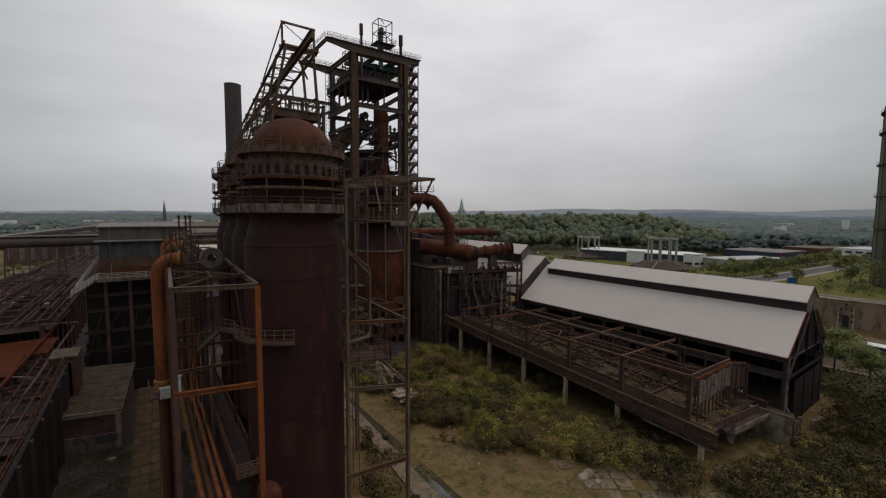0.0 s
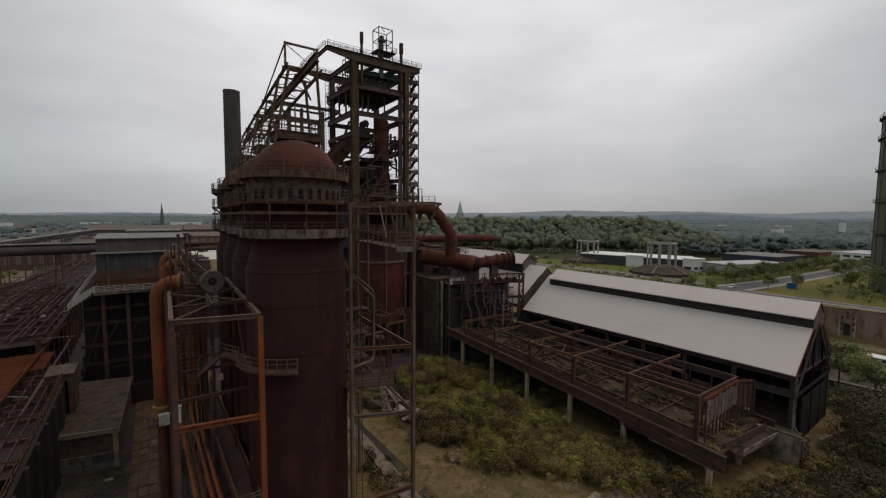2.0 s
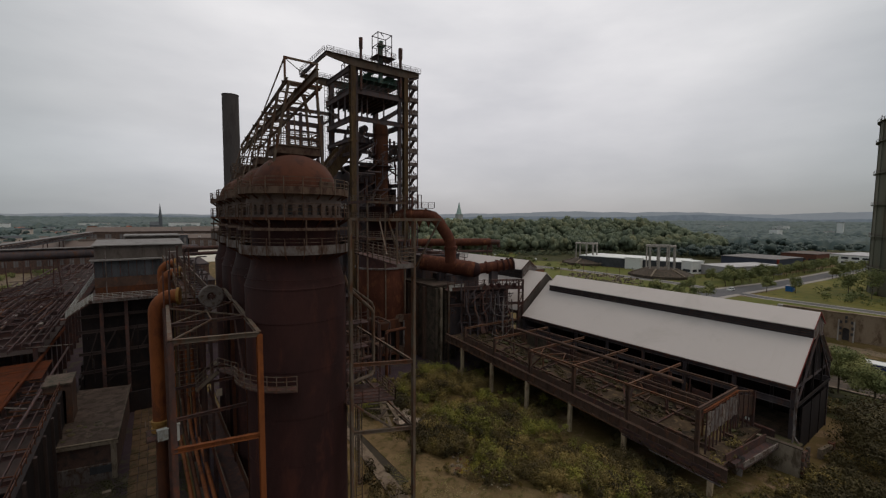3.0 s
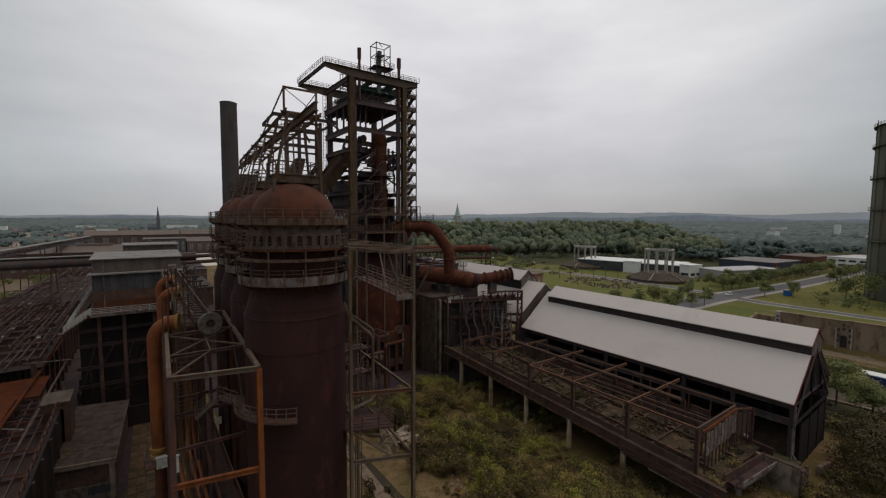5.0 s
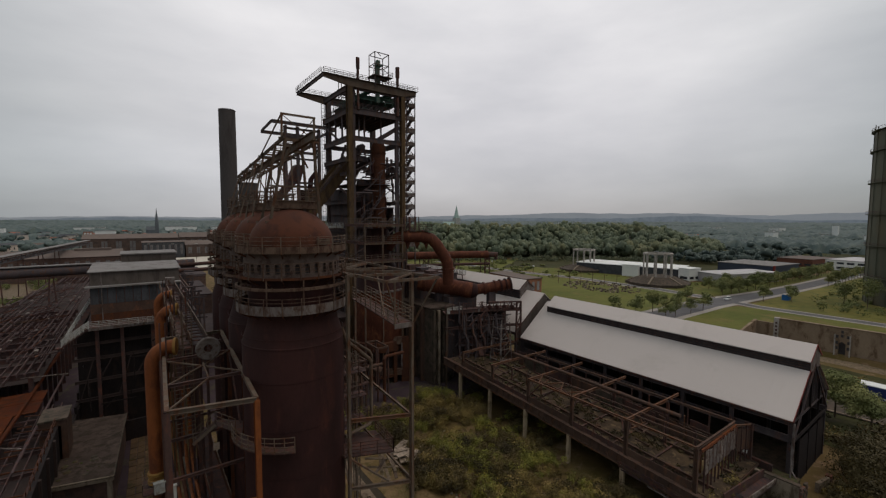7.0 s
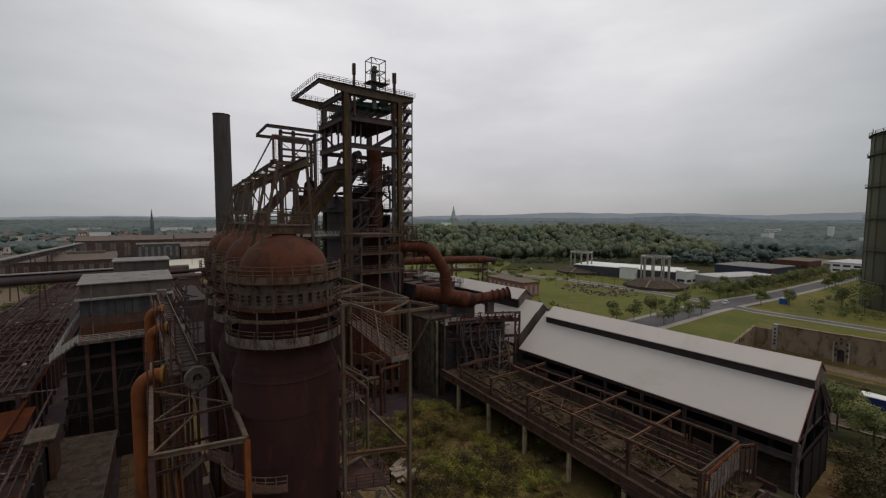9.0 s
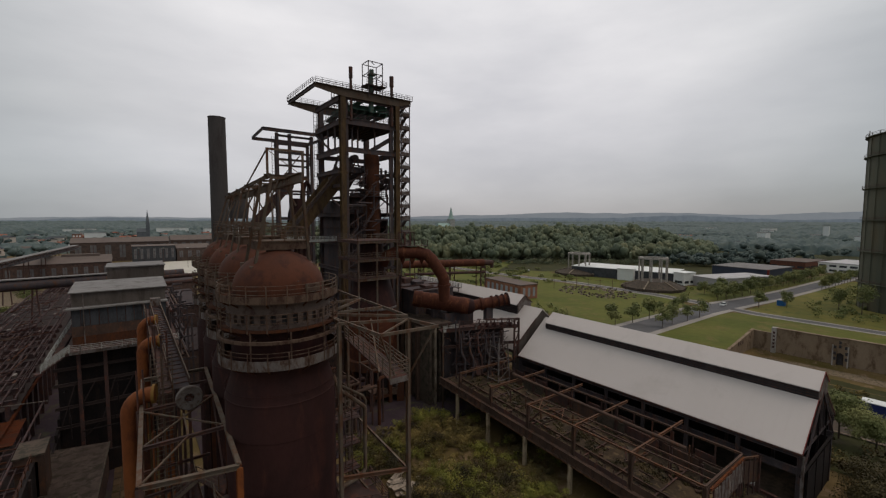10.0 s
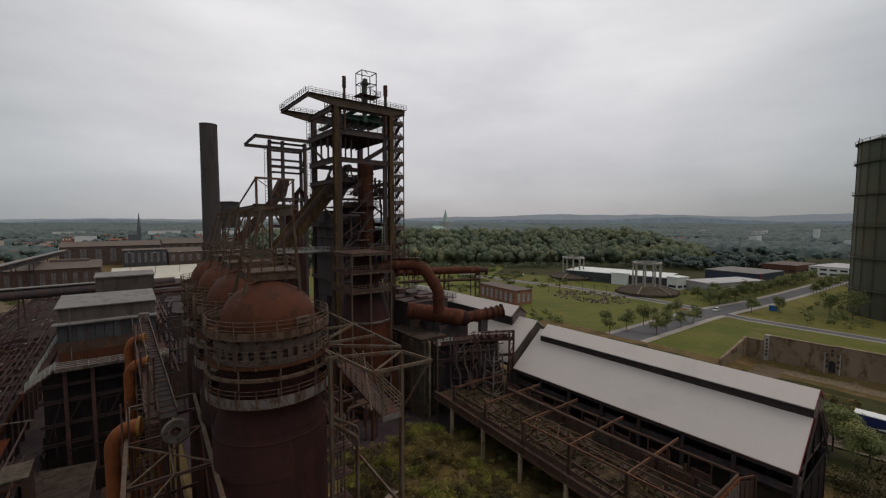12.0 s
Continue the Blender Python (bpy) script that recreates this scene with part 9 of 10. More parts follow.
# ---- mounds with pillar rings ----
def pillar_ring(cx, cy, rbase, rp_, zb, zt, n, label):
    g = thing("pillar_ring", (cx, cy, LOW), label, "monument", "pillar rings")
    part("mound", Shape().lathe(cx, cy, [(rbase, LOW - 0.3), (rbase, LOW + 1.6), (rbase * 0.55, zb - 0.4), (rbase * 0.5, zb), (0.05, zb)], 12), M_CONCD, g, "", 20)
    for i in range(6):
        a = 2 * math.pi * i / 6 + 0.2
        part("mound_rib", Shape().beam((cx + rbase * math.cos(a), cy + rbase * math.sin(a), LOW + 1.7), (cx + rbase * 0.5 * math.cos(a), cy + rbase * 0.5 * math.sin(a), zb + 0.1), 0.8, 0.5), M_CONC, g)
    for i in range(n):
        a = 2 * math.pi * i / n
        part("pillar", Shape().beam((cx + rp_ * math.cos(a), cy + rp_ * math.sin(a), zb - 0.2), (cx + rp_ * math.cos(a), cy + rp_ * math.sin(a), zt - 0.8), 0.65, 0.65), M_CONCP, g)
    part("ring_beam", Shape().lathe(cx, cy, [(rp_ - 0.6, zt - 0.9), (rp_ + 0.6, zt - 0.9), (rp_ + 0.6, zt), (rp_ - 0.6, zt), (rp_ - 0.6, zt - 0.9)], n, 0, 2 * math.pi), M_CONCP, g, "", 20)


pillar_ring(243.0, 121.0, 17.0, 7.4, 0.8, 14.2, 9, "concrete pillar ring on a sloped mound")
pillar_ring(265.0, 186.0, 17.0, 7.6, 0.2, 11.6, 10, "concrete pillar ring on a sloped mound")
g = thing("stone_bank", (205.0, 132.0, LOW), "low bank of grey rubble stone behind thin masts", "stone bank")
rw = random.Random(9)
for i in range(190):
    ring = i % 4
    a = rw.uniform(0, 2 * math.pi)
    r = 9.0 + 3.6 * ring + rw.uniform(-0.8, 0.8)
    x, y, w, h = 206.0 + r * math.cos(a) * 0.8, 134.0 + r * math.sin(a) * 1.05, rw.uniform(0.4, 0.9), rw.uniform(0.3, 0.9)
    part("stone", Shape().add([(x - w, y - w, LOW), (x + w, y - w * 0.8, LOW), (x + w * 0.9, y + w, LOW), (x - w, y + w * 0.9, LOW), (x - w * 0.5, y - w * 0.6, LOW + h), (x + w * 0.6, y - w * 0.4, LOW + h * 1.2), (x + w * 0.4, y + w * 0.5, LOW + h), (x - w * 0.5, y + w * 0.5, LOW + h * 0.8)],
                              [(3, 2, 1, 0), (4, 5, 6, 7), (0, 1, 5, 4), (1, 2, 6, 5), (2, 3, 7, 6), (3, 0, 4, 7)]), (M_CONCD, M_CONC, M_CONCD)[i % 3], g)
for i in range(7):
    x, y = 198.0 + 2.2 * i, 156.0 - 6.0 * i
    g = thing("thin_mast", (x, y, LOW), "thin dark steel mast beside the stone bank", "mast", "thin masts")
    part("pole", Shape().cyl((x, y, LOW), (x, y, LOW + 7.5), 0.09, 6), M_DARK, g)
    part("arm", Shape().beam((x - 1.0, y + 2.4, LOW + 6.6), (x + 0.6, y - 1.5, LOW + 6.6), 0.1, 0.1), M_DARK, g)

# ---- business park ----
def block(x, y, w, d, rot, z1, wall, roof, label, bands=0, name="office_block"):
    """A flat-roofed building: its near corner line runs along the given bearing."""
    g = thing(name, (x, y, LOW), label, "building")
    z1 += 0.0
    c, s = math.cos(radians(rot)), math.sin(radians(rot))

    def q(a, b):
        return (x + a * c - b * s, y + a * s + b * c)
    part("wall", Shape().slab([q(0, 0), q(w, 0), q(w, d), q(0, d)], LOW - 0.2, z1), wall, g)
    part("roof", Shape().slab([q(-0.3, -0.3), q(w + 0.3, -0.3), q(w + 0.3, d + 0.3), q(-0.3, d + 0.3)], z1, z1 + 0.4), roof, g)
    n = int(w / 5)
    for b in range(bands):
        z = LOW + 1.2 + b * 3.4
        for i in range(n):
            a = (i + 0.15) * w / n
            part("window", Shape().slab([q(a, -0.08), q(a + w / n * 0.7, -0.08), q(a + w / n * 0.7, 0.05), q(a, 0.05)], z, z + 1.5), M_GLASSD, g)
    m = int(d / 5)
    for b in range(bands):
        z = LOW + 1.2 + b * 3.4
        for i in range(m):
            a = (i + 0.15) * d / m
            part("window", Shape().slab([q(-0.08, a), q(0.05, a), q(0.05, a + d / m * 0.7), q(-0.08, a + d / m * 0.7)], z, z + 1.5), M_GLASSD, g)
    return g, q


block(270.5, 121.5, 28.0, 66.0, 12.0, 2.4, M_DARKCLAD, M_WHITE, "long low white-roofed office building with dark band front", 0)
block(268.4, 114.7, 10.2, 7.0, -13.5, 3.4, M_WHITE, M_WHITE, "white end block of the low office building", 1)
block(262.0, 143.0, 6.0, 10.0, 12.0, 3.4, M_WHITE, M_WHITE, "white cube shaped office wing", 0)
block(324.7, 88.7, 36.0, 33.0, -7.0, 3.8, M_NAVY, M_ROOFGREY, "large navy blue industrial building with grey roof", 0)
block(271.0, 98.0, 45.0, 17.0, -20.0, 1.5, M_GREYCLAD, M_PALEROOF, "light grey sheet-clad warehouse", 0)
block(420.0, 60.0, 44.0, 24.0, -12.0, 3.4, M_WHITE, M_PALEROOF, "white office block with glazed front", 2)
block(430.0, 92.0, 40.0, 24.0, -8.0, 2.0, M_BRICKR, M_TILEROOF, "distant brick factory building", 1)
block(510.0, 40.0, 50.0, 30.0, -10.0, 4.5, M_WHITE, M_ROOFGREY, "distant white office building", 2)
block(440.0, 20.0, 40.0, 30.0, -8.0, 4.0, M_GREYCLAD, M_PALEROOF, "distant light grey metal warehouse", 0)
single("facade_panel", Shape().box(323.6, 87.6, LOW, 325.2, 88.5, 4.3), M_RED, "red vertical facade panel on the navy building", "facade panel")
# parked car and site cabin by the road
g = thing("parked_car", (220.8, 77.4, LOW), "white estate car on the grey road", "car")
cx_, cy_, cz_ = 220.8, 77.4, LOW + 0.14
part("body", Shape().add([(cx_ - 2.2, cy_ - 0.85, cz_ + 0.3), (cx_ + 2.2, cy_ - 0.85, cz_ + 0.3), (cx_ + 2.2, cy_ + 0.85, cz_ + 0.3), (cx_ - 2.2, cy_ + 0.85, cz_ + 0.3), (cx_ - 2.1, cy_ - 0.82, cz_ + 0.85), (cx_ + 2.15, cy_ - 0.82, cz_ + 0.95), (cx_ + 2.15, cy_ + 0.82, cz_ + 0.95), (cx_ - 2.1, cy_ + 0.82, cz_ + 0.85)],
                         [(3, 2, 1, 0), (4, 5, 6, 7), (0, 1, 5, 4), (1, 2, 6, 5), (2, 3, 7, 6), (3, 0, 4, 7)]), M_WHITE, g)
part("glasshouse", Shape().add([(cx_ - 1.0, cy_ - 0.78, cz_ + 0.9), (cx_ + 2.0, cy_ - 0.78, cz_ + 0.95), (cx_ + 2.0, cy_ + 0.78, cz_ + 0.95), (cx_ - 1.0, cy_ + 0.78, cz_ + 0.9), (cx_ - 0.3, cy_ - 0.65, cz_ + 1.4), (cx_ + 1.7, cy_ - 0.65, cz_ + 1.4), (cx_ + 1.7, cy_ + 0.65, cz_ + 1.4), (cx_ - 0.3, cy_ + 0.65, cz_ + 1.4)],
                               [(3, 2, 1, 0), (4, 5, 6, 7), (0, 1, 5, 4), (1, 2, 6, 5), (2, 3, 7, 6), (3, 0, 4, 7)]), M_GLASSD, g)
part("roof", Shape().box(cx_ - 0.3, cy_ - 0.66, cz_ + 1.4, cx_ + 1.7, cy_ + 0.66, cz_ + 1.46), M_WHITE, g)
for dx in (-1.35, 1.35):
    for dy in (-0.8, 0.62):
        part("wheel", Shape().cyl((cx_ + dx, cy_ + dy, cz_ + 0.32), (cx_ + dx, cy_ + dy + 0.18, cz_ + 0.32), 0.32, 14), M_BLACK, g)
g = thing("site_cabin", (243.4, 61.4, LOW), "bright blue site cabin beside the road", "cabin")
part("body", Shape().box(241.6, 60.0, LOW, 245.2, 62.6, LOW + 2.6), M_BLUECAB, g)
part("roof", Shape().box(241.5, 59.9, LOW + 2.6, 245.3, 62.7, LOW + 2.72), M_PALE, g)
# brick workshop behind the halls
g, q = block(155.7, 143.6, 11.0, 31.0, -8.0, 3.0, M_BRICKO, M_TILEROOF, "long orange brick workshop with tall pale windows and grey roof", 0, "brick_workshop")
for i in range(7):
    a = 2.2 + i * 4.0
    part("window", Shape().slab([q(-0.12, a), q(0.05, a), q(0.05, a + 1.9), q(-0.12, a + 1.9)], LOW + 1.2, 1.6), M_WINPALE, g)
    part("pilaster", Shape().slab([q(-0.2, a - 1.4), q(0.05, a - 1.4), q(0.05, a - 0.9), q(-0.2, a - 0.9)], LOW, 2.8), M_BRICKO, g)
for i in range(3):
    a = 1.6 + i * 3.2
    part("window", Shape().slab([q(a, -0.12), q(a + 1.5, -0.12), q(a + 1.5, 0.05), q(a, 0.05)], LOW + 1.2, 1.6), M_WINPALE, g)

# ---- gas holder ----
GX, GY, GR_, GT = 276.0, 15.4, 25.0, 73.0
g = thing("gas_holder", (GX, GY, LOW), "huge dark green cylindrical gas holder with rings and uprights", "gas holder")
part("shell", Shape().lathe(GX, GY, [(GR_, LOW), (GR_, GT), (GR_ * 0.6, GT + 4), (0.1, GT + 5.5)], 72), M_GASGREEN, g)
for z in (8, 22, 36, 50, 64, 73):
    rg_ = part("ring_gallery", Shape().lathe(GX, GY, [(GR_, z - 0.3), (GR_ + 1.2, z - 0.3), (GR_ + 1.2, z), (GR_, z), (GR_, z - 0.3)], 72), M_GASGREEN, g)
    part("gallery_railing", Shape().hoop(GX, GY, GR_ + 1.15, z + 1.1, 0.06, 72).hoop(GX, GY, GR_ + 1.15, z + 0.55, 0.05, 72), M_DARK, rg_)
for i in range(28):
    a = 2 * math.pi * i / 28
    part("upright", Shape().beam((GX + (GR_ + 0.25) * math.cos(a), GY + (GR_ + 0.25) * math.sin(a), LOW), (GX + (GR_ + 0.25) * math.cos(a), GY + (GR_ + 0.25) * math.sin(a), GT + 1.5), 0.22, 0.24), M_GASGREEN, g)
for i in range(8):
    a = 2 * math.pi * (i + 0.3) / 8
    part("roof_post", Shape().beam((GX + GR_ * math.cos(a), GY + GR_ * math.sin(a), GT), (GX + GR_ * math.cos(a), GY + GR_ * math.sin(a), GT + 3.0), 0.25, 0.25), M_DARK, g)


# ---- church towers ----
def church(x, y, zb, zt, w, wall, spire, label):
    g = thing("church", (x, y, LOW), label, "church", "churches")
    zs = zb + (zt - zb) * 0.42
    part("tower", Shape().box(x - w, y - w, LOW, x + w, y + w, zs), wall, g)
    part("spire", Shape().lathe(x, y, [(w * 1.25, zs), (w * 0.9, zs + (zt - zs) * 0.12), (0.1, zt)], 8), spire, g, "", 20)
    part("nave", Shape().box(x - w * 6, y - w * 1.4, LOW, x - w, y + w * 1.4, zb + 3), wall, g)
    part("nave_roof", Shape().add([(x - w * 6, y - w * 1.5, zb + 3), (x - w, y - w * 1.5, zb + 3), (x - w, y, zb + 9), (x - w * 6, y, zb + 9), (x - w, y + w * 1.5, zb + 3), (x - w * 6, y + w * 1.5, zb + 3)], [(0, 1, 2, 3), (3, 2, 4, 5), (0, 3, 5), (1, 4, 2)]), spire, g, "", 20)


church(30.4, 904.0, 10.0, 51.5, 2.7, M_CHURCH, M_CHURCH, "distant grey stone church with slender pointed spire")
church(466.0, 593.0, 20.0, 58.5, 5.0, M_PALE, M_COPPER, "distant pale church tower with green copper spire")


# ---- plants ----
def leaf_mat(name, ramp, patch=0.16, rough=0.7):
    """Leaves: the colour differs from leaf to leaf and in broad patches."""
    m = bpy.data.materials.new(name)
    m.use_nodes = True
    n, l = m.node_tree.nodes, m.node_tree.links
    b = n["Principled BSDF"]
    b.inputs["Roughness"].default_value, b.inputs["Specular IOR Level"].default_value = rough, 0.2
    geo = n.new("ShaderNodeNewGeometry")
    nz = n.new("ShaderNodeTexNoise")
    nz.inputs["Scale"].default_value, nz.inputs["Detail"].default_value = patch, 4.0
    l.new(geo.outputs["Position"], nz.inputs["Vector"])
    mx = n.new("ShaderNodeMix")
    mx.inputs["Factor"].default_value = 0.78
    l.new(geo.outputs["Random Per Island"], mx.inputs["A"])
    spread = n.new("ShaderNodeMapRange")
    spread.inputs["From Min"].default_value, spread.inputs["From Max"].default_value = 0.3, 0.7
    l.new(nz.outputs["Fac"], spread.inputs["Value"])
    l.new(spread.outputs["Result"], mx.inputs["B"])
    rp2 = n.new("ShaderNodeValToRGB")
    e = rp2.color_ramp.elements
    e[0].position, e[0].color = 0.2, (*ramp[0], 1)
    e[1].position, e[1].color = 0.8, (*ramp[-1], 1)
    for i, c in enumerate(ramp[1:-1]):
        el = e.new(0.2 + 0.6 * (i + 1) / (len(ramp) - 1))
        el.color = (*c, 1)
    l.new(mx.outputs["Result"], rp2.inputs["Fac"])
    l.new(rp2.outputs["Color"], b.inputs["Base Color"])
    return m


def leaf_cloud(centres, radii, per, size, seed, flat=0.35, up=0.0):
    """Leaf quads scattered through ellipsoids, denser towards the outside."""
    r = np.random.RandomState(seed)
    c = np.repeat(np.asarray(centres, float), per, 0)
    s = np.repeat(np.asarray(radii, float), per, 0)
    n = len(c)
    d = r.normal(size=(n, 3))
    d /= np.linalg.norm(d, axis=1)[:, None]
    lump = 1 + 0.28 * np.sin(d[:, 0] * 5 + c[:, 0]) * np.sin(d[:, 1] * 6 + c[:, 1] * 2) + 0.18 * np.sin(d[:, 2] * 7 + c[:, 1])
    k = (r.uniform(0.25, 1, n) ** 0.45 * lump)[:, None]
    p = c + d * s * k
    u = r.normal(size=(n, 3))
    u[:, 2] *= 0.6
    face = d + np.array([0.0, 0.0, up])
    face /= np.linalg.norm(face, axis=1)[:, None] + 1e-9
    u -= face * (u * face).sum(1)[:, None] * 0.85
    u /= np.linalg.norm(u, axis=1)[:, None]
    w = np.cross(u, face + r.normal(size=(n, 3)) * flat)
    w /= np.linalg.norm(w, axis=1)[:, None] + 1e-9
    sz = (r.uniform(0.6, 1.3, n) * np.repeat(np.atleast_1d(size) * np.ones(len(centres)), per))[:, None]
    u, w = u * sz, w * sz * 0.7
    v = np.stack([p - u, p - w * 0.9, p + u, p + w], 1).reshape(-1, 3)
    return v, np.arange(4 * n).reshape(-1, 4)


def crown_cores(centres, radii, seed, fill=0.86, g=(-3, -1, 1, 3), rough=0.72):
    """Lumpy closed crowns that lie behind the outer leaves."""
    r = np.random.RandomState(seed)
    idx, sv, sf = {}, [], []

    def vert(p):
        if p not in idx:
            idx[p] = len(sv)
            sv.append(p)
        return idx[p]
    for ax in range(3):
        for s in (-3, 3):
            for i in range(len(g) - 1):
                for j in range(len(g) - 1):
                    q = []
                    for a, b in ((i, j), (i + 1, j), (i + 1, j + 1), (i, j + 1)):
                        p = [0, 0, 0]
                        p[ax], p[(ax + 1) % 3], p[(ax + 2) % 3] = s, g[a], g[b]
                        q.append(vert(tuple(p)))
                    sf.append(q if s > 0 else q[::-1])
    sv = np.array(sv, float)
    sv /= np.linalg.norm(sv, axis=1)[:, None]
    c, s = np.asarray(centres, float), np.asarray(radii, float)
    k = r.uniform(rough, 1.12, (len(c), len(sv)))[:, :, None] * fill
    v = (c[:, None, :] + sv[None] * s[:, None, :] * k).reshape(-1, 3)
    f = (np.array(sf)[None] + (np.arange(len(c)) * len(sv))[:, None, None]).reshape(-1, 4)
    return v, f


def full_crowns(centres, radii, per, size, seed, flat=0.3, up=0.4, lobes=3, g=(-3, -1, 1, 3), fill=0.86, small=1.0, rough=0.72):
    """Each crown is a few overlapping lobes, closed inside and leafy outside."""
    r = np.random.RandomState(seed + 50)
    c, s = np.repeat(np.asarray(centres, float), lobes, 0), np.repeat(np.asarray(radii, float), lobes, 0)
    centres = c + s * r.uniform(-0.6, 0.6, c.shape) * np.array([1.0, 1.0, 0.7])
    radii = s * r.uniform(0.42, 0.72, (len(s), 1)) * small
    v1, f1 = crown_cores(centres, radii, seed + 100, fill, g, rough)
    v2, f2 = leaf_cloud(centres, radii, per, size, seed, flat, up)
    return np.concatenate([v1, v2]), np.concatenate([f1, f2 + len(v1)])


def cloud_mesh(name, v, f, material, base):
    me = bpy.data.meshes.new(name)
    v = v - np.asarray(base)
    me.vertices.add(len(v))
    me.vertices.foreach_set("co", v.ravel())
    me.loops.add(f.size)
    me.loops.foreach_set("vertex_index", f.ravel())
    me.polygons.add(len(f))
    me.polygons.foreach_set("loop_start", np.arange(0, f.size, 4))
    me.polygons.foreach_set("use_smooth", np.ones(len(f), bool))
    me.materials.append(material)
    me.update(calc_edges=True)
    return me


def cloud(name, v, f, material, label, category, kind="stuff", base=(0, 0, 0)):
    ob = new(name, cloud_mesh(name, v, f, material, base))
    ob.location = base
    return tagged(ob, label, category, "", kind)


LF_BUSH = leaf_mat("thicket_leaf", [(0.0683, 0.0517, 0.0216), (0.1220, 0.0913, 0.0313), (0.1891, 0.1397, 0.0443), (0.2623, 0.1848, 0.0648)], 0.38)
LF_DARK = leaf_mat("dark_shrub_leaf", [(0.02301, 0.01848, 0.01009), (0.05484, 0.0414, 0.01708), (0.1105, 0.07767, 0.03104)], 0.35)
LF_GREEN = leaf_mat("fresh_green_leaf", [(0.1119, 0.1093, 0.0246), (0.1844, 0.1782, 0.0359), (0.2735, 0.2471, 0.0491)], 0.5)
LF_MURK = leaf_mat("murky_shrub_leaf", [(0.050, 0.039, 0.018), (0.064, 0.050, 0.022), (0.090, 0.070, 0.029)], 0.3)
# darker copy of the grass leaf, with the pit's shade in its colour
LF_LANE = leaf_mat("shaded_lane_grass", [(0.032, 0.034, 0.012), (0.055, 0.056, 0.018), (0.085, 0.080, 0.026)], 0.4)
LF_YEL = leaf_mat("yellow_herb", [(0.1324, 0.1325, 0.02419), (0.2047, 0.1728, 0.02661), (0.2648, 0.1843, 0.02419)])
LF_TREE = leaf_mat("broad_leaf", [(0.0945, 0.1087, 0.0417), (0.1454, 0.1590, 0.0584), (0.2180, 0.2119, 0.0779)])
# wood, far trees and canopy: leaf colours paled and blued for haze
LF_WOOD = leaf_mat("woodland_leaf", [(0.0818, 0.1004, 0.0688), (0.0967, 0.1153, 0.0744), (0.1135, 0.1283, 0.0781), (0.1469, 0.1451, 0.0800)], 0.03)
LF_FAR = leaf_mat("hazed_far_woodland", [(0.0448, 0.0645, 0.0617), (0.0586, 0.0790, 0.0727), (0.0789, 0.0957, 0.0838)], 0.03)
LF_CANOPY = leaf_mat("hazed_valley_canopy", [(0.0358, 0.0568, 0.0585), (0.0485, 0.0706, 0.0702), (0.0632, 0.0853, 0.0819), (0.0864, 0.1031, 0.0912)], 0.09)
LF_GRASS = leaf_mat("rough_grass", [(0.105, 0.098, 0.035), (0.165, 0.140, 0.050), (0.225, 0.180, 0.080)])
M_BARK = mat("grey_brown_bark", (0.07022, 0.0528, 0.04032), (0.1003, 0.0768, 0.06048), 1.5, 0.9, 0.0, 0.3)

rs = np.random.RandomState(4)


def in_thicket(x, y):
    edge = 26.5 + max(0.0, 37 - y) * 0.92
    stones = ((x - 30.3) / 2.4) ** 2 + ((y - 37.6) / 1.6) ** 2 < 1 or ((x - 33.6) / 2.0) ** 2 + ((y - 42.0) / 1.4) ** 2 < 1
    planks = ((x - 29.0) / 2.0) ** 2 + ((y - 49.4) / 2.6) ** 2 < 1
    return edge < x < 45.2 and 20 < y < 64 and not stones and not planks


def scatter(n, x0, x1, y0, y1, ok, seed):
    r = np.random.RandomState(seed)
    out = []
    while len(out) < n:
        x, y = r.uniform(x0, x1), r.uniform(y0, y1)
        if ok(x, y):
            out.append((x, y))
    return out


def bushes(name, spots, low, high, seed, material, label, per=300, leaf=0.09, z=None, squash=0.85, cat="shrubs", wide=0.95):
    """Bushes of many leaves; their number grows with the bush."""
    r = np.random.RandomState(seed)
    vs, fs, k = [], [], 0
    for x, y in spots:
        h = r.uniform(low, high)
        n = max(3, int(3 + 3 * h))
        zz = (ground_z(x, y) if z is None else z)
        cs = [(x + wide * h * 0.55 * r.normal(), y + wide * h * 0.55 * r.normal(), zz + h * r.uniform(0.3, 0.8)) for _ in range(n)]
        rr = [(h * q, h * q, h * q * squash) for q in r.uniform(0.28, 0.5, n)]
        v, f = leaf_cloud(cs, rr, int(per * h * h / n) + 12, leaf, seed + len(vs))
        vs.append(v)
        fs.append(f + k)
        k += len(v)
    return cloud(name, np.concatenate(vs), np.concatenate(fs), material, label, cat)


def patch(x, y, k):
    return noise.noise((x * 0.13, y * 0.13, k)) + 0.5 * noise.noise((x * 0.4, y * 0.4, k))


bushes("undergrowth", scatter(520, 24, 46.5, 19, 64, in_thicket, 5), 0.4, 0.9, 1, LF_BUSH, "low tangled green undergrowth in the yard", 300, 0.075)
bushes("shrub_thicket", scatter(85, 24, 46.5, 19, 64, lambda x, y: in_thicket(x, y) and patch(x, y, 2) > 0.0, 61), 1.0, 2.5, 62, LF_BUSH, "dense olive-green thicket of shrubs in the yard", 370, 0.078)
bushes("green_shrub_thicket", scatter(95, 24, 46.5, 19, 64, lambda x, y: in_thicket(x, y) and patch(x, y, 9) > 0.0, 63), 0.9, 2.3, 64, LF_GREEN, "fresh green shrubs in the yard thicket", 370, 0.078)
bushes("dark_shrub_thicket", scatter(60, 26, 46.5, 20, 62, lambda x, y: in_thicket(x, y) and patch(x, y, 5) > 0.05 and x < 44, 6), 1.2, 2.6, 65, LF_DARK, "darker taller bushes among the yard thicket", 330, 0.085)
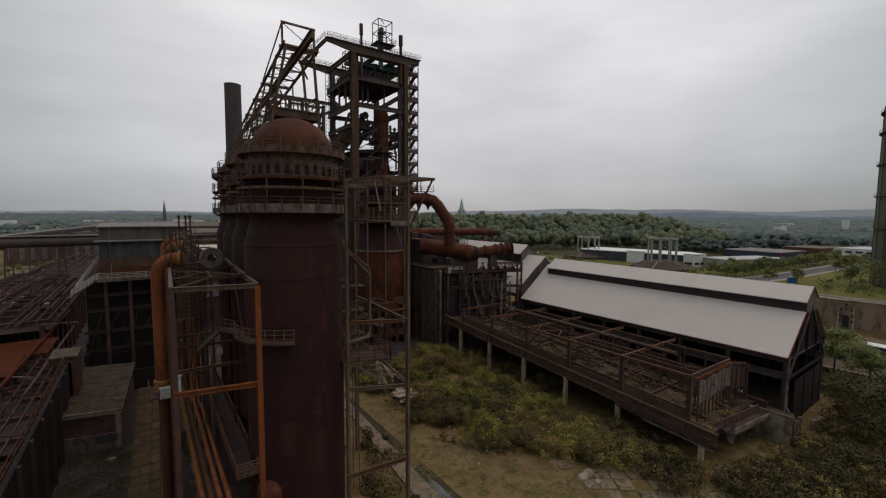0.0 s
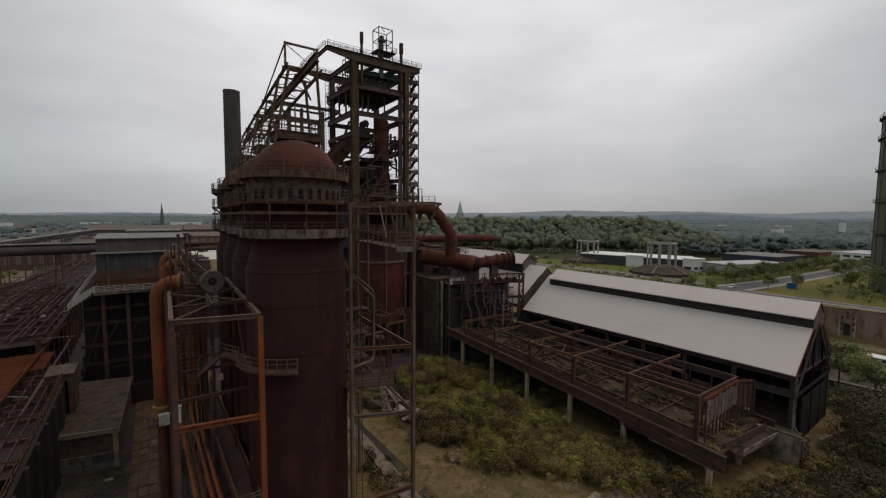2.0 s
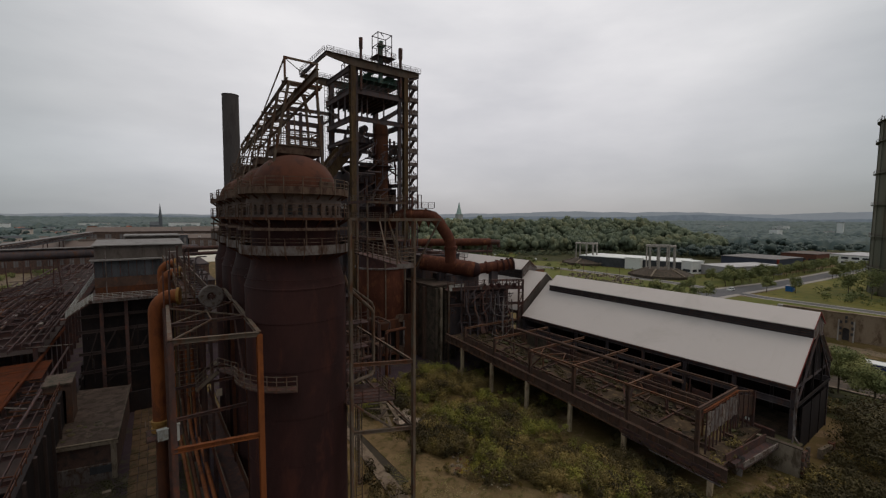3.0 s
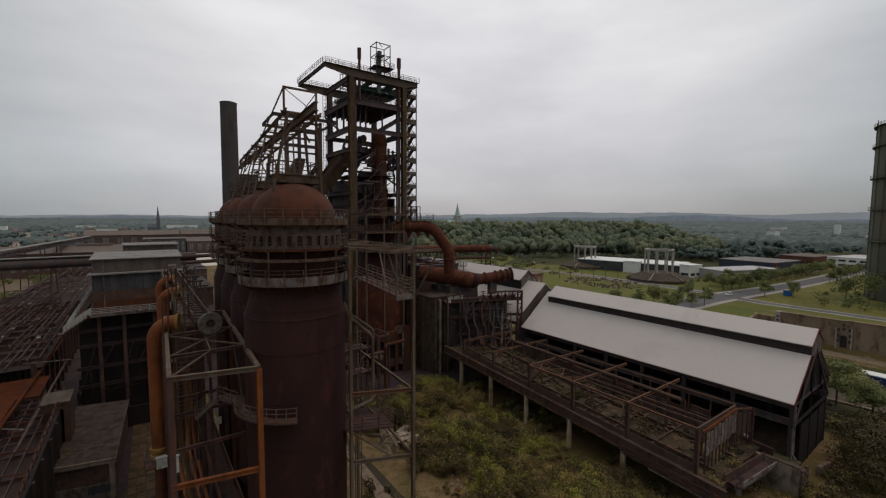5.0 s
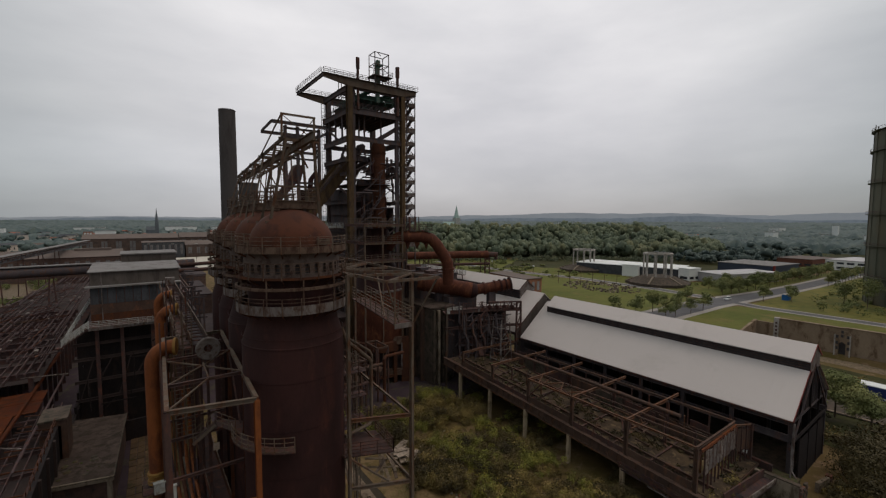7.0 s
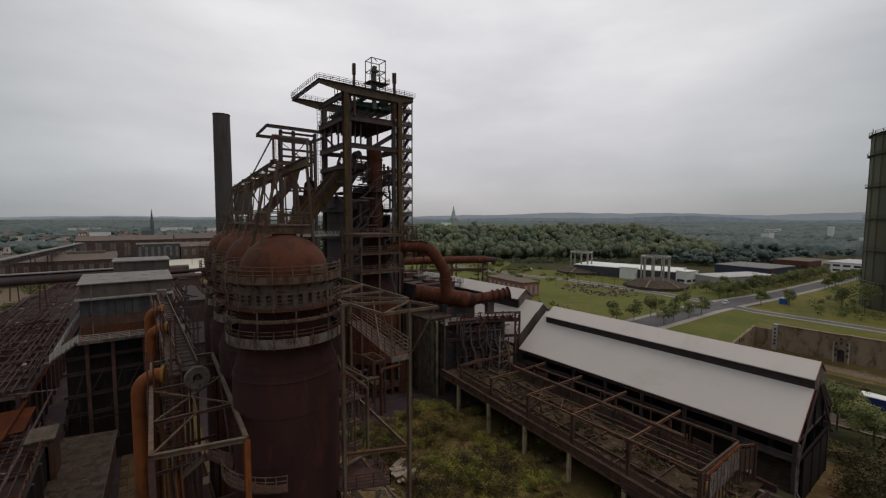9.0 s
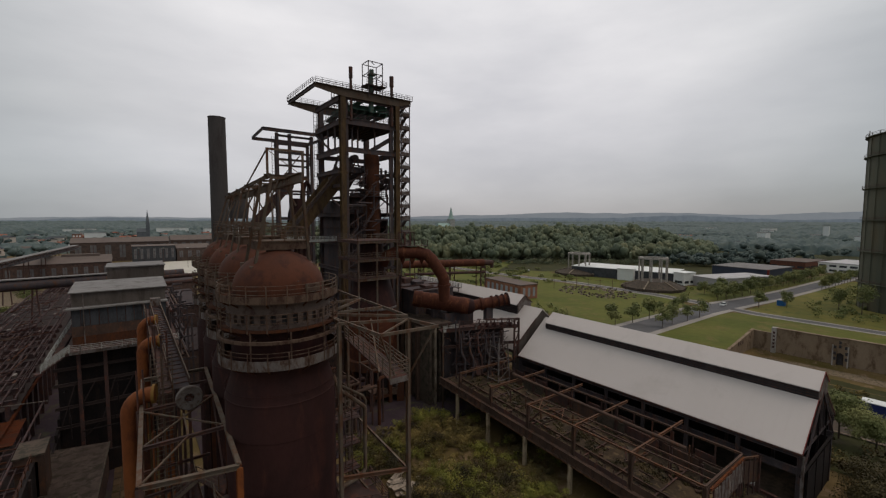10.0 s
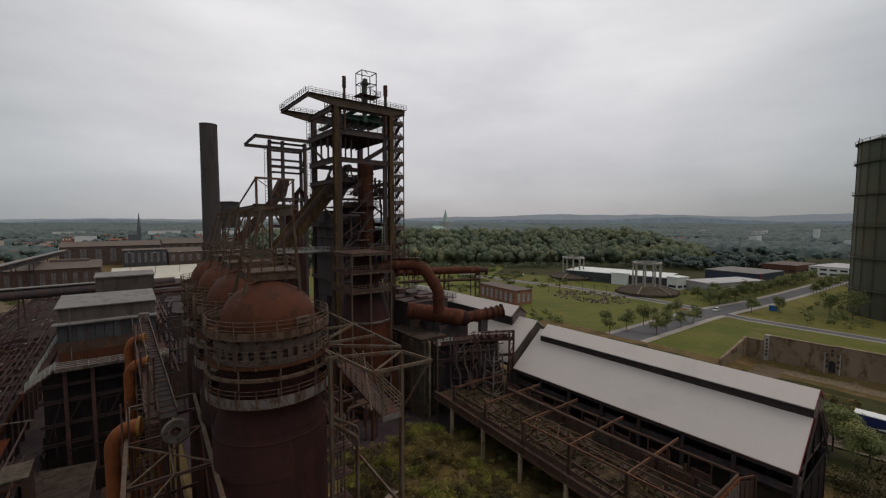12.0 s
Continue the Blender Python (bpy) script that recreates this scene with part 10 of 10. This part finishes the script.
bushes("flowering_weeds", scatter(14, 26, 44.0, 24, 58, lambda x, y: in_thicket(x, y) and patch(x, y, 9) > 0.0, 7), 0.9, 1.5, 66, LF_YEL, "yellow flowering weeds scattered in the thicket", 110, 0.07, 0.5, 0.5, "weeds", 0.6)
LF_UMBEL = leaf_mat("white_umbel", [(0.34, 0.31, 0.24), (0.44, 0.41, 0.33), (0.52, 0.49, 0.41)])
rf = np.random.RandomState(98)
spots = [(x + rf.normal() * 1.3, y + rf.normal() * 1.6, 0.7 + rf.uniform(0, 0.5)) for x, y in ((32.0, 41.5), (32.0, 45.5), (28.8, 33.1), (35.8, 48.0)) for _ in range(9)]
cloud("white_umbels", *leaf_cloud(spots, [(0.35, 0.35, 0.1)] * len(spots), 9, 0.05, 99, 0.3, 1.5), LF_UMBEL, "white flower heads at the thicket's edge", "flowers")
cloud("yellow_flowers", *leaf_cloud([(x + 2.2, y + 3.0, z + 0.6) for x, y, z in spots], [(0.4, 0.4, 0.15)] * len(spots), 10, 0.05, 101, 0.3, 1.5), LF_YEL, "yellow flower heads above the thicket", "flowers")
# dark shrubs round the hall's end and under the runway
pts = scatter(90, 44, 62, 3, 17, lambda x, y: y < 16 and not (45 < x < 62 and y > 12.2), 8) + scatter(70, 62, 84, -6, 14, lambda x, y: not (60 < x < 79 and y > 12.5), 9) + scatter(50, 47, 60, 18, 60, lambda x, y: True, 12)
for k, (lm, what) in enumerate(((LF_MURK, "dark olive-brown"), (LF_BUSH, "olive"), (LF_GREEN, "fresh green"))):
    bushes("shrub_thicket", [p for i, p in enumerate(pts) if (i % 4, i % 4 - 2, i % 4 - 1)[k] == 0 or (k == 0 and i % 4 == 3)], (1.0, 0.8, 0.5)[k], (2.3, 1.9, 1.3)[k], 70 + k, lm, what + " overgrown shrubs beside the hall's end", 190, 0.11)
pts = scatter(32, 64, 86, -10, 13, lambda x, y: x > 66 or y < 8, 10)
hh = rs.uniform(2.0, 3.8, len(pts))
cloud("overgrown_bush", *leaf_cloud([(x, y, ground_z(x, y) + 0.9 * h) for (x, y), h in zip(pts, hh)], [(h, h, h * 1.1) for h in hh], 900, 0.13, 5), LF_MURK, "tall dark bushes beyond the hall's gable", "shrubs")
pts = scatter(24, 90, 104, 20, 34, lambda x, y: True, 13)
hh = rs.uniform(1.5, 2.8, len(pts))
cloud("overgrown_bush", *leaf_cloud([(x, y, ground_z(x, y) + 0.9 * h) for (x, y), h in zip(pts, hh)], [(h, h, h * 1.1) for h in hh], 320, 0.22, 6), LF_BUSH, "yellow-green bushes behind the hall", "shrubs")
front = scatter(120, 39.5, 60, 8.5, 24, lambda x, y: (x < 46.0 and y > 12.5 and y < 24 and x > 57 - y) or (x >= 46 and 9 < y < 13.0 + 0.12 * (60 - x)), 91)
bushes("shrub_thicket", front[::2], 0.6, 1.7, 92, LF_DARK, "dark brownish shrubs before the runway's end", 240, 0.095)
bushes("shrub_thicket", front[1::2], 0.5, 1.3, 93, LF_BUSH, "olive shrubs before the runway's end", 240, 0.095)
bushes("undergrowth", scatter(150, 47, 80, 9, 16, lambda x, y: y < (16 if x < 58 else 13.3) and (x < 58 or x > 60), 94), 0.3, 0.8, 95, LF_BUSH, "low weeds before the retaining wall and gable", 300, 0.08)
# weeds on the runway deck
pts = scatter(190, 47.6, 58.0, 18.6, 60, lambda x, y: noise.noise((x * 0.3, y * 0.3, 4)) > -0.1, 14)
hh = rs.uniform(0.25, 0.8, len(pts))
cloud("deck_weeds", *leaf_cloud([(x, y, 4.0 + RISE * (y - 27) + 0.4 * h) for (x, y), h in zip(pts, hh)], [(h, h, h * 0.7) for h in hh], 80, 0.10, 7), LF_DARK, "weeds growing on the runway deck", "weeds")
pts = scatter(14, 46.8, 57, 18.0, 19.4, lambda x, y: True, 51)
hh = rs.uniform(0.3, 0.9, len(pts))
cloud("deck_weeds", *leaf_cloud([(x, y, 3.7 + RISE * (y - 27) + 0.4 * h) for (x, y), h in zip(pts, hh)], [(h, h, h * 0.8) for h in hh], 110, 0.11, 52), LF_BUSH, "weeds growing on the end deck", "weeds")
pts = scatter(12, 54.6, 58.4, 19.9, 22.4, lambda x, y: True, 53)
cloud("deck_weeds", *leaf_cloud([(x, y, 4.0) for x, y in pts], [(0.7, 0.7, 0.6)] * len(pts), 150, 0.09, 54), LF_BUSH, "rank weeds on the deck behind the end panels", "weeds")
pts = scatter(40, 84, 112, 20, 44, lambda x, y: True, 81)
bushes("low_bushes", pts, 0.9, 2.2, 82, LF_TREE, "fresh green bushes on the rough land behind the hall", 120, 0.2)
pts = scatter(16, 79, 92, -10, 12, lambda x, y: patch(x, y, 6) > -0.1, 55)
hh = rs.uniform(0.8, 1.9, len(pts))
cloud("low_bushes", *leaf_cloud([(x, y, ground_z(x, y) + 0.6 * h) for (x, y), h in zip(pts, hh)], [(h * 1.1, h * 1.1, h * 0.9) for h in hh], 240, 0.17, 56), LF_DARK, "low dark green bushes before the lorry", "shrubs")
bushes("scrub_bushes", scatter(90, 80, 134, -20, 60, lambda x, y: patch(x, y, 7) > 0.0 and not (93 < x < 116 and -20 < y < 22), 71), 0.7, 1.8, 72, LF_BUSH, "scattered olive bushes on the scrub land", 130, 0.17)
bushes("dark_scrub_bushes", scatter(26, 80, 92, -20, 30, lambda x, y: patch(x, y, 8) > 0.0, 73), 1.0, 2.6, 74, LF_DARK, "dark bushes beyond the hall's end", 130, 0.18)
# grass tufts over the yard and in the pit
pts = scatter(1300, 18, 62, 6, 44, lambda x, y: not in_thicket(x, y) and patch(x, y, 3) > -0.12, 15)
cloud("grass_tufts", *leaf_cloud([(x, y, 0.08) for x, y in pts], [(0.8, 0.8, 0.14)] * len(pts), 48, 0.065, 8, 0.3, 1.2), LF_GRASS, "rough grass tufts on the gravel yard", "grass")
pts = scatter(420, -9, 4.2, 36, 66, lambda x, y: x < -2.4 + 0.02 * (y - 46) or x > 1.9 + 0.02 * (y - 46), 16)
cloud("grass_tufts", *leaf_cloud([(x, y, LOW + 0.1) for x, y in pts], [(0.8, 0.8, 0.2)] * len(pts), 70, 0.06, 9), LF_LANE, "dull green grass growing along the pit lane", "grass")
pts = scatter(60, 11, 22, 20, 46, lambda x, y: (x - SX) ** 2 + (y - SY) ** 2 > 22, 17)
hh = rs.uniform(0.4, 1.2, len(pts))
cloud("stove_foot_weeds", *leaf_cloud([(x, y, 0.5 * h) for (x, y), h in zip(pts, hh)], [(h, h, h * 0.8) for h in hh], 110, 0.13, 10), LF_DARK, "dark weeds at the foot of the stove", "weeds")


def tree(x, y, h, r, seed, label="young street tree with rounded leafy crown", per=120, name="street_tree", group="street trees", leaf=0.3):
    zb = ground_z(x, y)
    rt = np.random.RandomState(seed)
    g = thing(name, (x, y, zb), label, "tree", group)
    tr = Shape().tube([(x, y, zb - 0.2), (x + 0.05, y, zb + h * 0.25), (x - 0.04, y + 0.05, zb + h * 0.5), (x, y, zb + h * 0.8)], 0.13, 7)
    cs, rr = [], []
    for i in range(11):
        a, k = rt.uniform(0, 6.28), rt.uniform(0.25, 0.75)
        e = (x + r * k * math.cos(a), y + r * k * math.sin(a), zb + h * rt.uniform(0.48, 0.9))
        tr.cyl((x, y, zb + h * rt.uniform(0.35, 0.6)), e, 0.07, 5, 0.02)
        cs.append(e)
        rr.append((r * 0.5, r * 0.5, r * 0.42))
    part("trunk", tr, M_BARK, g)
    v, f = leaf_cloud(cs, rr, per, leaf, seed, 0.5, 0.4)
    ob = new("crown", cloud_mesh("crown", v, f, LF_TREE, (x, y, zb)))
    ob.parent = g
    return g


for x, y in ((223.0, 197.1), (223.6, 239.6)):
    g = thing("globe_lamp", (x, y, ground_z(x, y)), "white globe lamp on a slim post beside the path", "lamp", "globe lamps")
    part("post", Shape().cyl((x, y, LOW), (x, y, 0.2), 0.07, 8), M_DARK, g)
    part("globe", Shape().lathe(x, y, [(0.02, 0.1), (0.42, 0.3), (0.6, 0.7), (0.42, 1.1), (0.02, 1.3)], 14), M_WHITE, g)
protos = [tree(145.0, 86.8, 8.6, 3.3, 31), tree(155.5, 85.8, 8.4, 3.2, 32), tree(166.5, 84.8, 8.8, 3.3, 33)]
ti = 0
for x, y in [(177, 84.4), (158, 75.6), (165.7, 75.6), (175.9, 74.4), (185.6, 73.8), (196, 84.6), (188, 85.0), (233, 84)] + [(238 + 4.6 * k, 81.8 - 0.062 * 4.6 * k + 2.4 * (k % 2)) for k in range(34)] + [(315 + 6.5 * k, 60.4 - 0.05 * 6.5 * k) for k in range(12)] + [(243, 88), (250, 91), (257, 90), (262, 94), (246, 95), (336, 78), (344, 76), (352, 77), (360, 74), (368, 76), (229, 66), (238, 58)]:
    copy_thing(protos[ti % 3], Matrix.Translation((x, y, LOW)) @ Matrix.Rotation(ti * 1.7, 4, "Z") @ Matrix.Scale(0.72 + 0.28 * ((ti * 37) % 10) / 10, 4))
    ti += 1
for k, (x, y, h, r) in enumerate(((92.0, 12.7, 6.0, 2.9), (93.5, 17.2, 7.8, 3.0), (87.6, 19.4, 6.2, 2.4), (99.0, 26.0, 6.0, 2.8))):
    tree(x, y, h, r, 60 + k, "bushy young tree behind the hall", 800, "young_tree", "young trees", 0.14)
tree(246.5, 35.0, 13.0, 5.5, 44, "tall dark broad tree before the gas holder", 150, "broad_tree", "")
tree(251.5, 43.0, 10.0, 4.5, 45, "dark broad tree before the gas holder", 130, "broad_tree", "")
# scattered bushes on the low land
pts = scatter(70, 225, 300, -10, 52, lambda x, y: True, 18) + scatter(60, 255, 300, 88, 108, lambda x, y: True, 19) + scatter(26, 95, 160, 92, 130, lambda x, y: y > 100, 20)
hh = rs.uniform(0.8, 2.4, len(pts))
cloud("scattered_bushes", *leaf_cloud([(x, y, LOW + 0.7 * h) for (x, y), h in zip(pts, hh)], [(h, h, h) for h in hh], 60, 0.4, 11), LF_TREE, "scattered bushes on the meadows", "bushes")


pts = scatter(70, -80, -34, 165, 320, lambda x, y: patch(x, y, 12) > 0.0 and x < -50 + 0.104 * y - 3, 96)
bushes("scrub_bushes", pts, 1.0, 3.2, 97, LF_TREE, "green bushes in the yard behind the bunkers", 40, 0.3, LOW)


# ---- woods ----
def wood_edge(x):
    return 335 - (x - 210) * 0.78 if x < 330 else 241 - (x - 330) * 0.72


def wood_rise(x, y):
    k = max(0.0, y - wood_edge(x))
    return LOW + 18.0 * smooth(10, 130, k) * smooth(20, 29, math.degrees(math.atan2(y, x)))


pts = scatter(1350, 120, 620, 60, 620, lambda x, y: 0 < y - wood_edge(x) < 140 and math.atan2(y, x) > 0.35, 22)
hh = rs.uniform(14, 19, len(pts)) * (0.9 + 0.12 * rs.uniform(0, 1, len(pts)) ** 3)
cs, rr, sz = [], [], []
for (x, y), h in zip(pts, hh):
    z = wood_rise(x, y)
    cs.append((x, y, z + h * 0.55))
    rr.append((h * 0.36, h * 0.36, h * 0.46))
cloud("broadleaf_wood", *full_crowns(cs, rr, 14, 0.6, 12, 1.5, 0.5, 2, (-3, -1.5, 0, 1.5, 3), 0.95, 1.1, 0.5), LF_WOOD, "dense broadleaf wood rising behind the works", "wood")
tk = Shape()
for (x, y), h in list(zip(pts, hh))[::3]:
    z = wood_rise(x, y)
    tk.cyl((x, y, z - 16), (x, y, z + h * 0.45), 0.25, 5, 0.1, False)
single("wood_trunks", tk, M_BARK, "tree trunks inside the wood", "trunks", kind="stuff", base=(300, 300, 0))
hill = Shape()
hx = np.arange(100, 900, 14.0)
hk = np.arange(0, 240, 14.0)
hill.v = [(x, wood_edge(x) + k, wood_rise(x, wood_edge(x) + k) - 0.6 - 1.0 * (k < 1)) for k in hk for x in hx]
hill.f = [(j * len(hx) + i, j * len(hx) + i + 1, (j + 1) * len(hx) + i + 1, (j + 1) * len(hx) + i) for j in range(len(hk) - 1) for i in range(len(hx) - 1)]
single("wooded_hill", hill, M_WOODFLOOR, "dark wood floor of the low wooded hill", "hill", kind="structure", base=(0, 0, 0))
# bushes before the wood
pts = scatter(520, 130, 560, 40, 520, lambda x, y: -30 < y - wood_edge(x) < 2, 23)
hh = rs.uniform(1.2, 3.6, len(pts))
cloud("wood_fringe", *leaf_cloud([(x, y, LOW + 0.7 * h) for (x, y), h in zip(pts, hh)], [(h, h, h) for h in hh], 70, 0.45, 13), LF_WOOD, "shrubs and young trees before the wood", "shrubs")
pts = scatter(330, 95, 262, 150, 330, lambda x, y: y - wood_edge(x) < -6 and patch(x * 0.4, y * 0.4, 11) > 0.02 and not ((x - 206) ** 2 + (y - 134) ** 2 < 500) and y > 190 - 0.1 * x, 28)
bushes("meadow_scrub", pts, 0.8, 2.6, 29, LF_TREE, "scattered bushes and saplings on the rough meadow", 16, 0.45)
pts = scatter(420, 375, 660, -60, 250, lambda x, y: y < wood_edge(x) + 10 and y > (122 - 0.10 * (x - 375) if y > 50 else -90) and (y > 76 or (y < 40 and x > 470)), 30)
hh = rs.uniform(7, 13, len(pts))
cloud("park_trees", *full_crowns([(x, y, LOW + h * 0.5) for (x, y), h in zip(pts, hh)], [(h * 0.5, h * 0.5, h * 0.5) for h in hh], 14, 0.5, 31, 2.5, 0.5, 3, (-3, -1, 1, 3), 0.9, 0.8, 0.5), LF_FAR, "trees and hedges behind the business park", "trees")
# woods of the middle distance
far_pts = scatter(1000, -420, 900, 380, 1500, lambda x, y: (y > 620 or x < -70 or x > 520) and not (-70 < x < 125 and y < 640) and not (0.45 < math.atan2(y, x) < 1.30), 24)
hh = rs.uniform(7, 14, len(far_pts))
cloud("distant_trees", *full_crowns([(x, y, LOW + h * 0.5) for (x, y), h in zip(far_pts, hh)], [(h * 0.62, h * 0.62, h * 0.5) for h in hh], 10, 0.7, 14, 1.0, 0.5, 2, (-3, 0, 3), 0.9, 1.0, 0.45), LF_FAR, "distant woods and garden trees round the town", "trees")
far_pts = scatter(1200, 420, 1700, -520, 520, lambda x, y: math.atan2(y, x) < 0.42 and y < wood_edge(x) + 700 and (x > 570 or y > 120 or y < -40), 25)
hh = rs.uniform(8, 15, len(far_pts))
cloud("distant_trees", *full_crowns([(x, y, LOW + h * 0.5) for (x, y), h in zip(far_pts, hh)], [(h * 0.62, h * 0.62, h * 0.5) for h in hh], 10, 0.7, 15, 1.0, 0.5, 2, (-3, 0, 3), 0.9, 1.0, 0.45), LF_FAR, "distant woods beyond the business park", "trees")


def canopy_height(x, y, r, deg):
    """Closed woods over the valley, with clearings for gardens and fields; thinner round the town."""
    m = noise.noise((x * 0.004, y * 0.004, 3.0)) + 0.6 * noise.noise((x * 0.013, y * 0.013, 8.0))
    open_land = smooth(0.0, 0.12, (0.02 if deg > 78 and r < 1300 else -0.22) - m)
    h = 10.5 + 4.0 * noise.noise((x * 0.02, y * 0.02, 1.0)) + 5.0 * noise.noise((x * 0.085, y * 0.085, 5.0)) + 2.4 * noise.noise((x * 0.2, y * 0.2, 2.0)) - (3.0 if deg > 78 and r < 1300 else 0.0)
    return LOW + h * (1 - open_land) - 0.6 * open_land + 16.0 * smooth(1200, 2850, r)


rows = [640 * 1.0112 ** k for k in range(135)]
turns = np.arange(-45.0, 150.0, 0.2)
rj = np.random.RandomState(17)
cv = []
for r in rows:
    jit = rj.uniform(-1, 1, (len(turns), 3))
    for (jx, jy, jz), deg in zip(jit, turns):
        a = radians(deg)
        x, y = r * math.cos(a) + 1.5 * jx, r * math.sin(a) + 1.5 * jy
        cv.append((x, y, canopy_height(x, y, r, deg) + 1.8 * jz if r > rows[0] else LOW - 0.5))
nt = len(turns)
kk = np.arange((len(rows) - 1) * (nt - 1))
kj, ki = kk // (nt - 1), kk % (nt - 1)
cf = np.stack([kj * nt + ki, kj * nt + ki + 1, (kj + 1) * nt + ki + 1, (kj + 1) * nt + ki], 1)
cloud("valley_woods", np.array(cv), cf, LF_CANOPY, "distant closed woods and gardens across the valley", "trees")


# ---- town ----
def house(x, y, w, d, h, rot, wall, roof):
    g = thing("town_house", (x, y, LOW), "distant small town house with pitched roof", "house", "town houses")
    c, s = math.cos(rot), math.sin(rot)

    def q(a, b, z):
        return (x + a * c - b * s, y + a * s + b * c, z)
    z0, z1, z2 = LOW - 0.3, LOW + h, LOW + h + d * 0.45
    part("wall", Shape().add([q(-w, -d, z0), q(w, -d, z0), q(w, d, z0), q(-w, d, z0), q(-w, -d, z1), q(w, -d, z1), q(w, d, z1), q(-w, d, z1), q(-w, 0, z2 - 0.1), q(w, 0, z2 - 0.1)],
                             [(0, 1, 5, 4), (1, 2, 6, 9, 5), (2, 3, 7, 6), (3, 0, 4, 8, 7)]), wall, g, "", 20)
    e = 0.4
    part("roof", Shape().add([q(-w - e, -d - e, z1 - 0.2), q(w + e, -d - e, z1 - 0.2), q(w + e, 0, z2), q(-w - e, 0, z2), q(w + e, d + e, z1 - 0.2), q(-w - e, d + e, z1 - 0.2)],
                             [(0, 1, 2, 3), (3, 2, 4, 5), (0, 3, 5), (1, 4, 2)]), roof, g, "", 20)
    for i in (-1, 0, 1):
        part("window", Shape().add([q(w * 0.55 * i - 0.6, -d - 0.05, LOW + h * 0.45), q(w * 0.55 * i + 0.6, -d - 0.05, LOW + h * 0.45), q(w * 0.55 * i + 0.6, -d - 0.05, LOW + h * 0.75), q(w * 0.55 * i - 0.6, -d - 0.05, LOW + h * 0.75),
                                    q(w * 0.55 * i - 0.6, -d + 0.05, LOW + h * 0.45), q(w * 0.55 * i + 0.6, -d + 0.05, LOW + h * 0.45), q(w * 0.55 * i + 0.6, -d + 0.05, LOW + h * 0.75), q(w * 0.55 * i - 0.6, -d + 0.05, LOW + h * 0.75)],
                                   [(0, 1, 2, 3), (7, 6, 5, 4), (0, 4, 5, 1), (1, 5, 6, 2), (2, 6, 7, 3), (3, 7, 4, 0)]), M_GLASSD, g)
    return g


rh = random.Random(77)
hs = [house(60 + 20 * i, 700, 6 + i, 4.5, 6 + i, 0.3 * i, (M_WHITE, M_HOUSE, M_BRICKR, M_HOUSE)[i], (M_TILERED, M_TILEROOF, M_TILERED, M_SLATE)[i]) for i in range(4)]
for k in range(120):
    a = rh.random()
    if a < 0.62:
        x, y = rh.uniform(-330, 190), rh.uniform(600, 1250)
    elif a < 0.85:
        x, y = rh.uniform(640, 1300), rh.uniform(-260, 420)
    else:
        x, y = rh.uniform(300, 900), rh.uniform(760, 1400)
    copy_thing(hs[k % 4], Matrix.Translation((x, y, LOW)) @ Matrix.Rotation(rh.uniform(0, 3.1), 4, "Z"))
for k, (x, y, w, d, h) in enumerate(((560, 880, 60, 20, 14), (700, 1000, 80, 20, 12), (150, 1150, 90, 30, 10), (260, 1250, 60, 30, 12), (1000, 180, 8, 8, 22), (985, 190, 26, 12, 6), (1250, 330, 50, 20, 12), (640, 760, 50, 16, 12), (900, -20, 30, 14, 12), (1960, 1540, 70, 20, 15), (2040, 1500, 50, 20, 13), (1860, 1650, 60, 20, 16), (2110, 1420, 80, 30, 12), (1700, 1800, 90, 30, 14), (1500, 1900, 50, 24, 14), (780, 60, 34, 12, 8), (830, 110, 22, 12, 9), (1120, 300, 40, 14, 9), (1180, 60, 30, 12, 10), (880, 240, 26, 12, 10), (1400, 520, 60, 20, 9), (-260, 1200, 46, 16, 9), (-120, 1320, 60, 16, 8), (60, 1280, 70, 18, 9), (-60, 980, 30, 12, 7), (330, 1400, 90, 20, 9), (420, 1300, 50, 18, 10))):
    g = thing("distant_block", (x, y, LOW), "distant pale flat-roofed block", "building", "distant blocks")
    part("wall", Shape().box(x, y, LOW, x + w, y + d, LOW + h + 7), M_WHITE, g)
    part("roof", Shape().box(x - 0.5, y - 0.5, LOW + h + 7, x + w + 0.5, y + d + 0.5, LOW + h + 7.6), M_ROOFGREY, g)

# ---- horizon hills, far behind everything ----
for ring, (dist_, base_h, amp) in enumerate(((2900, 26, 16), (3500, 52, 24), (4200, 92, 34))):
    hl = Shape()
    n = 420
    for i in range(n + 1):
        a = radians(-70 + 230 * i / n)
        x, y = dist_ * math.cos(a), dist_ * math.sin(a)
        h = base_h * (1 - 0.42 * smooth(34, 62, math.degrees(a))) + amp * noise.noise((i * 0.05, ring * 7.3, 0)) + 6 * noise.noise((i * 0.3, ring * 3.1, 5)) + 3 * noise.noise((i * 1.1, ring * 5.1, 2))
        hl.v += [(x, y, -30), (x, y, h)]
    hl.f = [(2 * i, 2 * i + 2, 2 * i + 3, 2 * i + 1) for i in range(n)]
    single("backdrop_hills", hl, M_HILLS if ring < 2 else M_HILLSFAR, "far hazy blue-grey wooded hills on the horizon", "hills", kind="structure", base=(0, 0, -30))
